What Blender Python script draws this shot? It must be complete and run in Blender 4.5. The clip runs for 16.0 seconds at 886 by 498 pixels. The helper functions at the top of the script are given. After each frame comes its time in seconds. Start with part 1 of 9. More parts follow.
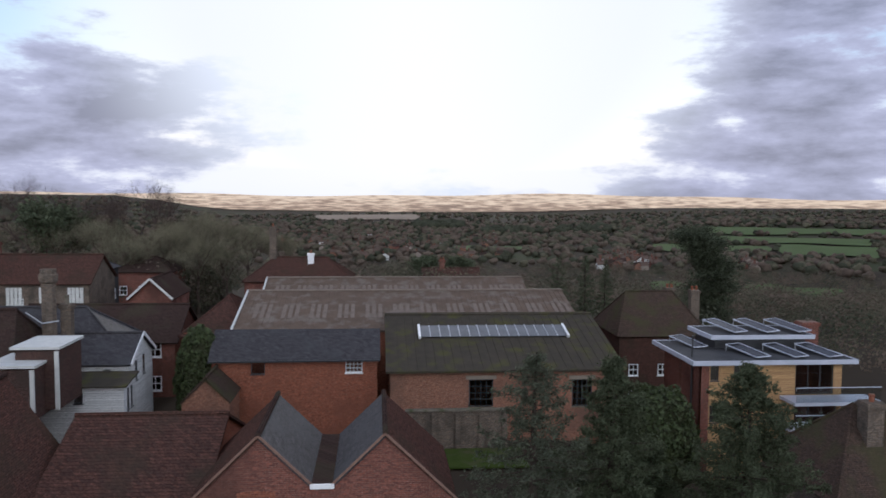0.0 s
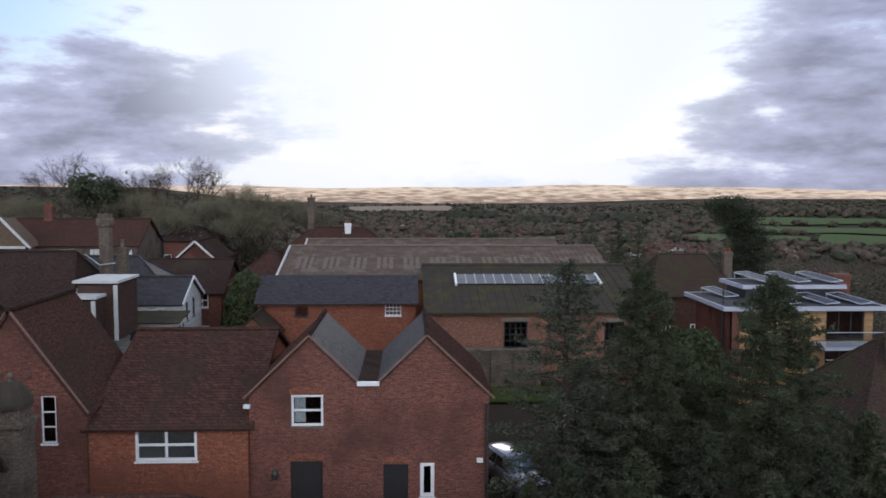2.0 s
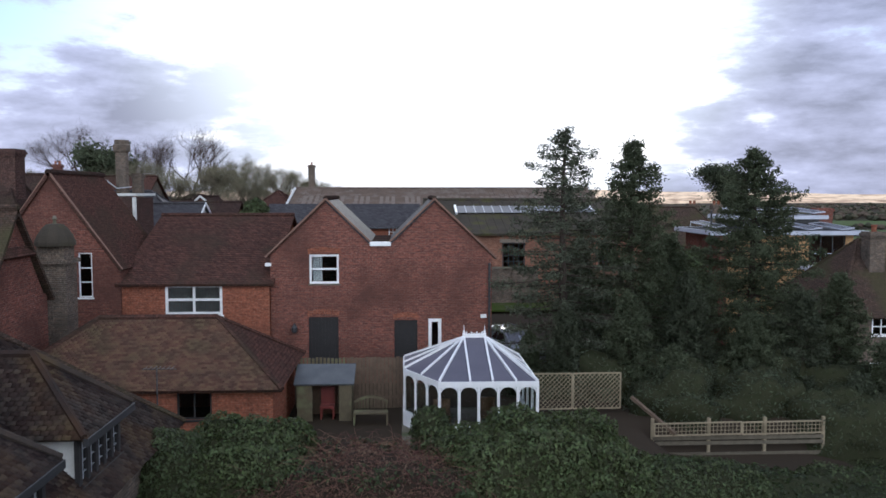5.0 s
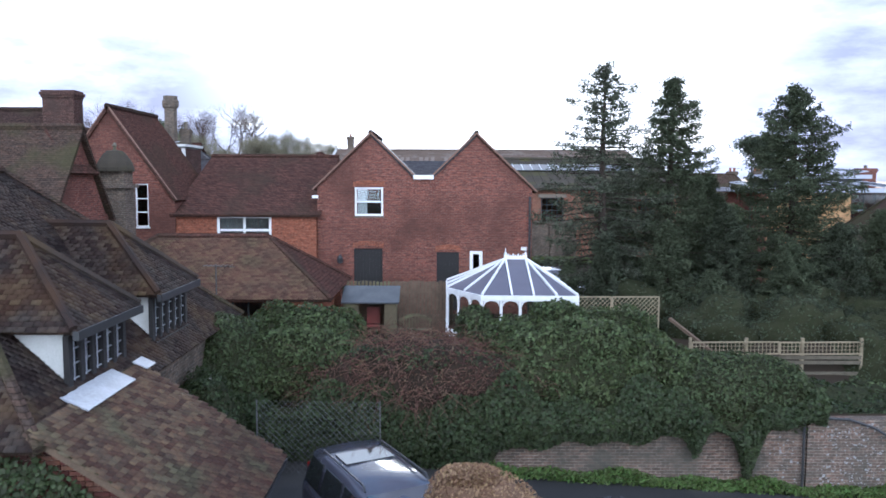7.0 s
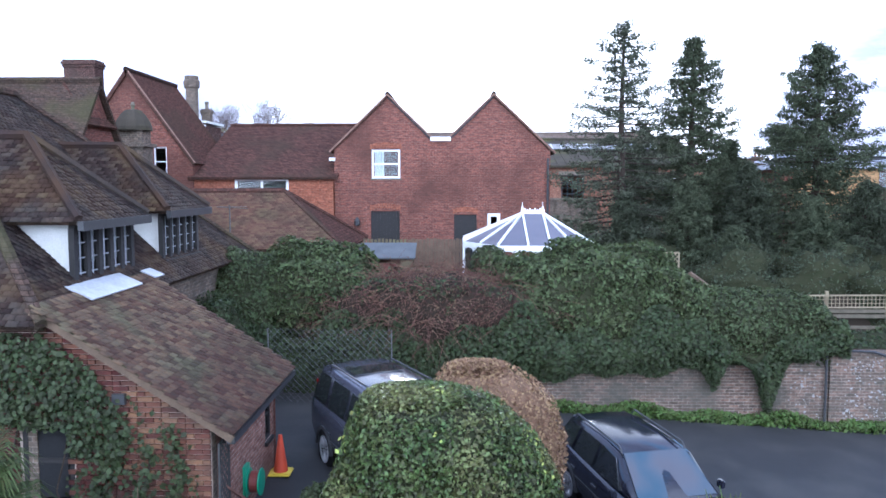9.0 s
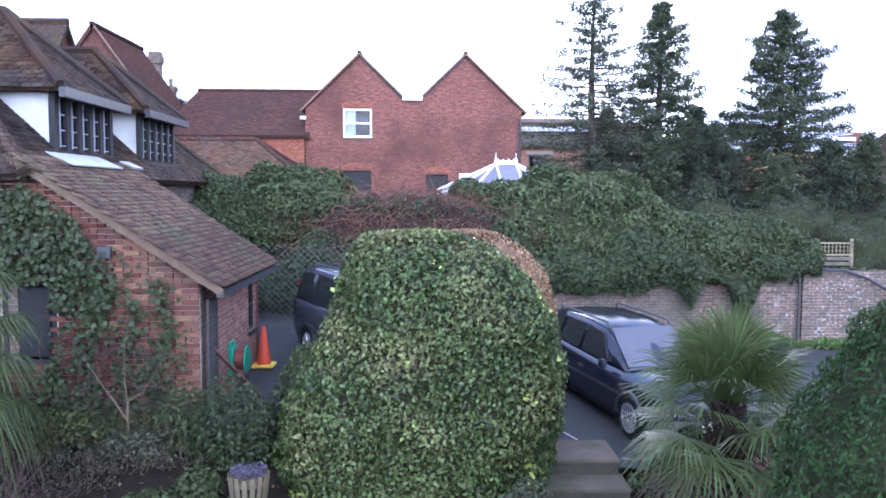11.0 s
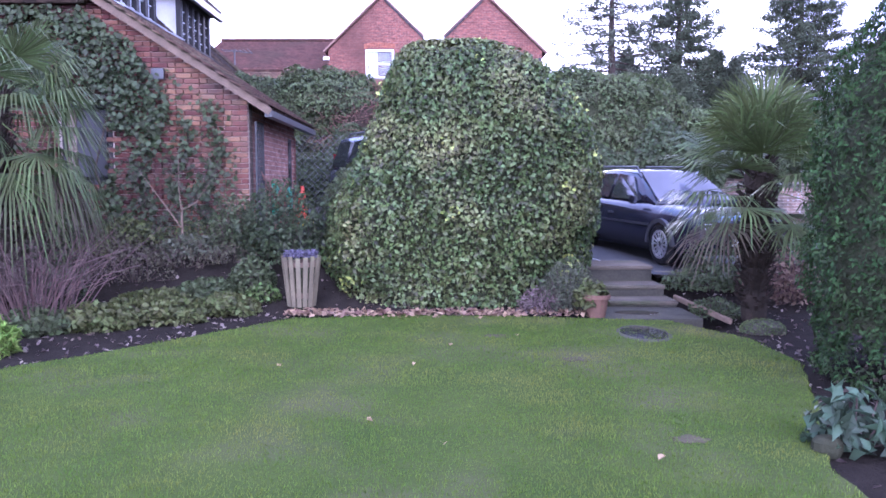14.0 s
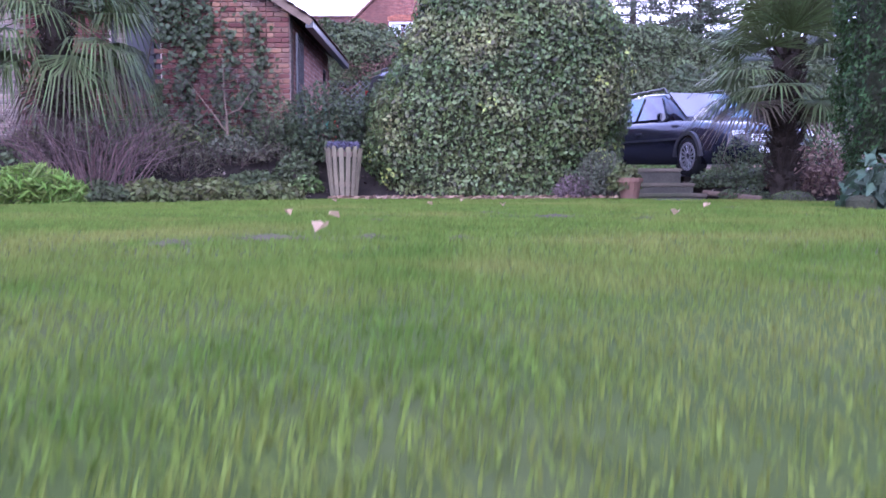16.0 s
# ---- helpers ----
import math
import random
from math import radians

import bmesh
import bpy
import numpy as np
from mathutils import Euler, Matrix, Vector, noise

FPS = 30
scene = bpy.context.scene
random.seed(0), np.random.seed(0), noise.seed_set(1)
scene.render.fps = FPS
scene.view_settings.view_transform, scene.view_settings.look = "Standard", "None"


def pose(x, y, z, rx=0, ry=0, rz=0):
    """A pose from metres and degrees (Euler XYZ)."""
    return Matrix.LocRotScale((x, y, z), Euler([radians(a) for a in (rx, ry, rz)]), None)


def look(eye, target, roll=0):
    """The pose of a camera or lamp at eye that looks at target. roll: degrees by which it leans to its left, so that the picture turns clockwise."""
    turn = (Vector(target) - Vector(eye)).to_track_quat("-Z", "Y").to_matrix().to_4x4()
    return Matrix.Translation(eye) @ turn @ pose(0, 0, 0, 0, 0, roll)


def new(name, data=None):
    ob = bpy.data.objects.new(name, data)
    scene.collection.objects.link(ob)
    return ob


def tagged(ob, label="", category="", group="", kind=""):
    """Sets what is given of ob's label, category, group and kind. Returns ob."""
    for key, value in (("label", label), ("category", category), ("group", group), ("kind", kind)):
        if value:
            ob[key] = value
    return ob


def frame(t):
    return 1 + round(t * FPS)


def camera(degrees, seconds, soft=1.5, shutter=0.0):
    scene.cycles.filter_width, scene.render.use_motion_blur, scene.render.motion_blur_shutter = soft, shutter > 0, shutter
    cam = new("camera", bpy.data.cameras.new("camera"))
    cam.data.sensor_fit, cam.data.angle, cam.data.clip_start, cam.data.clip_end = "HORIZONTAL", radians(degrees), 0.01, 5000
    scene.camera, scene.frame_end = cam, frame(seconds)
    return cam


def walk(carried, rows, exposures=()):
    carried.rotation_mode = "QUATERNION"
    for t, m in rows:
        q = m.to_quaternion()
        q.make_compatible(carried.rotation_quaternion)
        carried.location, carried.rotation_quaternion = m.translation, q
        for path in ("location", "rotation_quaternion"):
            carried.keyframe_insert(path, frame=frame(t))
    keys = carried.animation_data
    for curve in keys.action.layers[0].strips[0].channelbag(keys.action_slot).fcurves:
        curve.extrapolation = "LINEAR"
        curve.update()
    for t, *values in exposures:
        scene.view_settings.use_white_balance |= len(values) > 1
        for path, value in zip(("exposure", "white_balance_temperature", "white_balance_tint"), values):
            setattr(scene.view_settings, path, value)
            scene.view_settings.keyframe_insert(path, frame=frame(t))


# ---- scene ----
cam = camera(58.7, 16.0, soft=1.6, shutter=0.22)
PATH = [
    (0, (4.244, 4.918, 18.672), (4.414, 6.906, 18.535), 0.4),
    (0.5, (4.071, 4.322, 18.001), (4.147, 6.314, 17.844), 0.1),
    (1, (4.384, 4.267, 17.349), (4.437, 6.262, 17.221), 0.8),
    (1.5, (4.099, 3.518, 16.501), (4.35, 5.497, 16.369), 0.5),
    (2, (3.883, 2.862, 15.711), (3.97, 4.854, 15.554), 0.2),
    (2.5, (3.965, 2.461, 14.947), (4.007, 4.456, 14.805), 0.3),
    (3, (3.828, 1.815, 14.188), (3.92, 3.808, 14.044), 0.6),
    (3.5, (3.787, 1.46, 13.249), (3.853, 3.453, 13.092), -0.0),
    (5.8, (3.057, -0.672, 9.431), (3.253, 1.314, 9.297), 0.2),
    (6, (3.258, -0.686, 9.418), (3.494, 1.295, 9.28), 0.2),
    (6.5, (3.113, -0.887, 8.825), (3.265, 1.098, 8.633), 0.1),
    (7, (2.933, -1.186, 7.884), (2.946, 0.806, 7.711), 0.2),
    (7.5, (3.049, -1.226, 7.015), (3.004, 0.767, 6.852), 0.4),
    (8, (3.216, -1.194, 6.801), (3.164, 0.796, 6.611), -0.0),
    (10.5, (3.047, -1.086, 4.422), (3.032, 0.911, 4.301), -0.1),
    (11, (2.76, -1.245, 3.942), (2.811, 0.75, 3.8), 0.2),
    (11.5, (2.568, -1.355, 3.323), (2.601, 0.639, 3.167), 0.2),
    (12, (2.573, -1.453, 2.775), (2.614, 0.541, 2.621), 0.0),
    (12.5, (2.531, -1.487, 2.333), (2.574, 0.508, 2.197), 0.1),
    (13, (2.51, -1.638, 1.952), (2.528, 0.357, 1.808), 0.0),
    (13.5, (2.452, -1.771, 1.733), (2.474, 0.223, 1.579), -0.1),
    (14, (2.399, -1.868, 1.507), (2.415, 0.126, 1.352), -0.1),
    (14.5, (2.329, -1.929, 1.282), (2.342, 0.065, 1.13), -0.0),
    (15, (2.279, -2.01, 1.054), (2.298, -0.015, 0.913), 0.1),
    (15.5, (2.195, -2.159, 0.612), (2.196, -0.164, 0.468), -0.1),
    (15.8, (2.152, -2.286, 0.337), (2.141, -0.292, 0.185), -0.1),
    (16, (2.128, -2.346, 0.137), (2.103, -0.352, -0.014), -0.1),
]

walk(cam, [(t, look(eye, target, roll)) for t, eye, target, roll in PATH], [
    (0.0, -0.1, 5850, 10), (3.5, -0.1, 5850, 10), (6.0, 0.6, 5500, 8), (8.0, 1.3, 5150, 10), (11.0, 1.92, 4950, 20), (13.0, 2.38, 4850, 38), (16.0, 2.24, 4900, 46)])

# ---- sky and sun: low sun ahead behind broken cloud ----
SUN_AZ, SUN_EL = 3.0, 16.0      # degrees right of +y, above the horizon


def make_world():
    w = bpy.data.worlds.new("sky")
    scene.world = w
    w.use_nodes = True
    nt = w.node_tree
    nt.nodes.clear()
    N, L = nt.nodes.new, nt.links.new
    out, bg = N("ShaderNodeOutputWorld"), N("ShaderNodeBackground")
    sky = N("ShaderNodeTexSky")
    sky.sky_type, sky.sun_disc = "NISHITA", False
    sky.sun_elevation, sky.sun_rotation = radians(SUN_EL), radians(SUN_AZ)
    sky.dust_density, sky.air_density, sky.ozone_density = 2.0, 1.0, 1.0
    co = N("ShaderNodeTexCoord")
    sep = N("ShaderNodeSeparateXYZ")
    L(co.outputs["Generated"], sep.inputs[0])

    def math_(op, a, b=None, clamp=False):
        m = N("ShaderNodeMath")
        m.operation, m.use_clamp = op, clamp
        for i, v in enumerate((a, b)):
            if v is None:
                continue
            if isinstance(v, (int, float)):
                m.inputs[i].default_value = v
            else:
                L(v, m.inputs[i])
        return m.outputs[0]
    # layered cloud: the direction, flattened, so that banks lie wider than they are high
    flat = N("ShaderNodeVectorMath")
    flat.operation = "MULTIPLY"
    flat.inputs[1].default_value = (1.0, 1.0, 3.1)
    L(co.outputs["Generated"], flat.inputs[0])
    off = N("ShaderNodeVectorMath")
    off.operation = "ADD"
    off.inputs[1].default_value = CLOUD_SHIFT
    L(flat.outputs[0], off.inputs[0])
    big, fine = N("ShaderNodeTexNoise"), N("ShaderNodeTexNoise")
    for n, s, d, r in ((big, 2.6, 6.0, 0.5), (fine, 8.0, 6.0, 0.6)):
        n.inputs["Scale"].default_value, n.inputs["Detail"].default_value = s, d
        n.inputs["Roughness"].default_value = r
        L(off.outputs[0], n.inputs["Vector"])
    thick = math_("ADD", math_("MULTIPLY", big.outputs[0], 0.60), math_("MULTIPLY", fine.outputs[0], 0.40))
    # the cloud is thin round the sun and thick away from it
    sd = Vector((math.sin(radians(SUN_AZ)) * math.cos(radians(SUN_EL)), math.cos(radians(SUN_AZ)) * math.cos(radians(SUN_EL)), math.sin(radians(SUN_EL))))
    dot = N("ShaderNodeVectorMath")
    dot.operation = "DOT_PRODUCT"
    dot.inputs[1].default_value = sd
    nrm = N("ShaderNodeVectorMath")
    nrm.operation = "NORMALIZE"
    L(co.outputs["Generated"], nrm.inputs[0])
    L(nrm.outputs[0], dot.inputs[0])
    near = N("ShaderNodeMapRange")
    near.interpolation_type = "SMOOTHSTEP"
    for k, v in (("From Min", 0.905), ("From Max", 0.99), ("To Min", 0.0), ("To Max", 1.0)):
        near.inputs[k].default_value = v
    L(dot.outputs["Value"], near.inputs["Value"])
    cover = N("ShaderNodeMapRange")
    cover.interpolation_type = "SMOOTHSTEP"
    for k, v in (("From Min", 0.415), ("From Max", 0.49), ("To Min", 0.0), ("To Max", 1.0)):
        cover.inputs[k].default_value = v
    L(math_("SUBTRACT", thick, math_("MULTIPLY", near.outputs[0], 0.16)), cover.inputs["Value"])
    # cloud colour: grey-violet undersides, bright where the sun is behind
    away = N("ShaderNodeMapRange")
    for k, v in (("From Min", 0.2), ("From Max", -0.7), ("To Min", 0.0), ("To Max", 1.0)):
        away.inputs[k].default_value = v
    L(dot.outputs["Value"], away.inputs["Value"])
    lit = N("ShaderNodeMix")
    lit.data_type = "RGBA"
    lit.inputs["A"].default_value, lit.inputs["B"].default_value = (*CLOUD_DARK, 1), (*CLOUD_FRONT, 1)
    L(away.outputs[0], lit.inputs["Factor"])
    mixc = N("ShaderNodeMix")
    mixc.data_type = "RGBA"
    shade = N("ShaderNodeMapRange")       # thinner cloud is paler
    for k, v in (("From Min", 0.41), ("From Max", 0.58), ("To Min", 1.6), ("To Max", 0.62)):
        shade.inputs[k].default_value = v
    L(thick, shade.inputs["Value"])
    body = N("ShaderNodeVectorMath")
    body.operation = "SCALE"
    L(lit.outputs["Result"], body.inputs[0])
    L(shade.outputs[0], body.inputs["Scale"])
    L(body.outputs[0], mixc.inputs["A"])
    mixc.inputs["B"].default_value = (*CLOUD_BRIGHT, 1)
    L(near.outputs[0], mixc.inputs["Factor"])
    skyc = N("ShaderNodeMix")
    skyc.data_type, skyc.blend_type = "RGBA", "MULTIPLY"
    skyc.inputs["Factor"].default_value = 1.0
    L(sky.outputs[0], skyc.inputs["A"])
    skyc.inputs["B"].default_value = (SKY_K, SKY_K, SKY_K, 1)
    # open sky between the clouds: blue high up and away from the sun, a white veil towards it and near the horizon
    wide = N("ShaderNodeMapRange")
    wide.interpolation_type = "SMOOTHSTEP"
    for k, v in (("From Min", 0.895), ("From Max", 0.965), ("To Min", 0.0), ("To Max", 0.95)):
        wide.inputs[k].default_value = v
    L(dot.outputs["Value"], wide.inputs["Value"])
    low = N("ShaderNodeMapRange")
    for k, v in (("From Min", 0.03), ("From Max", 0.17), ("To Min", 0.95), ("To Max", 0.0)):
        low.inputs[k].default_value = v
    L(sep.outputs[2], low.inputs["Value"])
    veil = N("ShaderNodeMix")
    veil.data_type = "RGBA"
    L(math_("MAXIMUM", math_("MAXIMUM", wide.outputs[0], low.outputs[0]), away.outputs[0]), veil.inputs["Factor"])
    blue = N("ShaderNodeMix")
    blue.data_type, blue.blend_type = "RGBA", "ADD"
    blue.inputs["Factor"].default_value = 1.0
    L(skyc.outputs["Result"], blue.inputs["A"])
    blue.inputs["B"].default_value = (*OPEN_SKY, 1)
    L(blue.outputs["Result"], veil.inputs["A"])
    veil.inputs["B"].default_value = (*VEIL, 1)
    fin = N("ShaderNodeMix")
    fin.data_type = "RGBA"
    L(math_("MULTIPLY", cover.outputs[0], 0.93), fin.inputs["Factor"])
    L(veil.outputs["Result"], fin.inputs["A"])
    L(mixc.outputs["Result"], fin.inputs["B"])
    L(fin.outputs["Result"], bg.inputs["Color"])
    bg.inputs["Strength"].default_value = 1.0
    L(bg.outputs[0], out.inputs["Surface"])


CLOUD_SHIFT = (3.3, 1.9, 0.15)
OPEN_SKY = (0.16, 0.36, 0.58)
CLOUD_DARK, CLOUD_FRONT, CLOUD_BRIGHT, VEIL, SKY_K = (0.46, 0.45, 0.57), (2.1, 2.1, 2.18), (1.10, 1.12, 1.18), (1.02, 1.0, 1.0), 0.05
make_world()
sun_data = bpy.data.lights.new("sun", "SUN")
sun_data.energy, sun_data.angle, sun_data.color = 0.9, radians(14), (1.0, 0.9, 0.78)
sun = new("sun", sun_data)
sun.matrix_basis = look((60, 600, 180), (60 - math.sin(radians(SUN_AZ)), 600 - math.cos(radians(SUN_AZ)), 180 - math.tan(radians(SUN_EL))))

# ---- materials ----
MATS = {}


def rgb(c):
    return (c[0], c[1], c[2], 1.0)


def material(name, base, second=None, rough=0.8, metal=0.0, scale=3.0, fine=40.0, bump=0.3, depth=0.01, island=0.0, spec=0.5, mix=(0.35, 0.65), third=None, third_scale=0.6, objrand=0.0, trans=0.0, ior=1.5):
    """A surface with two scales of variation in colour, fine relief, and a random shade for each piece."""
    m = bpy.data.materials.new(name)
    m.use_nodes = True
    nt = m.node_tree
    N, L = nt.nodes.new, nt.links.new
    b = nt.nodes["Principled BSDF"]
    b.inputs["Roughness"].default_value, b.inputs["Metallic"].default_value = rough, metal
    b.inputs["Specular IOR Level"].default_value = 0.04 if rough >= 0.85 else spec
    b.inputs["Transmission Weight"].default_value = trans
    b.inputs["IOR"].default_value = ior
    geo = N("ShaderNodeNewGeometry")
    second = second or tuple(0.75 * v for v in base)
    n1, n2 = N("ShaderNodeTexNoise"), N("ShaderNodeTexNoise")
    for n, s, d in ((n1, scale, 5.0), (n2, fine, 3.0)):
        n.inputs["Scale"].default_value, n.inputs["Detail"].default_value = s, d
        L(geo.outputs["Position"], n.inputs["Vector"])
    ramp = N("ShaderNodeMapRange")
    ramp.inputs["From Min"].default_value, ramp.inputs["From Max"].default_value = mix
    add = N("ShaderNodeMath")
    add.operation = "MULTIPLY_ADD"
    add.inputs[1].default_value = 0.45
    L(n2.outputs[0], add.inputs[0])
    sub = N("ShaderNodeMath")
    sub.operation = "MULTIPLY_ADD"
    sub.inputs[1].default_value, sub.inputs[2].default_value = 0.55, 0.0
    L(n1.outputs[0], sub.inputs[0])
    L(sub.outputs[0], add.inputs[2])
    L(add.outputs[0], ramp.inputs["Value"])
    mx = N("ShaderNodeMix")
    mx.data_type = "RGBA"
    mx.inputs["A"].default_value, mx.inputs["B"].default_value = rgb(base), rgb(second)
    L(ramp.outputs[0], mx.inputs["Factor"])
    col = mx.outputs["Result"]
    if third:
        n3 = N("ShaderNodeTexNoise")
        n3.inputs["Scale"].default_value, n3.inputs["Detail"].default_value = third_scale, 6.0
        L(geo.outputs["Position"], n3.inputs["Vector"])
        r3 = N("ShaderNodeMapRange")
        r3.inputs["From Min"].default_value, r3.inputs["From Max"].default_value = 0.50, 0.68
        L(n3.outputs[0], r3.inputs["Value"])
        m3 = N("ShaderNodeMix")
        m3.data_type = "RGBA"
        L(r3.outputs[0], m3.inputs["Factor"])
        L(col, m3.inputs["A"])
        m3.inputs["B"].default_value = rgb(third)
        col = m3.outputs["Result"]
    for amount, src in ((island, geo.outputs["Random Per Island"]), (objrand, None)):
        if not amount:
            continue
        if src is None:
            src = N("ShaderNodeObjectInfo").outputs["Random"]
        hs = N("ShaderNodeHueSaturation")
        mr = N("ShaderNodeMapRange")
        mr.inputs["To Min"].default_value, mr.inputs["To Max"].default_value = 1 - amount, 1 + amount
        L(src, mr.inputs["Value"])
        L(mr.outputs[0], hs.inputs["Value"])
        mh = N("ShaderNodeMapRange")
        mh.inputs["To Min"].default_value, mh.inputs["To Max"].default_value = 0.5 - 0.05 * amount, 0.5 + 0.05 * amount
        L(src, mh.inputs["Value"])
        L(mh.outputs[0], hs.inputs["Hue"])
        L(col, hs.inputs["Color"])
        col = hs.outputs["Color"]
    L(col, b.inputs["Base Color"])
    if bump:
        bp = N("ShaderNodeBump")
        bp.inputs["Strength"].default_value, bp.inputs["Distance"].default_value = bump, depth
        L(n2.outputs[0], bp.inputs["Height"])
        L(bp.outputs[0], b.inputs["Normal"])
    MATS[name] = m
    return m


def coursed(name, c1, c2, mortar, bw, bh, gap=0.010, rough=0.85, stain=None, stain_scale=0.5, skew=0.0, bump=0.6, depth=0.012, offset=0.5, zk=1.0, stain_lo=0.5, streak=0.22):
    """Brickwork or tiling of real size on upright or sloping faces: courses by height, lengths along x + y."""
    m = bpy.data.materials.new(name)
    m.use_nodes = True
    nt = m.node_tree
    N, L = nt.nodes.new, nt.links.new
    b = nt.nodes["Principled BSDF"]
    b.inputs["Roughness"].default_value, b.inputs["Specular IOR Level"].default_value = (1.0, 0.0) if rough > 0.8 else (rough, 0.12)
    geo = N("ShaderNodeNewGeometry")
    sep = N("ShaderNodeSeparateXYZ")
    L(geo.outputs["Position"], sep.inputs[0])
    ad = N("ShaderNodeMath")
    L(sep.outputs[0], ad.inputs[0])
    L(sep.outputs[1], ad.inputs[1])
    mz = N("ShaderNodeMath")
    mz.operation = "MULTIPLY"
    mz.inputs[1].default_value = zk
    L(sep.outputs[2], mz.inputs[0])
    cv = N("ShaderNodeCombineXYZ")
    L(ad.outputs[0], cv.inputs[0])
    L(mz.outputs[0], cv.inputs[1])
    br = N("ShaderNodeTexBrick")
    br.offset = offset
    br.inputs["Color1"].default_value, br.inputs["Color2"].default_value, br.inputs["Mortar"].default_value = rgb(c1), rgb(c2), rgb(mortar)
    br.inputs["Scale"].default_value, br.inputs["Mortar Size"].default_value = 1.0, gap / 2
    br.inputs["Brick Width"].default_value, br.inputs["Row Height"].default_value = bw, bh
    br.inputs["Mortar Smooth"].default_value = 0.3
    L(cv.outputs[0], br.inputs["Vector"])
    n1, n2 = N("ShaderNodeTexNoise"), N("ShaderNodeTexNoise")
    for n, s, d in ((n1, stain_scale, 6.0), (n2, 14.0, 4.0)):
        n.inputs["Scale"].default_value, n.inputs["Detail"].default_value = s, d
        L(geo.outputs["Position"], n.inputs["Vector"])
    hs = N("ShaderNodeHueSaturation")
    mr = N("ShaderNodeMapRange")
    mr.inputs["From Min"].default_value, mr.inputs["From Max"].default_value = 0.25, 0.75
    mr.inputs["To Min"].default_value, mr.inputs["To Max"].default_value = 0.6, 1.4
    L(n2.outputs[0], mr.inputs["Value"])
    L(mr.outputs[0], hs.inputs["Value"])
    L(br.outputs["Color"], hs.inputs["Color"])
    # each course and stretch of wall fired or weathered a little differently
    sv = N("ShaderNodeVectorMath")
    sv.operation = "MULTIPLY"
    sv.inputs[1].default_value = (5.0 / bw * 0.225, 1.0 / bh, 1.0)
    L(cv.outputs[0], sv.inputs[0])
    n3 = N("ShaderNodeTexNoise")
    n3.inputs["Scale"].default_value, n3.inputs["Detail"].default_value = 0.9, 3.0
    L(sv.outputs[0], n3.inputs["Vector"])
    m3 = N("ShaderNodeMapRange")
    for k, v in (("From Min", 0.3), ("From Max", 0.7), ("To Min", 1 - streak), ("To Max", 1 + streak)):
        m3.inputs[k].default_value = v
    L(n3.outputs[0], m3.inputs["Value"])
    h3 = N("ShaderNodeHueSaturation")
    L(m3.outputs[0], h3.inputs["Value"])
    L(hs.outputs["Color"], h3.inputs["Color"])
    col = h3.outputs["Color"]
    if stain:
        r = N("ShaderNodeMapRange")
        r.inputs["From Min"].default_value, r.inputs["From Max"].default_value = stain_lo, stain_lo + 0.2
        r.inputs["To Max"].default_value = 0.8
        L(n1.outputs[0], r.inputs["Value"])
        mx = N("ShaderNodeMix")
        mx.data_type = "RGBA"
        L(r.outputs[0], mx.inputs["Factor"])
        L(col, mx.inputs["A"])
        mx.inputs["B"].default_value = rgb(stain)
        col = mx.outputs["Result"]
    L(col, b.inputs["Base Color"])
    inv = N("ShaderNodeMath")
    inv.operation = "MULTIPLY_ADD"
    inv.inputs[1].default_value, inv.inputs[2].default_value = -1.0, 1.0
    L(br.outputs["Fac"], inv.inputs[0])
    ad2 = N("ShaderNodeMath")
    ad2.operation = "MULTIPLY_ADD"
    ad2.inputs[1].default_value = 0.5
    L(n2.outputs[0], ad2.inputs[0])
    L(inv.outputs[0], ad2.inputs[2])
    bp = N("ShaderNodeBump")
    bp.inputs["Strength"].default_value, bp.inputs["Distance"].default_value = bump, depth
    L(ad2.outputs[0], bp.inputs["Height"])
    L(bp.outputs[0], b.inputs["Normal"])
    MATS[name] = m
    return m


def glass_material(name, tint=(0.8, 0.85, 0.85), rough=0.03):
    m = bpy.data.materials.new(name)
    m.use_nodes = True
    b = m.node_tree.nodes["Principled BSDF"]
    b.inputs["Base Color"].default_value = rgb(tint)
    b.inputs["Roughness"].default_value, b.inputs["Transmission Weight"].default_value, b.inputs["IOR"].default_value = rough, 1.0, 1.45
    MATS[name] = m
    return m


red_brick = coursed("red_brick", (0.200, 0.080, 0.058), (0.128, 0.058, 0.046), (0.21, 0.145, 0.12), 0.225, 0.075, 0.011, stain=(0.085, 0.045, 0.036), stain_scale=0.42, stain_lo=0.46)
orange_brick = coursed("orange_brick", (0.255, 0.095, 0.056), (0.19, 0.072, 0.046), (0.23, 0.14, 0.10), 0.225, 0.075, 0.01, stain=(0.18, 0.075, 0.05), stain_scale=0.5)
buff_brick = coursed("buff_brick", (0.26, 0.13, 0.085), (0.20, 0.10, 0.07), (0.22, 0.15, 0.11), 0.225, 0.075, 0.01, stain=(0.13, 0.08, 0.06), stain_scale=0.4)
old_wall_brick = coursed("old_wall_brick", (0.19, 0.125, 0.095), (0.10, 0.08, 0.066), (0.25, 0.215, 0.18), 0.225, 0.075, 0.016, stain=(0.085, 0.08, 0.066), stain_scale=1.1, stain_lo=0.45)
mottled_brick = coursed("mottled_brick", (0.16, 0.12, 0.09), (0.10, 0.085, 0.07), (0.2, 0.17, 0.14), 0.225, 0.075, 0.012, stain=(0.07, 0.06, 0.05), stain_scale=0.9)
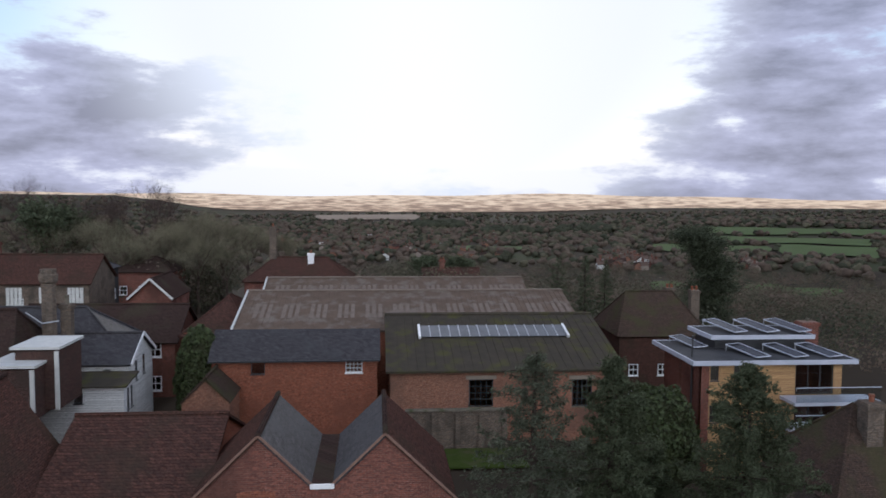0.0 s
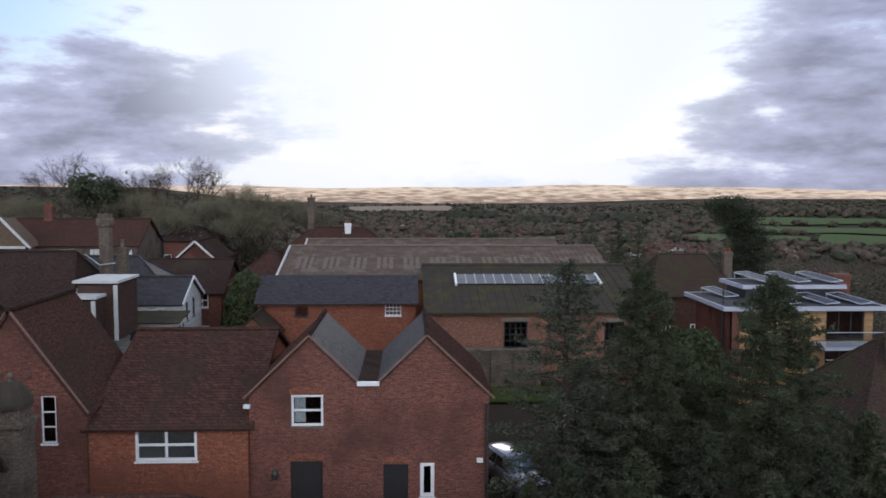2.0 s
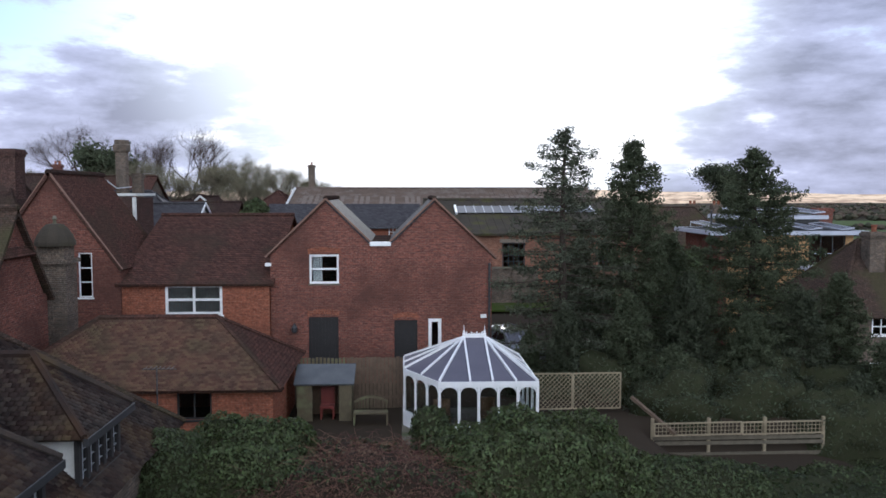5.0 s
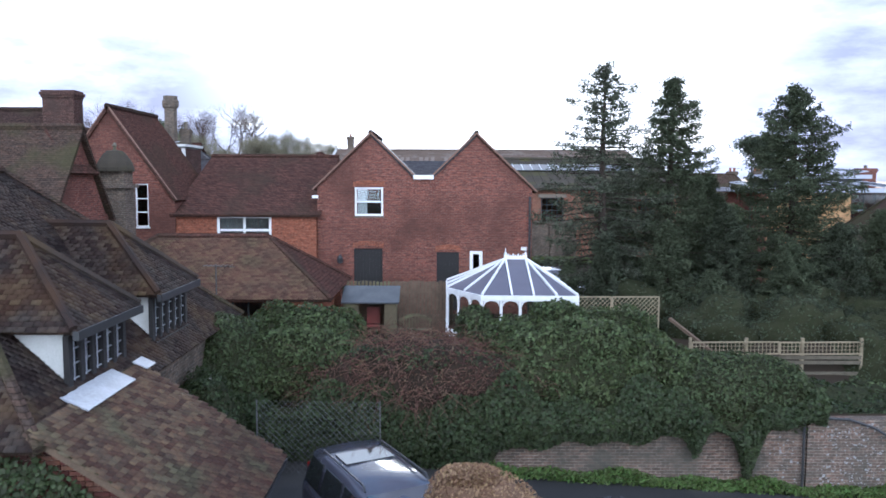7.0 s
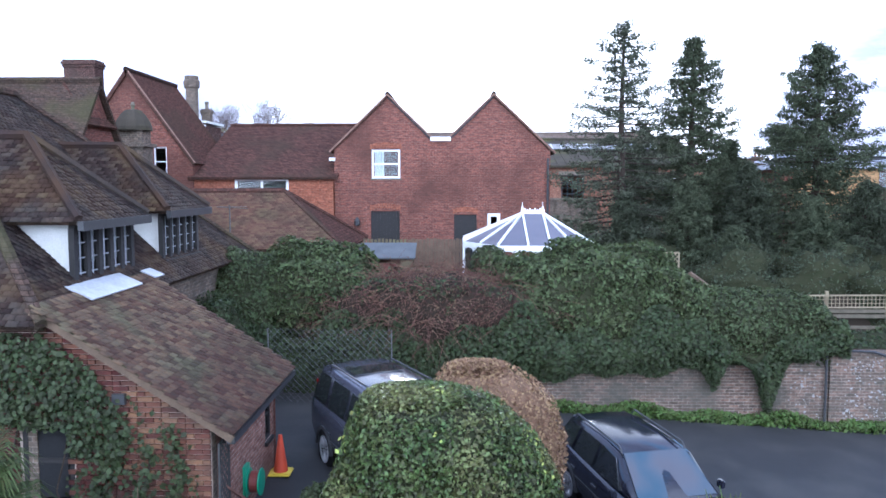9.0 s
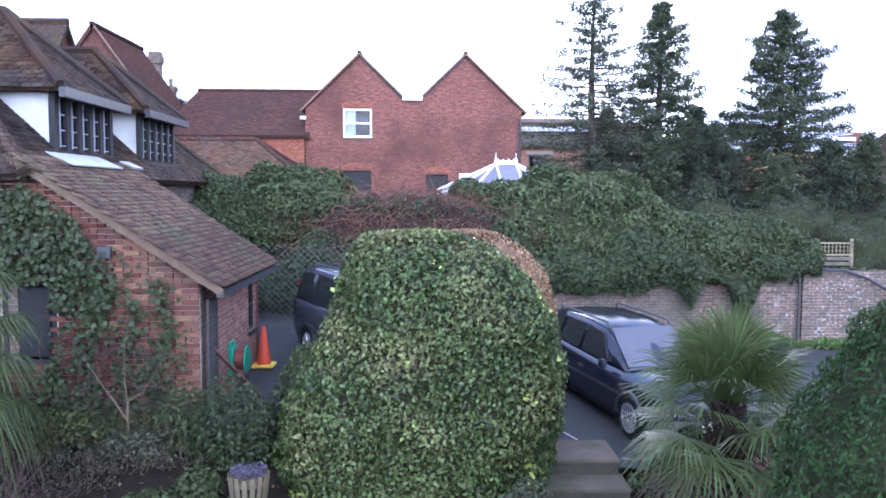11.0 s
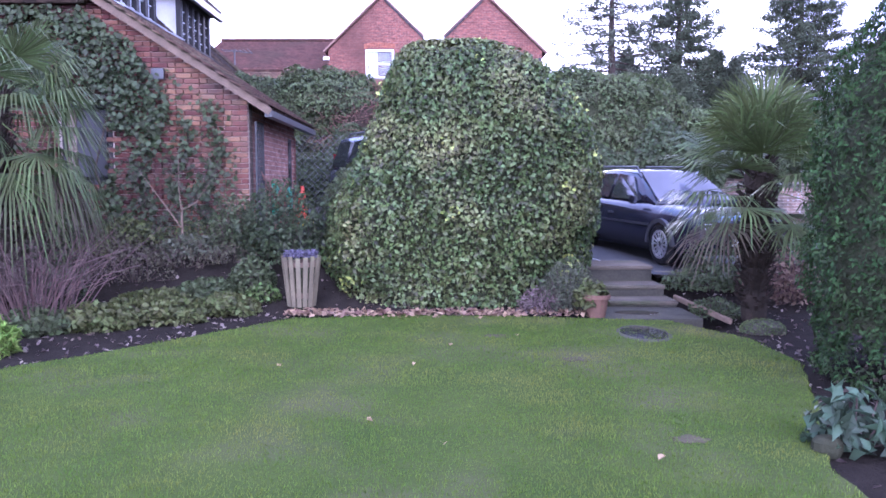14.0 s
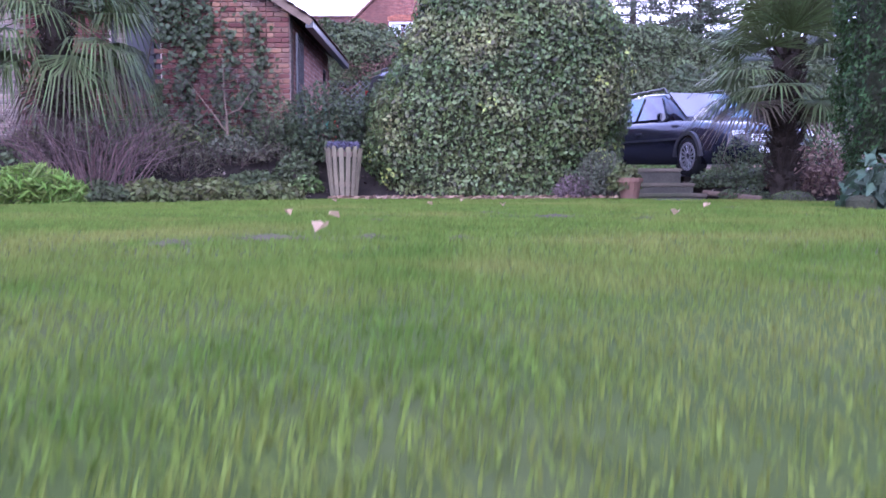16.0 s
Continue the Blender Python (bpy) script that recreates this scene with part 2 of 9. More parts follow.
dark_tiles = coursed("dark_tiles", (0.062, 0.040, 0.033), (0.044, 0.031, 0.027), (0.03, 0.02, 0.018), 0.17, 0.075, 0.012, stain=(0.06, 0.052, 0.035), stain_scale=0.5, bump=0.9)
red_tiles = coursed("red_tiles", (0.098, 0.050, 0.038), (0.060, 0.036, 0.030), (0.04, 0.022, 0.018), 0.17, 0.075, 0.012, stain=(0.048, 0.038, 0.028), stain_scale=0.45, bump=0.9)
moss_tiles = coursed("moss_tiles", (0.085, 0.056, 0.042), (0.056, 0.043, 0.035), (0.03, 0.022, 0.018), 0.17, 0.07, 0.012, stain=(0.06, 0.058, 0.03), stain_scale=0.6, bump=0.9, stain_lo=0.46)
slate = coursed("slate", (0.060, 0.056, 0.058), (0.044, 0.041, 0.043), (0.03, 0.03, 0.034), 0.3, 0.11, 0.008, rough=0.7, stain=(0.06, 0.06, 0.062), stain_scale=0.6)
weatherboard = coursed("weatherboard", (0.62, 0.62, 0.6), (0.56, 0.56, 0.55), (0.2, 0.2, 0.2), 40.0, 0.15, 0.012, stain=(0.45, 0.45, 0.42))
larch_boards = coursed("larch_boards", (0.44, 0.27, 0.13), (0.36, 0.22, 0.11), (0.12, 0.08, 0.05), 2.4, 0.14, 0.012, stain=(0.30, 0.19, 0.10))
sheet_roof = material("sheet_roof", (0.155, 0.112, 0.084), (0.105, 0.078, 0.060), 0.9, scale=1.1, fine=18, third=(0.18, 0.15, 0.125), third_scale=0.9)
moss_sheet = material("moss_sheet", (0.07, 0.058, 0.045), (0.05, 0.045, 0.035), 0.95, scale=1.5, fine=25, third=(0.075, 0.07, 0.03), third_scale=0.8)
white_paint = material("white_paint", (0.80, 0.80, 0.80), (0.70, 0.70, 0.69), 0.35, scale=4, bump=0.05)
old_white = material("old_white", (0.60, 0.60, 0.57), (0.45, 0.45, 0.42), 0.7, scale=3, bump=0.1)
black_wood = material("black_wood", (0.013, 0.012, 0.012), (0.022, 0.019, 0.018), 0.75, scale=8, fine=60)
dark_metal = material("dark_metal", (0.025, 0.026, 0.028), (0.04, 0.04, 0.042), 0.45, scale=8, bump=0.05)
lead = material("lead", (0.42, 0.44, 0.47), (0.30, 0.31, 0.33), 0.5, scale=2.5, fine=20, bump=0.15)
stone = material("stone", (0.19, 0.165, 0.13), (0.12, 0.105, 0.085), 0.9, scale=3, fine=45, third=(0.075, 0.085, 0.045), third_scale=1.6)
plaster_grey = material("plaster_grey", (0.24, 0.2, 0.16), (0.18, 0.15, 0.12), 0.95, scale=1.2)
asphalt = material("asphalt", (0.037, 0.036, 0.036), (0.025, 0.025, 0.025), 0.75, scale=0.9, fine=110, bump=0.5, depth=0.006, third=(0.048, 0.046, 0.043), third_scale=0.7, spec=0.3)
soil = material("soil", (0.014, 0.0115, 0.009), (0.026, 0.021, 0.016), 0.95, scale=5, fine=45, bump=0.8, depth=0.03)
turf = material("turf", (0.035, 0.055, 0.012), (0.055, 0.072, 0.018), 0.95, scale=1.3, fine=35, bump=0.7, depth=0.02, third=(0.07, 0.07, 0.032), third_scale=0.9)
field_mat = material("field_mat", (0.038, 0.030, 0.021), (0.050, 0.038, 0.027), 0.95, scale=0.012, fine=0.12, bump=0.0, third=(0.045, 0.052, 0.026), third_scale=0.006)
timber = material("timber", (0.16, 0.115, 0.08), (0.10, 0.075, 0.055), 0.9, scale=5, fine=55)
pale_timber = material("pale_timber", (0.15, 0.125, 0.078), (0.10, 0.085, 0.058), 0.85, scale=5, fine=55, third=(0.16, 0.16, 0.09), third_scale=2.0)
bark = material("bark", (0.075, 0.058, 0.045), (0.045, 0.036, 0.03), 0.95, scale=6, fine=40, bump=0.8, depth=0.02)
twig = material("twig", (0.085, 0.06, 0.05), (0.055, 0.042, 0.036), 0.95, scale=6, fine=40, bump=0.0)
pane_glass = glass_material("pane_glass")
dim_glass = material("dim_glass", (0.02, 0.021, 0.022), (0.03, 0.03, 0.032), 0.3, scale=3, bump=0.0, spec=0.2)
# near-black stand-in for the shade of unlit rooms behind windows
room_shade = material("room_shade", (0.03, 0.03, 0.03), rough=0.95, bump=0)


def leaf_material(name, c1, c2, rough=0.5, island=0.45, scale=2.0, spec=0.28, third=None, through_light=0.3):
    """A leaf: glossy above, and letting some light through."""
    m = material(name, c1, c2, rough, scale=scale, fine=9.0, bump=0.0, island=island, spec=spec, third=third, third_scale=1.1)
    nt = m.node_tree
    b, out = nt.nodes["Principled BSDF"], nt.nodes["Material Output"]
    tr, mx = nt.nodes.new("ShaderNodeBsdfTranslucent"), nt.nodes.new("ShaderNodeMixShader")
    nt.links.new(b.inputs["Base Color"].links[0].from_socket, tr.inputs["Color"])
    mx.inputs[0].default_value = through_light
    nt.links.new(b.outputs[0], mx.inputs[1])
    nt.links.new(tr.outputs[0], mx.inputs[2])
    nt.links.new(mx.outputs[0], out.inputs["Surface"])
    return m


hedge_leaf = leaf_material("hedge_leaf", (0.046, 0.070, 0.020), (0.108, 0.128, 0.040), 0.44, 0.75, third=(0.170, 0.168, 0.062), spec=0.34)
ivy_leaf = leaf_material("ivy_leaf", (0.034, 0.047, 0.019), (0.056, 0.070, 0.027), 0.55, 0.45)
bank_leaf = leaf_material("bank_leaf", (0.050, 0.065, 0.025), (0.072, 0.086, 0.034), 0.6, 0.45)
laurel_leaf = leaf_material("laurel_leaf", (0.058, 0.076, 0.028), (0.090, 0.108, 0.042), 0.55, 0.5)
beech_leaf = leaf_material("beech_leaf", (0.24, 0.145, 0.082), (0.34, 0.225, 0.135), 0.8, 0.4)
creeper_leaf = leaf_material("creeper_leaf", (0.14, 0.085, 0.06), (0.105, 0.07, 0.05), 0.8, 0.5)
needle = leaf_material("needle", (0.078, 0.092, 0.054), (0.104, 0.118, 0.070), 0.85, 0.35)
needle_tip = leaf_material("needle_tip", (0.088, 0.098, 0.066), (0.112, 0.122, 0.084), 0.85, 0.35)
dark_needle = leaf_material("dark_needle", (0.056, 0.066, 0.038), (0.074, 0.084, 0.050), 0.8, 0.4)
cypress_leaf = leaf_material("cypress_leaf", (0.020, 0.042, 0.010), (0.040, 0.068, 0.016), 0.75, 0.6)
palm_leaf = leaf_material("palm_leaf", (0.058, 0.082, 0.026), (0.088, 0.110, 0.038), 0.5, 0.4, spec=0.2)
dead_frond = leaf_material("dead_frond", (0.085, 0.065, 0.04), (0.06, 0.048, 0.03), 0.8, 0.4)
grass_blade = leaf_material("grass_blade", (0.060, 0.104, 0.015), (0.112, 0.150, 0.026), 0.8, 0.25, scale=3.0, spec=0.05, third=(0.138, 0.148, 0.034))
perennial_leaf = leaf_material("perennial_leaf", (0.066, 0.08, 0.022), (0.095, 0.098, 0.032), 0.6, 0.5)


# ---- mesh helpers ----
def world_of(ob):
    m = ob.matrix_basis.copy()
    while ob.parent:
        ob = ob.parent
        m = ob.matrix_basis @ m
    return m


def thing(name, x, y, z, label, category, group="", kind="", rz=0.0):
    ob = new(name)
    ob.matrix_basis = pose(x, y, z, 0, 0, rz)
    return tagged(ob, label, category, group, kind)


def part(name, bm, mat, parent, label="", kind="", smooth=False):
    """A bmesh in the world's coordinates becomes one mesh object under its thing."""
    me = bm
    if isinstance(bm, bmesh.types.BMesh):
        me = bpy.data.meshes.new(name)
        bmesh.ops.recalc_face_normals(bm, faces=bm.faces[:])
        bm.to_mesh(me)
        bm.free()
    for s in mat if isinstance(mat, (list, tuple)) else [mat]:
        me.materials.append(s)
    ob = new(name, me)
    if parent is not None:
        ob.parent = parent
        me.transform(world_of(parent).inverted())
    if smooth:
        me.polygons.foreach_set("use_smooth", [True] * len(me.polygons))
    return tagged(ob, label, "", "", kind)


def from_arrays(name, v, f, idx=None):
    """A mesh from vertex rows and face rows of one size."""
    me = bpy.data.meshes.new(name)
    v, f = np.asarray(v, np.float32).reshape(-1, 3), np.asarray(f, np.int32)
    k = f.shape[1]
    me.vertices.add(len(v))
    me.vertices.foreach_set("co", v.ravel())
    me.loops.add(f.size)
    me.loops.foreach_set("vertex_index", f.ravel())
    me.polygons.add(len(f))
    me.polygons.foreach_set("loop_start", np.arange(0, f.size, k, dtype=np.int32))
    if idx is not None:
        me.polygons.foreach_set("material_index", np.asarray(idx, np.int32))
    me.update(calc_edges=True)
    return me


def BM():
    return bmesh.new()


def box(bm, x0, x1, y0, y1, z0, z1, m=None):
    vs = [bm.verts.new(Vector((x, y, z)) if m is None else m @ Vector((x, y, z))) for z in (z0, z1) for x, y in ((x0, y0), (x1, y0), (x1, y1), (x0, y1))]
    for f in ((0, 3, 2, 1), (4, 5, 6, 7), (0, 1, 5, 4), (1, 2, 6, 5), (2, 3, 7, 6), (3, 0, 4, 7)):
        bm.faces.new([vs[i] for i in f])
    return vs


def bar(bm, p, q, w, h=None, up=(0, 0, 1)):
    """A straight bar of section w x h from p to q."""
    p, q = Vector(p), Vector(q)
    d = (q - p).normalized()
    u = Vector(up)
    if abs(d.dot(u)) > 0.95:
        u = Vector((1, 0, 0))
    s = d.cross(u).normalized()
    u = s.cross(d)
    h = h or w
    vs = [bm.verts.new(e + s * a * w / 2 + u * b * h / 2) for e in (p, q) for a, b in ((-1, -1), (1, -1), (1, 1), (-1, 1))]
    for f in ((0, 1, 2, 3), (7, 6, 5, 4), (0, 4, 5, 1), (1, 5, 6, 2), (2, 6, 7, 3), (3, 7, 4, 0)):
        bm.faces.new([vs[i] for i in f])


def tube(bm, pts, radii, n=8, cap=True):
    """A round limb through points."""
    rings = []
    for i, p in enumerate(pts):
        p = Vector(p)
        a, b = Vector(pts[max(i - 1, 0)]), Vector(pts[min(i + 1, len(pts) - 1)])
        d = (b - a).normalized()
        s = d.cross(Vector((0.31, 0.17, 0.93)) if abs(d.z) < 0.9 else Vector((1, 0, 0.1))).normalized()
        t = d.cross(s)
        rings.append([bm.verts.new(p + (s * math.cos(k * 2 * math.pi / n) + t * math.sin(k * 2 * math.pi / n)) * radii[i]) for k in range(n)])
    for r0, r1 in zip(rings, rings[1:]):
        for k in range(n):
            bm.faces.new((r0[k], r0[(k + 1) % n], r1[(k + 1) % n], r1[k]))
    if cap:
        bm.faces.new(rings[0][::-1])
        bm.faces.new(rings[-1])


def lathe(bm, c, rows, n=16, sx=1.0, sy=1.0):
    """A turned form about a vertical axis: rows of (radius, z)."""
    rings = [[bm.verts.new((c[0] + sx * r * math.cos(k * 2 * math.pi / n), c[1] + sy * r * math.sin(k * 2 * math.pi / n), c[2] + z)) for k in range(n)] for r, z in rows]
    for r0, r1 in zip(rings, rings[1:]):
        for k in range(n):
            bm.faces.new((r0[k], r0[(k + 1) % n], r1[(k + 1) % n], r1[k]))
    bm.faces.new(rings[0][::-1])
    bm.faces.new(rings[-1])


def slab(bm, pts, thick, direction=None):
    """A flat polygon given thickness against its normal or along a direction."""
    pts = [Vector(p) for p in pts]
    if direction is None:
        n = (pts[1] - pts[0]).cross(pts[2] - pts[0]).normalized()
        if n.z < 0:
            n = -n
        direction = -n
    d = Vector(direction) * thick
    a, b = [bm.verts.new(p) for p in pts], [bm.verts.new(p + d) for p in pts]
    bm.faces.new(a)
    bm.faces.new(b[::-1])
    for i in range(len(pts)):
        j = (i + 1) % len(pts)
        bm.faces.new((a[i], b[i], b[j], a[j]))


def panel(origin, along, outline, holes, thick):
    """A wall with openings cut through it: outline and holes in (length, height); its thickness goes behind it."""
    bm = BM()
    o, u = Vector(origin), Vector((*along, 0)).normalized()
    back = Vector((-u.y, u.x, 0)) * thick
    if len(outline) == 4 and holes:       # a plain rectangle: cut along the lines of its openings
        (a0, z0), (a1, z1) = outline[0], outline[2]
        A = sorted({a0, a1, *[v for h in holes for v in h[:2]]})
        Z = sorted({z0, z1, *[v for h in holes for v in h[2:]]})
        vs = {(a, z): bm.verts.new(o + u * a + Vector((0, 0, z))) for a in A for z in Z}
        for p, q in zip(A, A[1:]):
            for r, t in zip(Z, Z[1:]):
                if not any(h[0] <= p and q <= h[1] and h[2] <= r and t <= h[3] for h in holes):
                    bm.faces.new((vs[p, r], vs[q, r], vs[q, t], vs[p, t]))
        bmesh.ops.delete(bm, geom=[v for v in bm.verts if not v.link_faces], context="VERTS")
        ret = bmesh.ops.extrude_face_region(bm, geom=bm.faces[:])
        for v in [g for g in ret["geom"] if isinstance(g, bmesh.types.BMVert)]:
            v.co += back
        return bm
    edges = []
    loops = [outline] + [[(a, c), (b, c), (b, d), (a, d)] for a, b, c, d in holes]
    for lp in loops:
        vs = [bm.verts.new(o + u * a + Vector((0, 0, z))) for a, z in lp]
        edges += [bm.edges.new((vs[i], vs[(i + 1) % len(vs)])) for i in range(len(vs))]
    bmesh.ops.triangle_fill(bm, use_beauty=True, use_dissolve=False, edges=edges)
    ret = bmesh.ops.extrude_face_region(bm, geom=bm.faces[:])
    for v in [g for g in ret["geom"] if isinstance(g, bmesh.types.BMVert)]:
        v.co += back
    return bm


def window(parent, origin, along, a, b, c, d, cols=2, rows=2, frame_mat=None, fw=0.06, bw=0.03, inset=0.07, sill=True, name="window", sill_mat=None, transom=None, label="", glass=None):
    """A window unit in an opening: a frame, its bars, one pane of glass for each light, and a sill."""
    frame_mat = frame_mat or white_paint
    o, u = Vector(origin), Vector((*along, 0)).normalized()
    n = Vector((u.y, -u.x, 0))            # outwards

    def P(s, z, out):
        return o + u * s + n * out + Vector((0, 0, z))
    bm = BM()
    m = Matrix((( u.x, n.x, 0, o.x), (u.y, n.y, 0, o.y), (0, 0, 1, o.z), (0, 0, 0, 1)))
    for s0, s1, z0, z1 in ((a, a + fw, c, d), (b - fw, b, c, d), (a + fw, b - fw, c, c + fw), (a + fw, b - fw, d - fw, d)):
        box(bm, s0, s1, -inset - 0.05, -inset + 0.02, z0, z1, m)
    ob = part(name, bm, frame_mat, parent, label)
    zs = [c + fw + (d - c - 2 * fw) * r / rows for r in range(rows + 1)]
    if transom:
        zs = [c + fw, c + fw + (d - c - 2 * fw) * transom, d - fw]
        rows = 2
    ss = [a + fw + (b - a - 2 * fw) * k / cols for k in range(cols + 1)]
    for k in range(1, cols):
        bm = BM()
        box(bm, ss[k] - bw / 2, ss[k] + bw / 2, -inset - 0.04, -inset + 0.012, c + fw, d - fw, m)
        part("glazing_bar", bm, frame_mat, ob)
    for r in range(1, rows):
        bm = BM()
        box(bm, a + fw, b - fw, -inset - 0.038, -inset + 0.009, zs[r] - bw / 2, zs[r] + bw / 2, m)
        part("glazing_bar", bm, frame_mat, ob)
    for k in range(cols):
        for r in range(rows):
            bm = BM()
            box(bm, ss[k] + bw / 2, ss[k + 1] - bw / 2, -inset - 0.02, -inset - 0.012, zs[r] + bw / 2, zs[r + 1] - bw / 2, m)
            part("pane", bm, glass or pane_glass, ob)
    if sill:
        bm = BM()
        box(bm, a - 0.05, b + 0.05, -inset - 0.05, 0.05, c - 0.07, c - 0.004, m)
        part("sill", bm, sill_mat or frame_mat, ob)
    return ob


# ---- leaves ----
RNG = np.random.default_rng(7)


def leaf_mesh(name, pts, nrm, size, tilt=0.6, aspect=0.55, droop=0.15, jitter=0.35):
    """Small folded leaves at points, facing roughly along nrm."""
    n = len(pts)
    nrm = nrm + RNG.normal(0, tilt, (n, 3))
    nrm /= np.linalg.norm(nrm, axis=1, keepdims=True) + 1e-9
    t = np.cross(nrm, RNG.normal(0, 1, (n, 3)))
    t /= np.linalg.norm(t, axis=1, keepdims=True) + 1e-9
    s = np.cross(nrm, t)
    k = (size * (1 + RNG.uniform(-jitter, jitter, n)))[:, None]
    base, tip = pts - t * k * 0.5, pts + t * k * 0.5
    mid = pts + nrm * k * droop
    l, r = mid + s * k * aspect * 0.5, mid - s * k * aspect * 0.5
    v = np.stack([base, l, tip, r], 1).reshape(-1, 3)
    i = np.arange(n) * 4
    f = np.concatenate([np.stack([i, i + 1, i + 2], 1), np.stack([i, i + 2, i + 3], 1)])
    return from_arrays(name, v, f)


def noise3(p, s, seed=0.0):
    """Smooth noise of points by a few sines, cheap and repeatable."""
    p = np.asarray(p) * s + seed
    return (np.sin(p[:, 0] * 1.7 + 1.3 * np.sin(p[:, 1] * 1.1)) + np.sin(p[:, 1] * 1.9 + 1.7 * np.sin(p[:, 2] * 1.3)) + np.sin(p[:, 2] * 2.1 + 1.1 * np.sin(p[:, 0] * 0.9))) / 3


def twig_mesh(name, pts, dirs, length, width):
    """Thin tapering twigs from points, each along its own direction."""
    n = len(pts)
    d = dirs / (np.linalg.norm(dirs, axis=1, keepdims=True) + 1e-9)
    s = np.cross(d, RNG.normal(0, 1, (n, 3)))
    s /= np.linalg.norm(s, axis=1, keepdims=True) + 1e-9
    L = (length * RNG.uniform(0.5, 1.3, n))[:, None]
    v = np.stack([pts - s * width, pts + s * width, pts + d * L], 1).reshape(-1, 3)
    return from_arrays(name, v, np.arange(3 * n).reshape(-1, 3))

# ---- ground ----
def smooth(a, b, v):
    t = min(max((v - a) / (b - a), 0.0), 1.0)
    return t * t * (3 - 2 * t)


def drive_z(x, y):
    x = min(max(x, -4.0), 13.0)
    return 0.27 - 0.063 * x + 0.04 * min(y, 18.5)


def ground_z(x, y):
    """Height of the ground sheet: garden, drive, terrace above the wall, then the valley and the far ridge."""
    bed = -0.03
    low = bed + (drive_z(x, y) - 0.012 - bed) * smooth(7.5, 9.0, y)
    top = 2.0 - 3.6 * smooth(17.0, 27.0, x) + 0.5 * smooth(40, 55, y)
    top -= 0.95 * smooth(11.2, 12.8, x) * (1 - smooth(19.0, 23.0, x)) * smooth(18.4, 19.6, y) * (1 - smooth(26.4, 27.4, y))
    z = low + (top - low) * smooth(18.0, 18.4, y)
    if 4.1 < x < 5.6:          # cut for the steps
        z -= 0.3 * smooth(6.6, 7.2, y) * (1 - smooth(8.9, 9.3, y))
    far = math.hypot(x, y)
    z += (-52 - z) * smooth(85, 620, far) if y > 0 else (-20 - z) * smooth(60, 600, far)
    z += 26 * smooth(1100, 2700, far) * smooth(0.17, 0.42, math.atan2(x, max(y, 1.0)))
    z += 62 * smooth(1500, 3000, far) * smooth(-0.17, -0.32, math.atan2(x, max(y, 1.0)))
    z += 5 * math.sin(x * 0.004 + 1.0) * math.sin(y * 0.0031) * smooth(300, 1500, far)
    return z


def axis_steps(lo, hi, near, step):
    vals, v, s = [0.0], 0.0, step
    while v < hi:
        s = step if v < near else s * 1.13
        v += s
        vals.append(v)
    v, s = 0.0, step
    while v > lo:
        s = step if v > -near * 0.5 else s * 1.2
        v -= s
        vals.insert(0, v)
    return vals


gx, gy = axis_steps(-4200, 4200, 22, 0.5), axis_steps(-900, 4700, 26, 0.4)
gv = [(x, y, ground_z(x, y)) for y in gy for x in gx]
gf = [(j * len(gx) + i, j * len(gx) + i + 1, (j + 1) * len(gx) + i + 1, (j + 1) * len(gx) + i) for j in range(len(gy) - 1) for i in range(len(gx) - 1)]
gidx = [0 if (-14 < gx[f[0] % len(gx)] < 16 and gy[f[0] // len(gx)] < 17) else 1 for f in gf]
gme = from_arrays("ground", gv, gf, gidx)
ground = part("ground", gme, [soil, field_mat], None)
gme.polygons.foreach_set("use_smooth", [True] * len(gme.polygons))
tagged(ground, "dark garden soil running out to green and brown valley fields", "ground", "", "structure")

# lawn: an open-fronted oval of turf with a soft edge
LAWN = [(-1.6, -8.0), (-1.75, -2.0), (-1.62, 2.0), (-1.40, 4.4), (-0.55, 5.4), (0.25, 6.45), (0.75, 7.1), (2.0, 7.35), (3.3, 7.2), (4.2, 7.05), (5.0, 6.9), (5.5, 5.8), (5.5, 4.7), (5.0, 3.4), (4.5, 2.2), (4.3, 0.0), (4.9, -3.0), (5.0, -8.0)]


def lawn_inside(x, y):
    hit = False
    for (xa, ya), (xb, yb) in zip(LAWN, LAWN[1:] + LAWN[:1]):
        if (ya > y) != (yb > y) and x < (xb - xa) * (y - ya) / (yb - ya) + xa:
            hit = not hit
    return hit


bm = BM()
rim = []
for (xa, ya), (xb, yb) in zip(LAWN, LAWN[1:] + LAWN[:1]):
    k = max(1, int(math.hypot(xb - xa, yb - ya) / 0.22))
    rim += [(xa + (xb - xa) * i / k, ya + (yb - ya) * i / k) for i in range(k)]
rim = [(x + 0.02 * math.sin(7 * y + 3 * x), y + 0.02 * math.sin(9 * x + y)) for x, y in rim]
vs = [bm.verts.new((x, y, 0.012)) for x, y in rim]
es = [bm.edges.new((vs[i], vs[(i + 1) % len(vs)])) for i in range(len(vs))]
bmesh.ops.triangle_fill(bm, use_beauty=True, edges=es)
skirt = bmesh.ops.extrude_edge_only(bm, edges=[e for e in bm.edges if e.is_boundary])
for v in [g for g in skirt["geom"] if isinstance(g, bmesh.types.BMVert)]:
    v.co.z -= 0.08
lawn = part("lawn", bm, turf, None)
tagged(lawn, "worn green lawn with muddy patches and fallen leaves", "lawn", "", "structure")

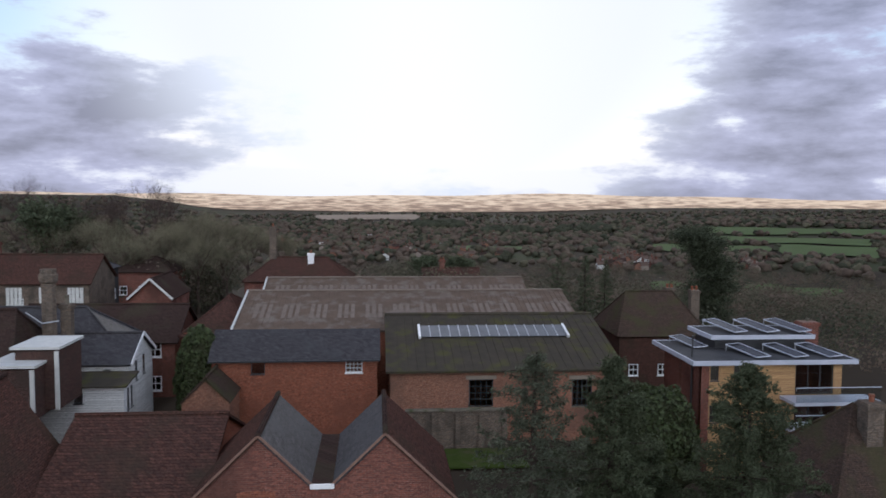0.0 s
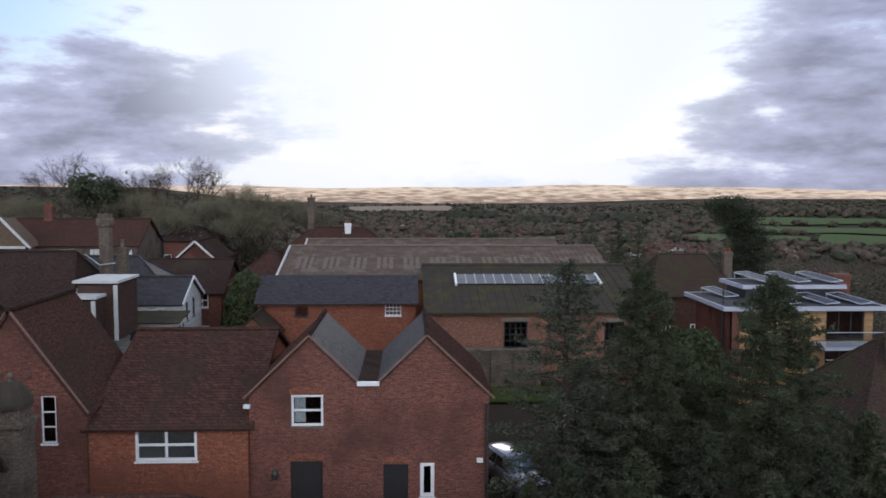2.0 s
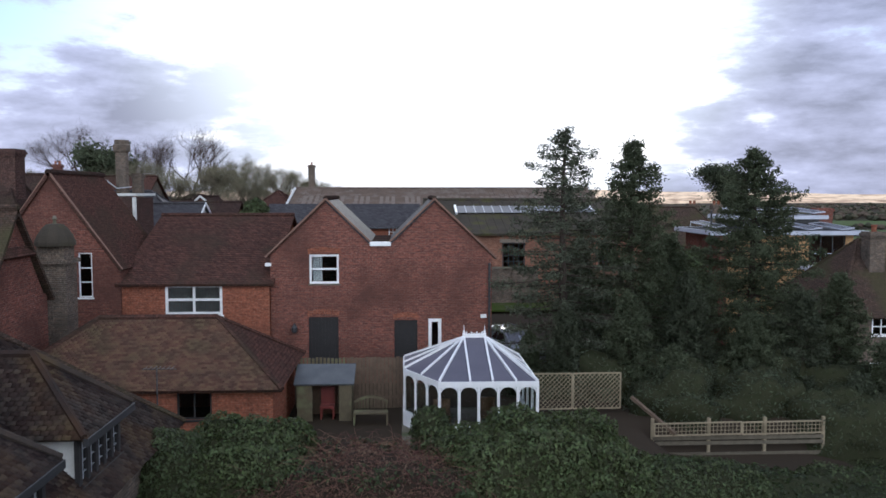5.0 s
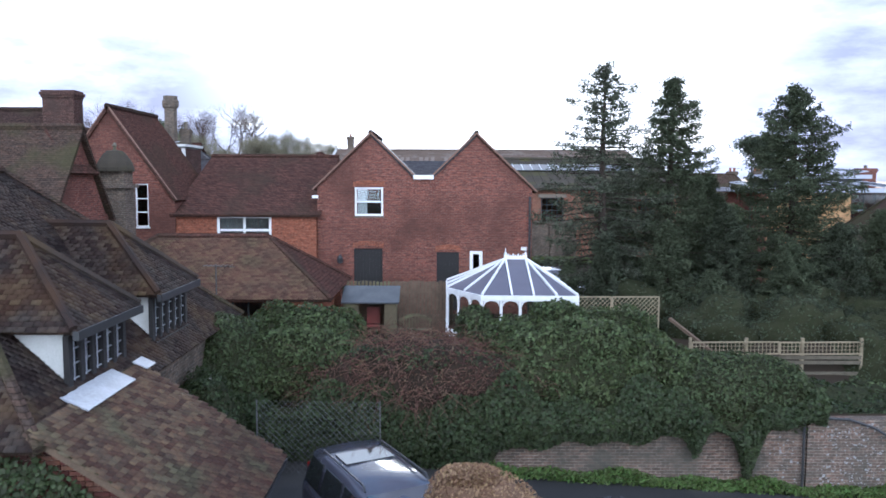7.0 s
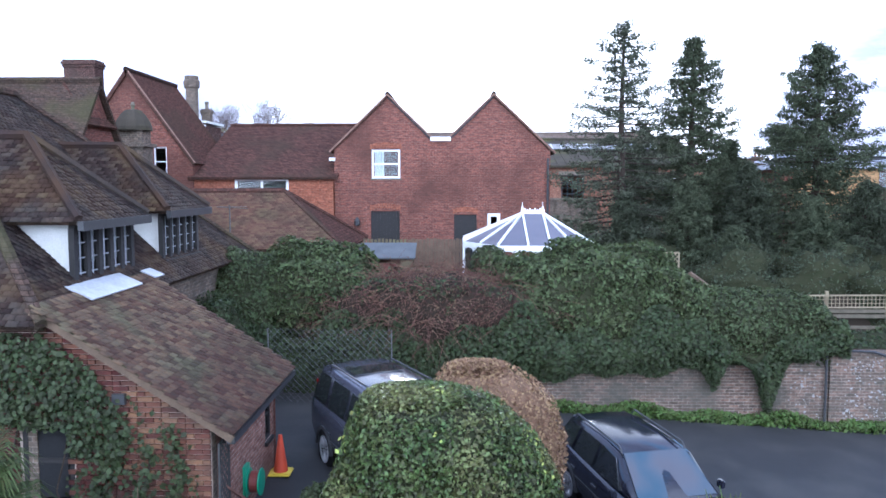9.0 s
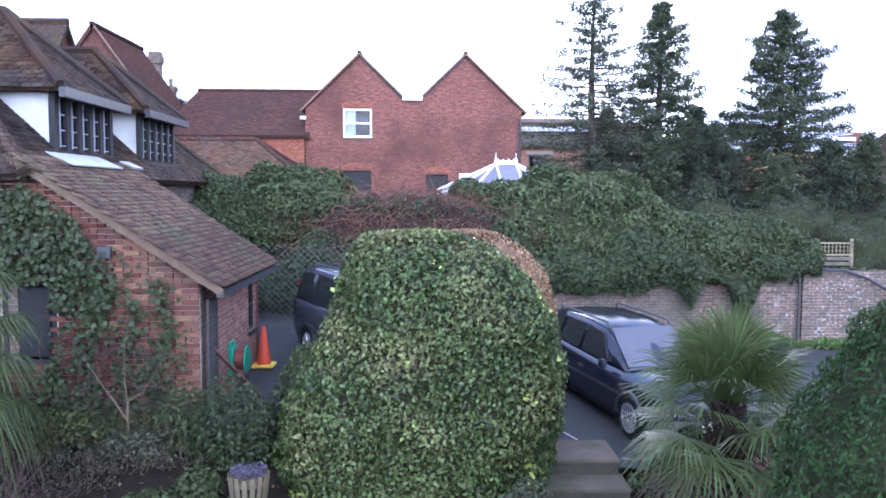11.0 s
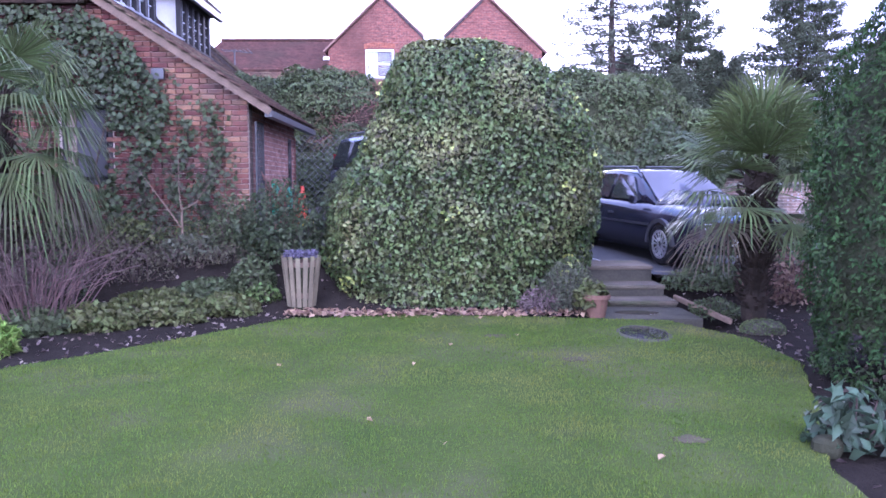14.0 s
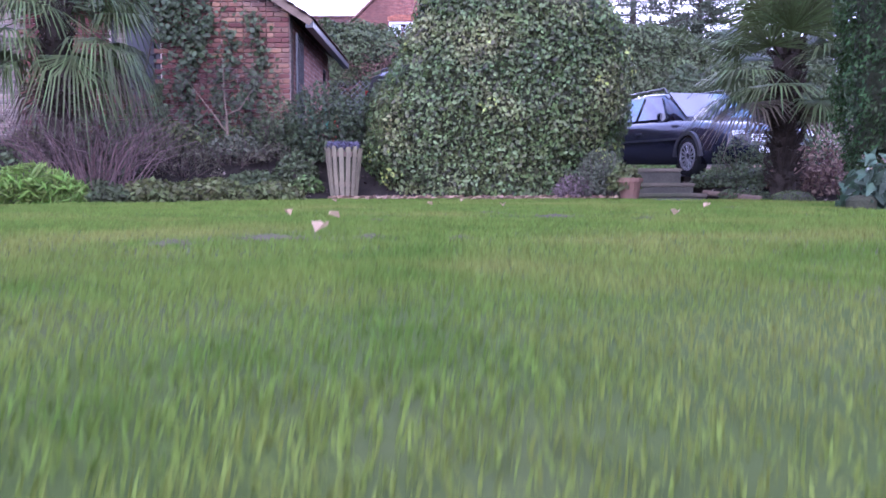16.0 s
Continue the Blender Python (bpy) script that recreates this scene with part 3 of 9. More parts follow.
# driveway of dark asphalt
dx, dy = np.arange(-4.0, 40.1, 0.5), np.arange(9.15, 18.01, 0.4)
dv = [(x, y + (0.25 * math.sin(x * 0.8) if j == 0 else 0), drive_z(x, y) + 0.02 + 0.006 * math.sin(3 * x + 2 * y)) for j, y in enumerate(dy) for x in dx]
df = [(j * len(dx) + i, j * len(dx) + i + 1, (j + 1) * len(dx) + i + 1, (j + 1) * len(dx) + i) for j in range(len(dy) - 1) for i in range(len(dx) - 1)]
road = part("road", from_arrays("road", dv, df), asphalt, None, smooth=True)
tagged(road, "damp dark asphalt driveway with faint chalk marks", "road", "", "structure")

# distance: a ridge on the skyline, its sunlight painted in as a glow
bm = BM()
prev = None
for i in range(121):
    a = radians(-62 + 124 * i / 120)
    top = 15 + 4 * math.sin(i * 0.19) + 3 * math.sin(i * 0.53 + 1) + 6 * math.exp(-((i - 72) / 9) ** 2)
    p = [bm.verts.new((3400 * math.sin(a), 3400 * math.cos(a), z)) for z in (-130, top)]
    if prev:
        bm.faces.new((prev[0], p[0], p[1], prev[1]))
    prev = p
ridge_mat = bpy.data.materials.new("painted_sunlit_hills")
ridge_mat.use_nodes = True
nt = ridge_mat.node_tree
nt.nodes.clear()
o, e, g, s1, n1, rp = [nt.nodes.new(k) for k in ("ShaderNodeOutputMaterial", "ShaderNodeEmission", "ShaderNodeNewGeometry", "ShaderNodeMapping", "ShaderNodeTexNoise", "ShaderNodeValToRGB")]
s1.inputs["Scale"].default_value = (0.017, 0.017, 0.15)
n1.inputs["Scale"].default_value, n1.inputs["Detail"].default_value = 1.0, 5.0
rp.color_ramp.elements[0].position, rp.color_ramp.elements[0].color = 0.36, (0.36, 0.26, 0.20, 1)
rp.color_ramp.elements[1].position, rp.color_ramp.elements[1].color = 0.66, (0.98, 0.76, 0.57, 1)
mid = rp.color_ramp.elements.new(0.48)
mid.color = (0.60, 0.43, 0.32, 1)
# painted sunlight: peach fields glow high on the slope, brown woods below them
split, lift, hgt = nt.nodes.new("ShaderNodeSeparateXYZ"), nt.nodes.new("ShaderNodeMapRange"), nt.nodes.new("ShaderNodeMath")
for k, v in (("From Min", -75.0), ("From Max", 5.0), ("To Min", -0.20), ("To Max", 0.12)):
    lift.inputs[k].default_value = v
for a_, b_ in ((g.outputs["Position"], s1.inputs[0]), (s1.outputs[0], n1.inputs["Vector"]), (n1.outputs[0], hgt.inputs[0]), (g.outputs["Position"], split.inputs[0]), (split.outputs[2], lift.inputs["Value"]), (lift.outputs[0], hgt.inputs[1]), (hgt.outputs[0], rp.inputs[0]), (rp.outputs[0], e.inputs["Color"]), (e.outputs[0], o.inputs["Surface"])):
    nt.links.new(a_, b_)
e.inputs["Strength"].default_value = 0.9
tagged(part("backdrop", bm, ridge_mat, None), "glowing backdrop of peach-coloured hills, their sunlight painted in", "distance", "", "structure")


# fields in the valley: thin sheets of grass or stubble lying on the ground
green_field = material("green_field", (0.066, 0.096, 0.036), (0.082, 0.108, 0.044), 0.95, scale=0.02, fine=0.3, bump=0)
stubble = material("stubble", (0.26, 0.20, 0.15), (0.20, 0.16, 0.12), 0.95, scale=0.02, fine=0.3, bump=0)
FIELDS = [(20.0, 27.5, 1060, 1190, 0), (28.0, 34.0, 1040, 1240, 0), (21.5, 33.5, 1270, 1400, 0), (23.0, 35.0, 1480, 1640, 0), (20.0, 25.0, 590, 650, 0), (26.2, 32.0, 560, 660, 0), (6.0, 11.0, 1010, 1080, 0), (-4.2, 3.1, 2140, 2560, 1)]


def in_field(x, y):
    a, r = math.degrees(math.atan2(x, y)), math.hypot(x, y)
    return any(a0 < a < a1 and r0 - 14 < r < r1 + 14 for a0, a1, r0, r1, _ in FIELDS)


for a0, a1, r0, r1, kind_ in FIELDS:
    mat, nm = (stubble, "pale stubble field across the valley") if kind_ else (green_field, "green pasture between hedgerows in the valley")
    corners = [(r * math.sin(radians(a)), r * math.cos(radians(a))) for a, r in ((a0, r1), (a1, r1), (a1, r0), (a0, r0))]
    bm, k = BM(), 16
    (ax, ay), (bx, by), (cx, cy), (ex, ey) = corners
    g = [[None] * (k + 1) for _ in range(k + 1)]
    for i in range(k + 1):
        for j in range(k + 1):
            u, v = i / k, j / k
            w = (10 * math.sin(5 * u + 3 * v) + 14 * math.sin(9 * u - 4 * v)) * (0.4 + 0.6 * v)
            x = (ax * (1 - u) + bx * u) * (1 - v) + (ex * (1 - u) + cx * u) * v + w
            y = (ay * (1 - u) + by * u) * (1 - v) + (ey * (1 - u) + cy * u) * v + w
            g[i][j] = bm.verts.new((x, y, ground_z(x, y) + 2.2))
    for i in range(k):
        for j in range(k):
            bm.faces.new((g[i][j], g[i + 1][j], g[i + 1][j + 1], g[i][j + 1]))
    tagged(part("field", bm, mat, None), nm, "field", "", "structure")

# ---- buildings ----
def coping(bm, p, q, w=0.22, h=0.07):
    bar(bm, p, q, w, h)


def gabled(name, x0, x1, y0, y1, base, eave, ridge, axis, wall_mat, roof_mat, label, over=0.25, hip=0.0, category="house", holes=None, thick=0.25, ridge_mat=None, group=""):
    """A house with four walls (openings cut where holes are given, by side s/e/n/w), a pitched roof of two or four slopes, and ridge tiles."""
    h = thing(name, (x0 + x1) / 2, (y0 + y1) / 2, base, label, category, group)
    holes = holes or {}
    mx, my = (x0 + x1) / 2, (y0 + y1) / 2
    W, D = x1 - x0, y1 - y0
    gab = hip <= 0
    flat_w, flat_d = [(0, base), (W, base), (W, eave), (0, eave)], [(0, base), (D, base), (D, eave), (0, eave)]
    peak_w = [(0, base), (W, base), (W, eave), (W / 2, ridge - 0.03), (0, eave)]
    peak_d = [(0, base), (D, base), (D, eave), (D / 2, ridge - 0.03), (0, eave)]
    o_s = peak_w if (axis == "y" and gab) else flat_w
    o_e = peak_d if (axis == "x" and gab) else flat_d
    for key, org, al, outl in (("s", (x0, y0, 0), (1, 0), o_s), ("e", (x1, y0, 0), (0, 1), o_e), ("n", (x1, y1, 0), (-1, 0), o_s), ("w", (x0, y1, 0), (0, -1), o_e)):
        if key in "ew":            # the end walls stand between the long ones
            outl = [(min(max(a, thick), D - thick), z) for a, z in outl]
        part("wall", panel(org, al, outl, holes.get(key, ()), thick), wall_mat, h)
    t = 0.12
    bm1, bm2, bm3, bm4 = BM(), BM(), BM(), BM()
    if axis == "x":
        k = (ridge - eave) / (D / 2)
        e = eave - over * k + 0.06
        a, b = x0 + hip - (over if gab else 0), x1 - hip + (over if gab else 0)
        X0, X1, Y0, Y1 = x0 - over, x1 + over, y0 - over, y1 + over
        r = ridge + 0.06
        part("roof", (slab(bm1, [(X0, Y0, e), (X1, Y0, e), (b, my, r), (a, my, r)], t), bm1)[1], roof_mat, h)
        part("roof", (slab(bm2, [(X1, Y1, e), (X0, Y1, e), (a, my, r), (b, my, r)], t), bm2)[1], roof_mat, h)
        if not gab:
            part("roof", (slab(bm3, [(X1, Y0, e), (X1, Y1, e), (b, my, r)], t), bm3)[1], roof_mat, h)
            part("roof", (slab(bm4, [(X0, Y1, e), (X0, Y0, e), (a, my, r)], t), bm4)[1], roof_mat, h)
        ends = ((a, my, r + 0.02), (b, my, r + 0.02))
        hips = () if gab else (((X0, Y0, e), ends[0]), ((X0, Y1, e), ends[0]), ((X1, Y0, e), ends[1]), ((X1, Y1, e), ends[1]))
    else:
        k = (ridge - eave) / (W / 2)
        e = eave - over * k + 0.06
        a, b = y0 + hip - (over if gab else 0), y1 - hip + (over if gab else 0)
        X0, X1, Y0, Y1 = x0 - over, x1 + over, y0 - over, y1 + over
        r = ridge + 0.06
        part("roof", (slab(bm1, [(X1, Y0, e), (X1, Y1, e), (mx, b, r), (mx, a, r)], t), bm1)[1], roof_mat, h)
        part("roof", (slab(bm2, [(X0, Y1, e), (X0, Y0, e), (mx, a, r), (mx, b, r)], t), bm2)[1], roof_mat, h)
        if not gab:
            part("roof", (slab(bm3, [(X0, Y0, e), (X1, Y0, e), (mx, a, r)], t), bm3)[1], roof_mat, h)
            part("roof", (slab(bm4, [(X1, Y1, e), (X0, Y1, e), (mx, b, r)], t), bm4)[1], roof_mat, h)
        ends = ((mx, a, r + 0.02), (mx, b, r + 0.02))
        hips = () if gab else (((X0, Y0, e), ends[0]), ((X1, Y0, e), ends[0]), ((X0, Y1, e), ends[1]), ((X1, Y1, e), ends[1]))
    bm = BM()
    tube(bm, [ends[0], ends[1]], [0.12, 0.12], 6)
    for p, q in hips:
        tube(bm, [(p[0], p[1], p[2] + 0.02), q], [0.09, 0.09], 6)
    part("ridge_tiles", bm, ridge_mat or roof_mat, h)
    return h


def chimney(parent, x, y, z0, z1, w, d, mat, pots=1, pot_mat=None, pot_h=0.4, oct_=False):
    """A stack with a stepped cap and clay pots, as a part of its house."""
    bm = BM()
    if oct_:
        lathe(bm, (x, y, 0), [(w / 2, z0), (w / 2, z1 - 0.9), (w * 0.62, z1 - 0.8), (w * 0.66, z1 - 0.6), (w * 0.66, z1 - 0.35), (w * 0.56, z1 - 0.28), (w * 0.56, z1)], 8)
    else:
        for w_, d_, a, b in ((w, d, z0, z1 - 0.36), (w + 0.1, d + 0.1, z1 - 0.36, z1 - 0.24), (w + 0.2, d + 0.2, z1 - 0.24, z1 - 0.1), (w + 0.08, d + 0.08, z1 - 0.1, z1)):
            box(bm, x - w_ / 2, x + w_ / 2, y - d_ / 2, y + d_ / 2, a, b)
    ob = part("chimney", bm, mat, parent)
    for i in range(pots):
        bm = BM()
        px = x + (i - (pots - 1) / 2) * w / max(pots, 1)
        lathe(bm, (px, y, z1), [(0.14, -0.05), (0.13, pot_h * 0.7), (0.16, pot_h * 0.8), (0.15, pot_h)], 8)
        part("chimney_pot", bm, pot_mat or orange_brick, ob)
    return ob


# -- twin-gabled brick stable building --
SY = 33.36
stable = thing("stable_building", 2.3, 36.3, 2.0, "two-gabled red brick building with dark boarded doors", "building")
s_holes = [(-0.71, 0.535, 6.33, 7.58), (-0.77, 0.50, 2.15, 4.90), (2.88, 3.87, 2.15, 4.75), (4.34, 4.90, 3.41, 4.80)]
s_out = [(-2.35, 1.7), (7.06, 1.7), (7.06, 7.55), (4.6, 9.84), (2.72, 8.02), (1.85, 8.02), (0.0, 9.84), (-2.35, 7.62)]
part("wall", panel((0, SY, 0), (1, 0), s_out, s_holes, 0.35), red_brick, stable)
part("wall", panel((7.06, SY + 0.35, 0), (0, 1), [(0, 1.7), (5.3, 1.7), (5.3, 7.55), (0, 7.55)], [], 0.35), red_brick, stable)
part("wall", panel((-2.35, SY + 5.65, 0), (0, -1), [(0, 1.7), (5.3, 1.7), (5.3, 7.6), (0, 7.6)], [], 0.35), red_brick, stable)
part("wall", panel((7.06, SY + 6.0, 0), (-1, 0), [(4.71 - (a - 2.355), z) for a, z in s_out[::-1]], [], 0.35), red_brick, stable)
for nm, pts, mt in (("roof", [(-2.55, 7.50), (0.0, 9.93)], red_tiles), ("roof", [(0.0, 9.93), (1.9, 8.09)], slate), ("roof", [(2.68, 8.09), (4.6, 9.93)], slate), ("roof", [(4.6, 9.93), (7.28, 7.42)], red_tiles)):
    bm = BM()
    (a, za), (b, zb) = pts
    slab(bm, [(a, SY - 0.06, za), (b, SY - 0.06, zb), (b, SY + 6.1, zb), (a, SY + 6.1, za)], 0.1)
    part(nm, bm, mt, stable)
for x in (0.0, 4.6):
    bm = BM()
    tube(bm, [(x, SY - 0.1, 9.96), (x, SY + 6.1, 9.96)], [0.11, 0.11], 6)
    part("ridge", bm, dark_tiles, stable)
verge_mat = material("verge_mortar", (0.24, 0.15, 0.11), (0.16, 0.10, 0.08), 0.95, scale=4)
for (a, za), (b, zb) in (((-2.55, 7.48), (0, 9.94)), ((0, 9.94), (1.9, 8.1)), ((2.68, 8.1), (4.6, 9.94)), ((4.6, 9.94), (7.28, 7.4))):
    bm = BM()
    bar(bm, (a, SY - 0.04, za), (b, SY - 0.04, zb), 0.13, 0.07)
    part("verge", bm, verge_mat, stable)
bm = BM()
box(bm, 1.86, 2.74, SY - 0.07, SY + 6.1, 8.0, 8.07)
part("valley_gutter", bm, dark_tiles, stable)
bm = BM()
box(bm, 1.86, 2.74, SY - 0.13, SY - 0.08, 7.94, 8.12)
part("gutter_end", bm, white_paint, stable, "white-painted gutter end")
for x0, x1, z1, nm in ((-0.77, 0.50, 4.90, "door"), (2.88, 3.87, 4.75, "door")):
    bm = BM()
    box(bm, x0, x1, SY + 0.10, SY + 0.16, 2.05, z1)
    d = part(nm, bm, black_wood, stable, "dark boarded door")
    n = int((x1 - x0) / 0.14)
    for i in range(n):
        bm = BM()
        a = x0 + (x1 - x0) * i / n
        box(bm, a + 0.006, a + (x1 - x0) / n - 0.006, SY + 0.075, SY + 0.10, 2.05, z1 - 0.01)
        part("board", bm, black_wood, d)
    bm = BM()
    for i in range(12):      # segmental arch of soldier bricks
        u = (i + 0.5) / 12
        x = x0 - 0.05 + (x1 - x0 + 0.1) * u
        zc = z1 + 0.03 + 0.10 * math.sin(math.pi * u)
        box(bm, x - 0.045, x + 0.045, SY - 0.012, SY + 0.05, zc, zc + 0.21)
    part("brick_arch", bm, orange_brick, stable)
w = window(stable, (0, SY, 0), (1, 0), -0.71, 0.535, 6.33, 7.58, 1, 2, white_paint, 0.09, 0.08, 0.05, sill_mat=stone, transom=0.5, label="white sash window with a curtain")
bm = BM()
for i in range(7):
    box(bm, -0.60 + i * 0.06, -0.55 + i * 0.06, SY + 0.25 + 0.02 * (i % 2), SY + 0.27 + 0.02 * (i % 2), 6.42, 7.5)
part("curtain", bm, white_paint, w, "white curtain")
bm = BM()
for i in range(12):          # arch of soldier bricks over the sash window
    u = (i + 0.5) / 12
    x = -0.78 + 1.385 * u
    zc = 7.60 + 0.08 * math.sin(math.pi * u)
    box(bm, x - 0.05, x + 0.05, SY - 0.012, SY + 0.05, zc, zc + 0.21)
part("brick_arch", bm, orange_brick, stable)
bm = BM()
lathe(bm, (-1.35, SY - 0.16, 4.25), [(0.05, 0.0), (0.12, 0.05), (0.13, 0.24), (0.06, 0.34), (0.02, 0.38)], 10)
box(bm, -1.38, -1.32, SY - 0.16, SY - 0.004, 4.60, 4.64)
part("wall_lantern", bm, dark_metal, stable, "black wall lantern")
window(stable, (0, SY, 0), (1, 0), 4.34, 4.90, 3.41, 4.80, 1, 1, white_paint, 0.14, 0.03, 0.04)
for x, z in ((-2.42, 7.15), (6.7, 4.9)):
    bm = BM()
    box(bm, x - 0.12, x + 0.12, SY - 0.2, SY - 0.005, z - 0.05, z + 0.08)
    part("gutter_end", bm, white_paint, stable)
bm = BM()
tube(bm, [(6.95, SY - 0.08, 7.2), (6.95, SY - 0.08, 2.0)], [0.05, 0.05], 8)
part("downpipe", bm, dark_metal, stable)

# -- low range with a wide window --
grey_net = material("grey_net", (0.20, 0.19, 0.18), (0.14, 0.135, 0.13), 0.9, scale=6)
link = gabled("link_building", -8.45, -2.37, 33.12, 46.0, 2.0, 6.42, 9.0, "x", orange_brick, red_tiles, "orange brick range with dark tiles and wide white window", 0.22, category="building",
              holes={"s": [(1.77, 4.13, 5.07, 6.34)]})
bm = BM()
for i in range(30):
    x = -8.45 + 1.88 + i * 0.0715
    box(bm, x, x + 0.066, 33.30 + 0.012 * (i % 2), 33.31 + 0.012 * (i % 2), 5.14, 6.26)
part("net_curtain", bm, grey_net, link, "greyish net curtain")
window(link, (-8.45, 33.12, 0), (1, 0), 1.77, 4.13, 5.07, 6.34, 2, 2, white_paint, 0.11, 0.10, 0.04, sill_mat=white_paint)
for a, b in ((-8.4, -6.75), (-4.25, -2.4)):
    bm = BM()
    box(bm, a, b, 33.05, 33.11, 6.33, 6.41)
    part("eaves_board", bm, old_white, link)

# -- tall gabled house with a sash window --
sash = gabled("sash_house", -14.0, -8.47, 33.05, 38.8, 2.0, 7.1, 10.95, "y", red_brick, red_tiles, "tall red brick gabled house with a white sash window", 0.12,
              holes={"s": [(3.84, 4.40, 5.84, 7.70)]}, ridge_mat=dark_tiles)
window(sash, (-14.0, 33.05, 0), (1, 0), 3.84, 4.40, 5.84, 7.70, 1, 3, white_paint, 0.05, 0.05, 0.05)
for sx in (-1, 1):
    bm = BM()
    bar(bm, (-11.235 + sx * 2.85, 33.0, 7.0), (-11.235, 33.0, 11.02), 0.12, 0.09)
    part("verge", bm, verge_mat, sash)
# stack with a domed tile cap
stack = thing("chimney_stack", -9.75, 30.0, 2.0, "square brick stack under a mossy domed cap", "chimney")
bm = BM()
box(bm, -10.3, -9.2, 29.5, 30.5, 2.0, 7.55)
box(bm, -10.42, -9.08, 29.38, 30.62, 7.55, 7.7)
box(bm, -10.25, -9.25, 29.55, 30.45, 7.7, 8.2)
part("shaft", bm, mottled_brick, stack)
bm = BM()
lathe(bm, (-9.75, 30.0, 0), [(0.72, 8.2), (0.72, 8.35), (0.62, 8.6), (0.45, 8.85), (0.3, 9.0), (0.2, 9.02)], 12)
part("cap", bm, moss_sheet, stack)
bm = BM()
lathe(bm, (-9.75, 30.0, 9.0), [(0.08, 0), (0.06, 0.15), (0.1, 0.2), (0.05, 0.32)], 8)
part("finial", bm, stone, stack)

# -- half-hipped house --
hh = gabled("half_hipped_house", -22.0, -9.45, 23.9, 28.5, 2.0, 6.6, 9.6, "x", red_brick, moss_tiles, "brick house with a mossy half-hipped tiled roof", 0.2)
bm = BM()
slab(bm, [(-9.2, 25.1, 8.1), (-9.2, 27.3, 8.1), (-10.6, 26.2, 9.75)], 0.1)
part("roof", bm, red_tiles, hh)
stack_brick = coursed("stack_brick", (0.085, 0.048, 0.040), (0.06, 0.038, 0.034), (0.14, 0.10, 0.08), 0.225, 0.075, 0.011, stain=(0.06, 0.045, 0.038), stain_scale=0.8)
chimney(hh, -15.75, 38.6, 4.0, 12.25, 1.55, 1.0, stack_brick, 0)
gabled("rear_house", -24.0, -13.8, 36.0, 42.0, 2.0, 7.6, 11.3, "x", red_brick, dark_tiles, "brick house with a dark tiled roof behind the gable", 0.2, hip=2.0)

# -- low hipped outbuilding --
low = gabled("hipped_outbuilding", -9.6, -0.95, 25.1, 30.2, 1.9, 4.1, 5.75, "x", orange_brick, red_tiles, "low orange brick outbuilding with a mossy hipped roof", 0.35, hip=2.3, category="building",
             holes={"s": [(5.6, 6.7, 2.9, 4.0), (2.6, 4.0, 2.9, 4.0), (0.6, 1.8, 2.9, 4.0)]})
for a, b in ((5.6, 6.7), (2.6, 4.0), (0.6, 1.8)):
    window(low, (-9.6, 25.1, 0), (1, 0), a, b, 2.9, 4.0, 2, 1, black_wood, 0.06, 0.05, 0.04)

# ---- roof tiling as geometry ----
def tile_rows(poly, up, gauge=0.105, width=0.168, thick=0.014, seed=1):
    """Plain tiles over a flat roof polygon: rows of thin slabs, each a little uneven. Returns corner arrays (n, 8, 3)."""
    poly = [Vector(p) for p in poly]
    n = (poly[1] - poly[0]).cross(poly[2] - poly[0]).normalized()
    if n.z < 0:
        n = -n
    u = Vector((-n.y, n.x, 0)).normalized()          # level, along the courses
    s = n.cross(u)
    if s.z < 0:
        s = -s
    o = poly[0]
    loc = [((p - o).dot(u), (p - o).dot(s)) for p in poly]
    a0, a1 = min(a for a, _ in loc), max(a for a, _ in loc)
    b0, b1 = min(b for _, b in loc), max(b for _, b in loc)
    rnd = random.Random(seed)
    out = []
    row, b = 0, b0
    while b < b1:
        a = a0 - (width / 2 if row % 2 else 0)
        while a < a1:
            ca, cb = a + width / 2, b + gauge / 2
            inside = False
            for (xa, ya), (xb, yb) in zip(loc, loc[1:] + loc[:1]):
                if (ya > cb) != (yb > cb) and ca < (xb - xa) * (cb - ya) / (yb - ya) + xa:
                    inside = not inside
            if inside:
                lift, skew = rnd.uniform(0, 0.010), rnd.uniform(-0.006, 0.006)
                lo = o + n * (up + 0.022 + lift)
                hi = o + n * (up + 0.006)
                w = width - 0.006
                p = []
                for base, bb in ((lo, b - 0.02 + skew), (hi, b + gauge * 1.25)):
                    for aa in (a, a + w):
                        p.append(base + u * aa + s * (bb + (skew if aa > a else 0)))
                p = [p[0], p[1], p[3], p[2]]
                out.append([tuple(q) for q in p] + [tuple(q - n * thick) for q in p])
            a += width
        b += gauge
        row += 1
    return np.array(out, np.float32)


TILE_FACES = np.array([(0, 1, 2, 3), (0, 4, 5, 1), (1, 5, 6, 2), (3, 7, 4, 0)], np.int32)


def tiles_joined(name, boxes, mat, parent):
    if len(boxes) == 0:
        return
    f = (np.arange(len(boxes))[:, None, None] * 8 + TILE_FACES[None]).reshape(-1, 4)
    part(name, from_arrays(name, boxes.reshape(-1, 3), f), mat, parent, kind="stuff")


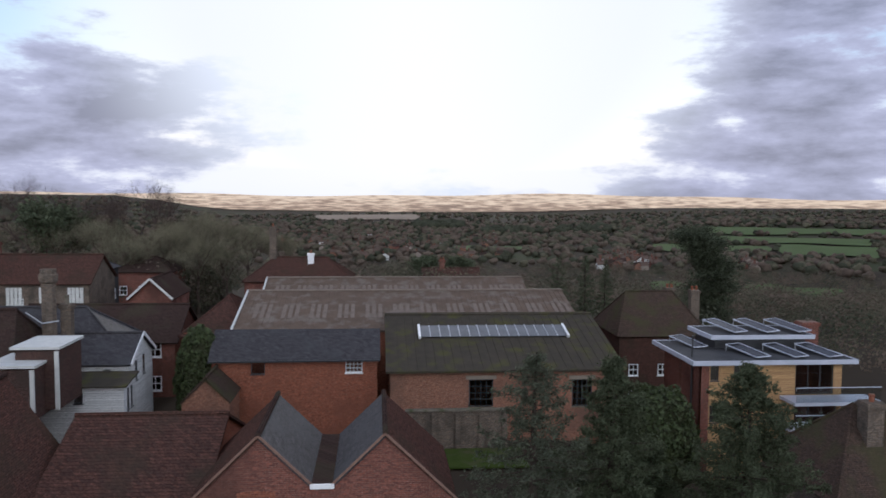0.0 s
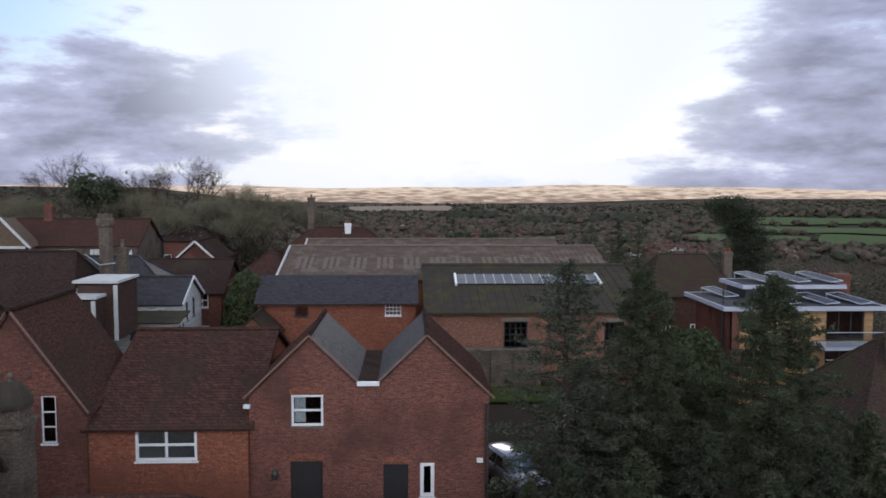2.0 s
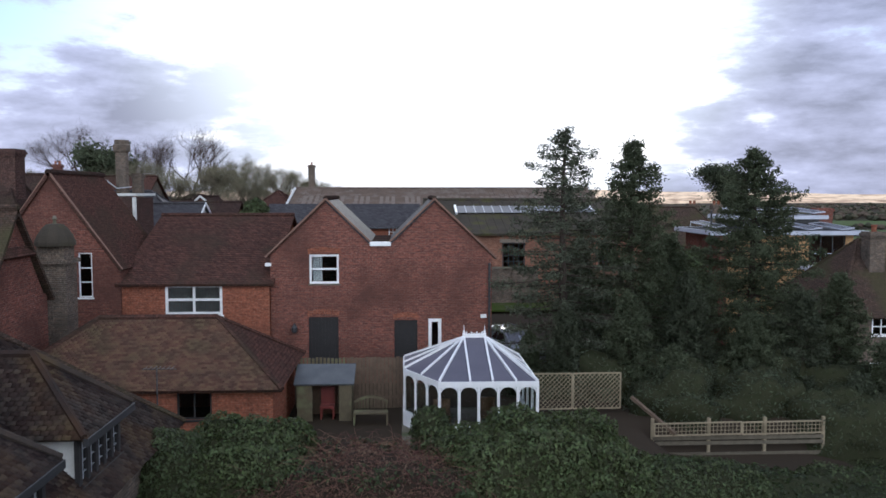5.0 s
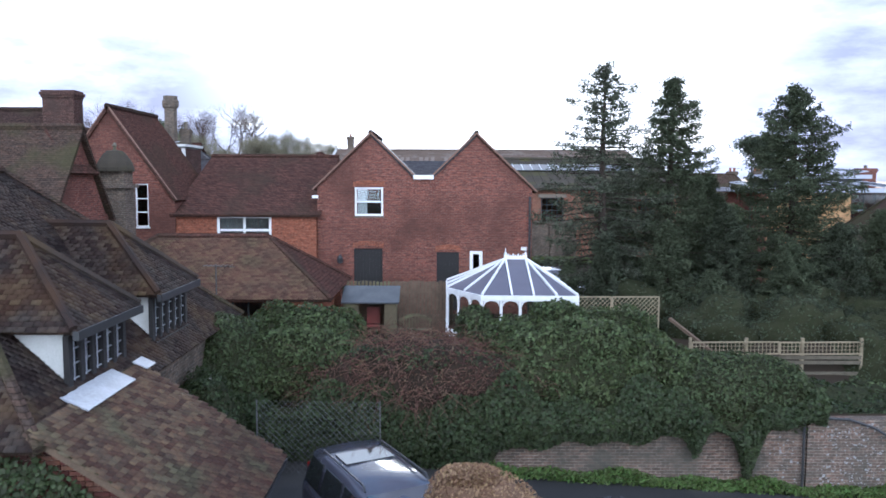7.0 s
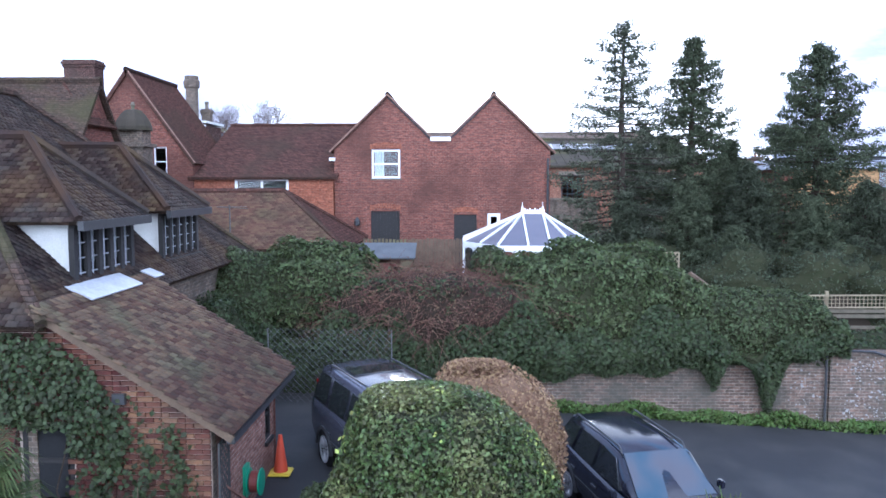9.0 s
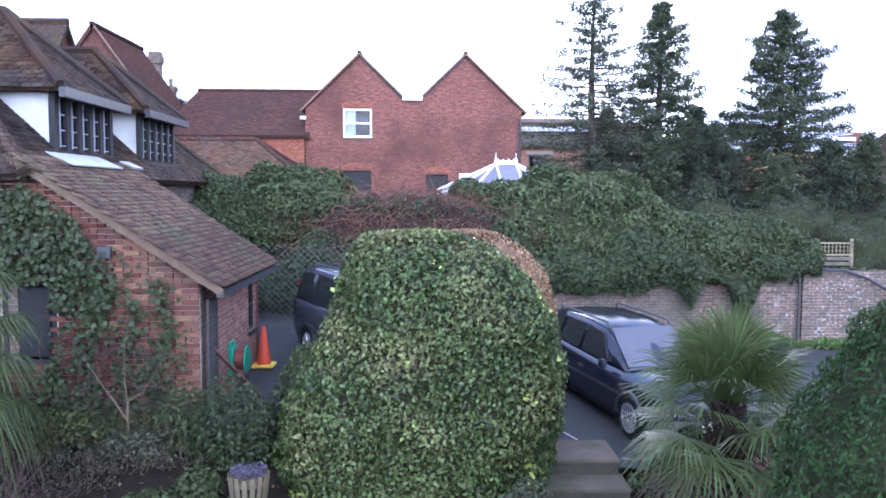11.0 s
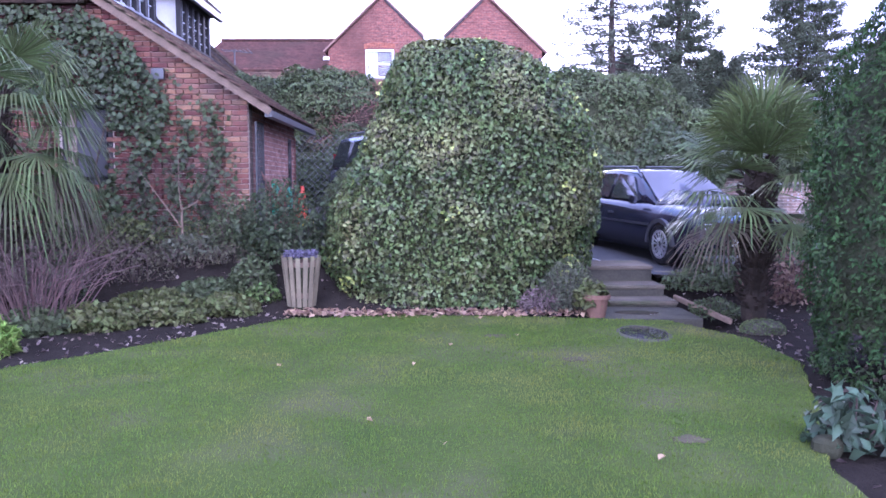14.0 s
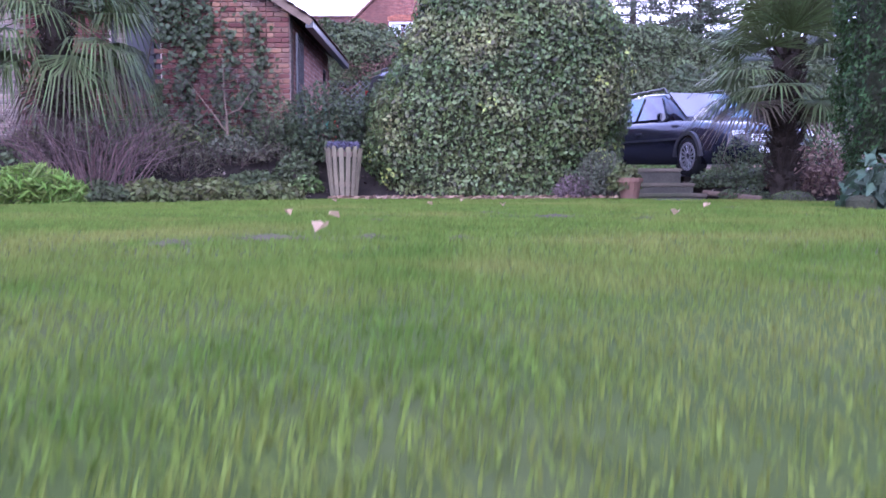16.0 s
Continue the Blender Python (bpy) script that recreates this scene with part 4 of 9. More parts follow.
grey_tile_mat = material("weathered_tile", (0.052, 0.036, 0.030), (0.030, 0.026, 0.024), 0.9, scale=2.6, fine=28, bump=0.5, island=0.4, third=(0.062, 0.040, 0.026), third_scale=0.9)
old_tile_mat = material("old_tile", (0.105, 0.056, 0.041), (0.062, 0.039, 0.031), 0.9, scale=1.6, fine=28, bump=0.5, island=0.25, objrand=0.3, third=(0.072, 0.05, 0.034), third_scale=0.9)
warm_tile_mat = material("warm_tile", (0.094, 0.050, 0.036), (0.052, 0.038, 0.031), 0.9, scale=3.2, fine=26, bump=0.5, island=0.42, objrand=0.3, third=(0.064, 0.055, 0.036), third_scale=0.9)

# ---- timbered house with two dormers ----
house = gabled("timbered_house", -10.6, -2.78, 9.6, 20.2, 0.2, 4.38, 8.0, "y", mottled_brick, moss_tiles, "old timbered house with mossy tiled roof and dormers", 0.28, hip=3.9)
k = (8.0 - 4.38) / 3.91
e_z = 4.38 - 0.28 * k + 0.06
slope = [(-2.5, 9.32, e_z), (-2.5, 20.48, e_z), (-6.69, 16.3, 8.06), (-6.69, 13.5, 8.06)]
tiles_joined("tiles", tile_rows(slope, 0.0, seed=3), grey_tile_mat, house)
tiles_joined("tiles", tile_rows([(-10.88, 9.32, e_z), (-2.5, 9.32, e_z), (-6.69, 13.5, 8.06)], 0.0, seed=4), grey_tile_mat, house)


def dormer(y0, y1, zb, ze, lights, seed):
    """A hipped dormer: cheeks of white plaster, black posts with leaded casements, its own little roof."""
    ym = (y0 + y1) / 2
    xf, xe = -2.95, -2.72
    # solid core behind the casements, the unlit room's shade put into its colour
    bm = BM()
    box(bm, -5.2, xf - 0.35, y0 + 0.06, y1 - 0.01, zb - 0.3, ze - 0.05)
    d = part("dormer", bm, room_shade, house, "dormer with white cheeks and black casements")
    for ya in (y0, y1):
        bm = BM()
        slab(bm, [(xf - 0.03, ya, zb - 0.05), (xf - 0.03, ya, ze), (-4.4, ya, ze + 0.1), (-4.4, ya, zb + 1.0)], 0.05, (0, 1, 0))
        part("cheek", bm, old_white, d)
    n = lights
    bm = BM()
    box(bm, xf - 0.05, xf + 0.05, y0 - 0.04, y1 + 0.09, ze - 0.06, ze + 0.10)
    part("head_beam", bm, black_wood, d)
    bm = BM()
    box(bm, xf - 0.05, xf + 0.10, y0 - 0.04, y1 + 0.09, zb - 0.14, zb)
    part("sill", bm, black_wood, d)
    for i in range(n + 1):
        y = y0 + (y1 - y0) * i / n
        bm = BM()
        box(bm, xf - 0.05, xf + 0.045, y - 0.065, y + 0.065, zb, ze - 0.06)
        part("post", bm, black_wood, d)
    for i in range(n):
        a, b = y0 + (y1 - y0) * i / n + 0.05, y0 + (y1 - y0) * (i + 1) / n - 0.05
        bm = BM()
        box(bm, xf - 0.025, xf - 0.015, a, b, zb, ze - 0.06)
        g = part("pane", bm, pane_glass, d)
        for j in range(1, 4):
            bm = BM()
            z = zb + (ze - 0.06 - zb) * j / 4
            box(bm, xf - 0.012, xf + 0.006, a, b, z - 0.008, z + 0.008)
            part("glazing_bar", bm, lead, g)
        bm = BM()
        box(bm, xf - 0.012, xf + 0.004, (a + b) / 2 - 0.008, (a + b) / 2 + 0.008, zb, ze - 0.06)
        part("glazing_bar", bm, lead, g)
        if i % 2 == 0:
            bm = BM()
            for q in range(4):
                box(bm, xf - 0.16 - 0.02 * (q % 2), xf - 0.14 - 0.02 * (q % 2), a + q * 0.05, a + q * 0.05 + 0.045, zb + 0.03, ze - 0.1)
            part("curtain", bm, old_white, d)
    o = 0.27
    zr, xr = 6.88, -4.2
    ez = ze + 0.06
    faces = ([(xe + 0.02, y0 - o, ez), (xe + 0.02, y1 + o, ez), (xr, ym, zr)],
             [(xe + 0.02, y0 - o, ez), (xr, ym, zr), (-6.0, ym, zr + 0.02), (-4.1, y0 - o, ez)],
             [(xe + 0.02, y1 + o, ez), (-4.1, y1 + o, ez), (-6.0, ym, zr + 0.02), (xr, ym, zr)])
    for i, f in enumerate(faces):
        bm = BM()
        slab(bm, f, 0.08)
        r = part("roof", bm, moss_tiles, d)
        tiles_joined("tiles", tile_rows(f, 0.0, seed=seed + i), grey_tile_mat, d)
    bm = BM()
    tube(bm, [(xe, y0 - o, ez + 0.05), (xr, ym, zr + 0.05), (-6.0, ym, zr + 0.06)], [0.07, 0.09, 0.09], 6)
    tube(bm, [(xe, y1 + o, ez + 0.05), (xr, ym, zr + 0.05)], [0.07, 0.09], 6)
    part("hip_tiles", bm, grey_tile_mat, d)
    # gutter made thick and black to paint in the shadow line under the eaves
    bm = BM()
    bar(bm, (xe + 0.03, y0 - o, ez - 0.07), (xe + 0.03, y1 + o, ez - 0.07), 0.10, 0.15)
    part("gutter", bm, dark_metal, d)


dormer(11.2, 13.35, 4.42, 5.46, 5, 20)
dormer(14.9, 16.95, 4.55, 5.50, 5, 30)

# ---- garage with a catslide roof ----
garage = thing("garage", -1.5, 11.4, 0.2, "brick garage with tiled lean-to roof and ivy on its end", "garage")
GX, GY0, GY1 = -0.30, 9.55, 13.35
g_out = [(0, 0.0), (3.9, 0.0), (3.9, 2.74), (1.55, 4.28), (0.0, 4.28)]         # from x = -4.2
part("wall", panel((-4.2, GY0 + 0.06, 0), (1, 0), g_out, [(1.22, 1.95, 1.56, 2.74)], 0.2), mottled_brick, garage)
# the side wall's brighter light is painted in as a paler pink brick
lit_pink_brick = coursed("lit_pink_brick", (0.30, 0.165, 0.13), (0.22, 0.115, 0.09), (0.36, 0.29, 0.25), 0.225, 0.075, 0.011, stain=(0.17, 0.10, 0.08), stain_scale=0.8)
part("wall", panel((GX, GY0 + 0.26, 0), (0, 1), [(0, 0.2), (3.4, 0.2), (3.4, 2.72), (0, 2.72)], [(2.75, 3.15, 1.5, 2.4)], 0.2), lit_pink_brick, garage)
part("wall", panel((GX, GY1, 0), (-1, 0), [(0, 0.2), (2.4, 0.2), (2.4, 4.1), (0, 2.45)], [], 0.2), red_brick, garage)
window(garage, (GX, GY0 + 0.26, 0), (0, 1), 2.75, 3.15, 1.5, 2.4, 1, 2, black_wood, 0.05, 0.03, 0.03)
window(garage, (-4.2, GY0 + 0.06, 0), (1, 0), 1.22, 1.95, 1.56, 2.74, 1, 2, black_wood, 0.07, 0.08, 0.0, transom=0.55, label="dark-framed casement window", glass=dim_glass)
g_roof = [(0.05, GY0 - 0.14, 2.66), (0.05, GY1 + 0.12, 2.66), (-2.72, GY1 + 0.12, 4.46), (-2.72, GY0 - 0.14, 4.46)]
bm = BM()
slab(bm, g_roof, 0.1)
part("roof", bm, moss_tiles, garage)
bm = BM()
bar(bm, (0.02, GY0 - 0.12, 2.56), (0.02, GY1 + 0.1, 2.56), 0.11, 0.09)
part("gutter", bm, dark_metal, garage)
# panel added behind the window, painted dark as the unlit room
bm = BM()
box(bm, -3.1, -2.1, GY0 + 0.40, GY0 + 0.44, 1.4, 2.9)
part("blind", bm, room_shade, garage, "dark panel standing in for the unlit room behind the window")
bm = BM()
bar(bm, (0.05, GY0 - 0.12, 2.58), (-2.7, GY0 - 0.12, 4.36), 0.05, 0.10)
part("bargeboard", bm, timber, garage)
for (p, q, w) in (((-2.66, 10.7, 4.44), (-2.66, 12.6, 4.44), 0.5), ((-2.62, 13.3, 4.43), (-2.62, 13.75, 4.43), 0.3)):
    bm = BM()
    bar(bm, p, q, w, 0.025, up=(0.45, 0, 1))
    part("lead_flashing", bm, lead, garage, "pale sheet of lead flashing")

# tiles on the nearer outbuildings
tiles_joined("tiles", tile_rows([(-9.95, 24.75, 3.93), (-0.6, 24.75, 3.93), (-3.25, 27.65, 5.81), (-7.3, 27.65, 5.81)], 0.0, 0.105, 0.168, seed=51), old_tile_mat, low)

# ---- buildings beyond the stable ----
barn = thing("barn", 13.0, 63.0, 2.4, "brick barn with a mossy roof and a long glazed rooflight", "barn")
bh = [(5.1, 6.7, 4.87, 6.69), (11.95, 13.3, 4.8, 6.62)]
part("wall", panel((5.2, 55.2, 0), (1, 0), [(0, 1.5), (15.1, 1.5), (15.1, 7.4), (0, 7.4)], bh, 0.35), buff_brick, barn)
part("wall", panel((5.2, 72.0, 0), (0, -1), [(0, 1.5), (16.45, 1.5), (16.45, 7.4), (8.3, 9.5), (0, 7.4)], [], 0.35), buff_brick, barn)
part("wall", panel((20.3, 55.55, 0), (0, 1), [(0, 1.5), (16.45, 1.5), (16.45, 7.4), (8.3, 9.5), (0, 7.4)], [], 0.35), buff_brick, barn)
part("wall", panel((20.3, 72.35, 0), (-1, 0), [(0, 1.5), (15.1, 1.5), (15.1, 7.4), (0, 7.4)], [], 0.35), buff_brick, barn)
for a, b, c, d in bh:
    window(barn, (5.2, 55.2, 0), (1, 0), a, b, c, d, 4, 4, dark_metal, 0.07, 0.045, 0.06, sill_mat=stone)
    bm = BM()
    box(bm, 5.2 + a - 0.2, 5.2 + b + 0.2, 55.12, 55.197, d + 0.01, d + 0.26)
    part("lintel", bm, plaster_grey, barn)
bm = BM()
slab(bm, [(4.9, 54.8, 7.35), (20.7, 54.8, 7.35), (20.7, 63.9, 9.62), (4.9, 63.9, 9.62)], 0.15)
part("roof", bm, moss_sheet, barn)
bm = BM()
slab(bm, [(4.9, 73.0, 7.35), (20.7, 73.0, 7.35), (20.7, 63.9, 9.62), (4.9, 63.9, 9.62)], 0.15)
part("roof", bm, moss_sheet, barn)
bm = BM()
for i in range(26):      # corrugation ribs on the seen slope
    x = 5.2 + i * 0.61
    bar(bm, (x, 54.82, 7.37), (x, 63.9, 9.64), 0.12, 0.05)
part("sheet_ribs", bm, moss_sheet, barn, kind="stuff")
bm = BM()
tube(bm, [(4.9, 63.9, 9.66), (20.7, 63.9, 9.66)], [0.15, 0.15], 6)
part("ridge_cap", bm, moss_sheet, barn)
k = (9.62 - 7.35) / 9.1
def on_barn(y, up):
    return 7.35 + (y - 54.8) * k + up
sky_glass = material("rooflight_glass", (0.17, 0.175, 0.185), (0.10, 0.105, 0.115), 0.6, scale=0.8, bump=0.0, spec=0.15)
rl = thing("rooflight", 12.7, 60.6, 8.7, "long patent-glazed rooflight with white upstand ends", "rooflight")
x0, x1, ya, yb = 7.4, 17.9, 59.7, 61.6
n = 15
for i in range(n):
    a, b = x0 + (x1 - x0) * i / n, x0 + (x1 - x0) * (i + 1) / n
    bm = BM()
    slab(bm, [(a + 0.03, ya, on_barn(ya, 0.14)), (b - 0.03, ya, on_barn(ya, 0.14)), (b - 0.03, yb, on_barn(yb, 0.14)), (a + 0.03, yb, on_barn(yb, 0.14))], 0.03)
    part("pane", bm, sky_glass, rl)
    bm = BM()
    bar(bm, (a, ya, on_barn(ya, 0.15)), (a, yb, on_barn(yb, 0.15)), 0.06, 0.06)
    part("glazing_bar", bm, lead, rl)
for x in (x0 - 0.06, x1 + 0.06):
    bm = BM()
    bar(bm, (x, ya - 0.1, on_barn(ya - 0.1, 0.12)), (x, yb + 0.1, on_barn(yb + 0.1, 0.12)), 0.16, 0.2)
    part("upstand", bm, white_paint, rl)

shed = thing("brick_shed", -1.0, 58.6, 2.4, "red brick shed with a slate roof and small window", "shed")
sh = [(2.55, 3.45, 6.77, 7.70), (8.74, 9.86, 6.80, 7.68)]
part("wall", panel((-6.5, 57.1, 0), (1, 0), [(0, 1.8), (10.85, 1.8), (10.85, 7.8), (0, 7.8)], sh, 0.3), orange_brick, shed)
part("wall", panel((4.35, 57.4, 0), (0, 1), [(0, 1.8), (4.0, 1.8), (4.0, 7.8), (2.0, 9.2), (0, 7.8)], [], 0.3), orange_brick, shed)
part("wall", panel((-6.5, 61.4, 0), (0, -1), [(0, 1.8), (4.0, 1.8), (4.0, 7.8), (2.0, 9.2), (0, 7.8)], [], 0.3), orange_brick, shed)
window(shed, (-6.5, 57.1, 0), (1, 0), *sh[0], 1, 1, dark_metal, 0.06, 0.04, 0.05)
window(shed, (-6.5, 57.1, 0), (1, 0), *sh[1], 4, 3, white_paint, 0.06, 0.04, 0.04)
for pts in ([(-6.7, 56.85, 7.72), (4.55, 56.85, 7.72), (4.55, 59.4, 9.38), (-6.7, 59.4, 9.38)], [(-6.7, 62.0, 7.72), (4.55, 62.0, 7.72), (4.55, 59.4, 9.38), (-6.7, 59.4, 9.38)]):
    bm = BM()
    slab(bm, pts, 0.1)
    part("roof", bm, slate, shed)
bm = BM()
bar(bm, (-6.7, 56.8, 7.66), (4.55, 56.8, 7.66), 0.12, 0.1)
part("gutter", bm, dark_metal, shed)


def hall_roof(name, xa, xb, yf, ze, yr, zr, yb, label):
    h = thing(name, (xa + xb) / 2, (yf + yb) / 2, 2.4, label, "hall")
    part("wall", panel((xa, yf + 0.3, 0), (1, 0), [(0, 1.8), (xb - xa, 1.8), (xb - xa, ze), (0, ze)], [], 0.3), orange_brick, h)
    D = yb - yf - 0.9
    for org, al in (((xb, yf + 0.6, 0), (0, 1)), ((xa, yb - 0.3, 0), (0, -1))):
        part("wall", panel(org, al, [(0, 1.8), (D, 1.8), (D, ze), (D / 2, zr - 0.1), (0, ze)], [], 0.3), orange_brick, h)
    for pts in ([(xa - 0.3, yf, ze), (xb + 0.3, yf, ze), (xb + 0.3, yr, zr), (xa - 0.3, yr, zr)], [(xa - 0.3, yb, ze), (xb + 0.3, yb, ze), (xb + 0.3, yr, zr), (xa - 0.3, yr, zr)]):
        bm = BM()
        slab(bm, pts, 0.12)
        part("roof", bm, sheet_roof, h)
    bm = BM()
    n = int((xb - xa) / 0.42)
    for i in range(n + 1):
        x = xa + (xb - xa) * i / n
        bar(bm, (x, yf, ze + 0.02), (x, yr, zr + 0.02), 0.14, 0.05)
    part("sheet_ribs", bm, sheet_roof, h, kind="stuff")
    pale = MATS.get("pale_sheet") or material("pale_sheet", (0.205, 0.165, 0.138), (0.15, 0.118, 0.095), 0.85, scale=2, fine=22)
    m = 12
    for i in range(m):      # paler translucent sheets near the eaves, in pairs
        x = xa + (xb - xa) * (i + 0.4) / m
        for j in range(3):
            u0, u1 = 0.28, 0.62
            a = x + j * 0.5
            bm = BM()
            slab(bm, [(a, yf + (yr - yf) * u0, ze + (zr - ze) * u0 + 0.06), (a + 0.3, yf + (yr - yf) * u0, ze + (zr - ze) * u0 + 0.06), (a + 0.3, yf + (yr - yf) * u1, ze + (zr - ze) * u1 + 0.06), (a, yf + (yr - yf) * u1, ze + (zr - ze) * u1 + 0.06)], 0.02)
            part("clear_sheet", bm, pale, h)
    bm = BM()
    bar(bm, (xa - 0.3, yr, zr + 0.05), (xb + 0.3, yr, zr + 0.05), 0.35, 0.1)
    part("ridge_cap", bm, pale, h)
    bm = BM()
    bar(bm, (xa - 0.3, yf, ze + 0.04), (xa - 0.3, yr, zr + 0.04), 0.16, 0.14)
    part("verge", bm, old_white, h)
    return h


hall_roof("sports_hall", -6.0, 19.8, 63.0, 8.6, 71.0, 10.62, 79.0, "long hall with a weathered brown corrugated roof")
hall_roof("rear_hall", -6.2, 18.8, 79.2, 8.75, 84.0, 10.35, 89.0, "second corrugated roof behind the long hall")

# ---- modern flat-roofed house ----
modern = thing("modern_house", 32.3, 61.0, -1.0, "modern house of larch and brick under flat white-edged roofs", "house")
MX0, MX1, MY0, MY1 = 26.7, 36.9, 57.0, 64.0
mh = [(0.65, 1.25, 5.95, 7.0), (2.35, 2.9, 5.95, 7.0), (0.65, 1.3, 3.0, 4.22), (6.8, 9.6, 4.9, 7.05), (6.8, 9.9, 1.3, 4.3)]
part("wall", panel((MX0, MY0, 0), (1, 0), [(0, -1.5), (MX1 - MX0, -1.5), (MX1 - MX0, 7.1), (0, 7.1)], mh, 0.3), larch_boards, modern)
for i, q in enumerate(mh):
    window(modern, (MX0, MY0, 0), (1, 0), *q, 1 if i < 3 else 3, 1, dark_metal, 0.06, 0.06, 0.08, sill=i < 3)
part("wall", panel((MX0, MY1, 0), (0, -1), [(0, -1.5), (7.0, -1.5), (7.0, 7.1), (0, 7.1)], [(3.0, 3.5, 4.5, 6.8)], 0.3), red_brick, modern)
part("wall", panel((MX1, MY0 + 0.3, 0), (0, 1), [(0, -1.5), (6.7, -1.5), (6.7, 7.1), (0, 7.1)], [], 0.3), red_brick, modern)
bm = BM()
box(bm, MX0 - 0.01, MX0 + 0.55, MY0 - 0.06, MY0 + 0.01, -1.5, 7.1)
part("brick_return", bm, red_brick, modern)
bm = BM()
tube(bm, [(26.55, 58.3, -1.0), (26.55, 58.3, 8.9)], [0.07, 0.07], 8)
part("flue", bm, dark_metal, modern)
deck_grey = material("roof_membrane", (0.075, 0.075, 0.078), (0.05, 0.05, 0.053), 0.9, scale=0.7)
edge_white = material("fascia", (0.46, 0.48, 0.54), (0.38, 0.40, 0.46), 0.4, scale=1.0, bump=0.05)
for x0, x1, y0, y1, z in ((25.9, 37.8, 56.5, 64.6, 7.08), (28.9, 36.9, 60.5, 65.0, 8.12)):
    bm = BM()
    box(bm, x0 + 0.1, x1 - 0.1, y0 + 0.1, y1 - 0.1, z, z + 0.3)
    part("flat_roof", bm, deck_grey, modern)
    bm = BM()
    for a, b, c, d in ((x0, x1, y0, y0 + 0.12), (x0, x1, y1 - 0.12, y1), (x0, x0 + 0.12, y0 + 0.12, y1 - 0.12), (x1 - 0.12, x1, y0 + 0.12, y1 - 0.12)):
        box(bm, a, b, c, d, z + 0.03, z + 0.34)
    part("fascia", bm, edge_white, modern)
bm = BM()
box(bm, 29.4, 36.4, 61.0, 64.6, 7.4, 8.11)
part("upper_wall", bm, dark_metal, modern)
pv_mat = material("solar_glass", (0.020, 0.021, 0.026), (0.03, 0.031, 0.036), 0.25, scale=3, bump=0, spec=0.2)
for i, (x, y, z, l) in enumerate([(30.0, 60.95, 8.62, 3.9), (32.5, 60.95, 8.62, 3.9), (35.0, 60.95, 8.62, 3.9), (27.0, 61.0, 7.5, 3.0), (29.9, 57.2, 7.5, 3.2), (32.7, 57.2, 7.5, 3.2), (35.2, 57.2, 7.5, 3.2)]):
    pv = thing("solar_panel", x + 0.5, y + l / 2, z - 0.12, "tilted black solar panel in a pale frame", "solar panel", "solar panels on the flat roof")
    q = [(x + 0.85, y, z), (x + 1.85, y, z + 0.10), (x + 1.05, y + l, z + 0.42), (x + 0.05, y + l, z + 0.32)]
    bm = BM()
    slab(bm, q, 0.04)
    part("panel", bm, pv_mat, pv)
    bm = BM()
    for j in range(4):
        bar(bm, q[j], q[(j + 1) % 4], 0.06, 0.07)
    part("frame", bm, edge_white, pv)
    for j in (2, 3):
        bm = BM()
        bar(bm, (q[j][0], q[j][1] - 0.1, z - 0.14), (q[j][0], q[j][1] - 0.1, q[j][2]), 0.05)
        part("leg", bm, lead, pv)
chimney(modern, 37.9, 63.4, 2.0, 9.0, 1.3, 1.0, red_brick, 1, stone, 0.25)
bm = BM()
box(bm, 32.4, 38.6, 54.9, 56.98, 4.62, 4.85)
part("balcony", bm, edge_white, modern)
bm = BM()
box(bm, 32.3, 37.4, 54.6, 56.98, 2.75, 2.95)
part("balcony", bm, edge_white, modern)
for z0, x1 in ((4.86, 38.5), (2.96, 37.3)):
    bm = BM()
    box(bm, 32.5, x1, 54.95, 54.98, z0, z0 + 0.95)
    part("glass_rail", bm, pane_glass, modern)
    bm = BM()
    bar(bm, (32.5, 54.965, z0 + 1.0), (x1, 54.965, z0 + 1.0), 0.05)
    part("handrail", bm, edge_white, modern)
for x in (36.2, 38.3):
    bm = BM()
    bar(bm, (x, 55.2, -1.5), (x, 55.2, 4.6), 0.14)
    part("post", bm, dark_metal, modern)

# ---- house to the east of the trees ----
east = gabled("tile_hung_house", 27.1, 40.0, 41.1, 49.0, -2.2, 3.75, 7.4, "x", mottled_brick, moss_tiles, "brown brick house with white casements and a hipped roof", 0.35, hip=3.0,
              holes={"s": [(1.65, 3.2, 2.45, 3.43), (1.62, 3.15, -0.35, 0.95), (5.5, 6.7, -0.35, 0.95), (5.5, 6.7, 2.45, 3.43)]})
for q in [(1.65, 3.2, 2.45, 3.43), (1.62, 3.15, -0.35, 0.95), (5.5, 6.7, -0.35, 0.95), (5.5, 6.7, 2.45, 3.43)]:
    window(east, (27.1, 41.1, 0), (1, 0), *q, 3, 2, white_paint, 0.08, 0.06, 0.03)
bm = BM()
tube(bm, [(31.1, 41.0, 3.6), (31.1, 41.0, -2.0)], [0.06, 0.06], 8)
part("downpipe", bm, dark_metal, east)
chimney(east, 30.2, 43.6, 5.5, 8.0, 0.9, 0.9, mottled_brick, 1)

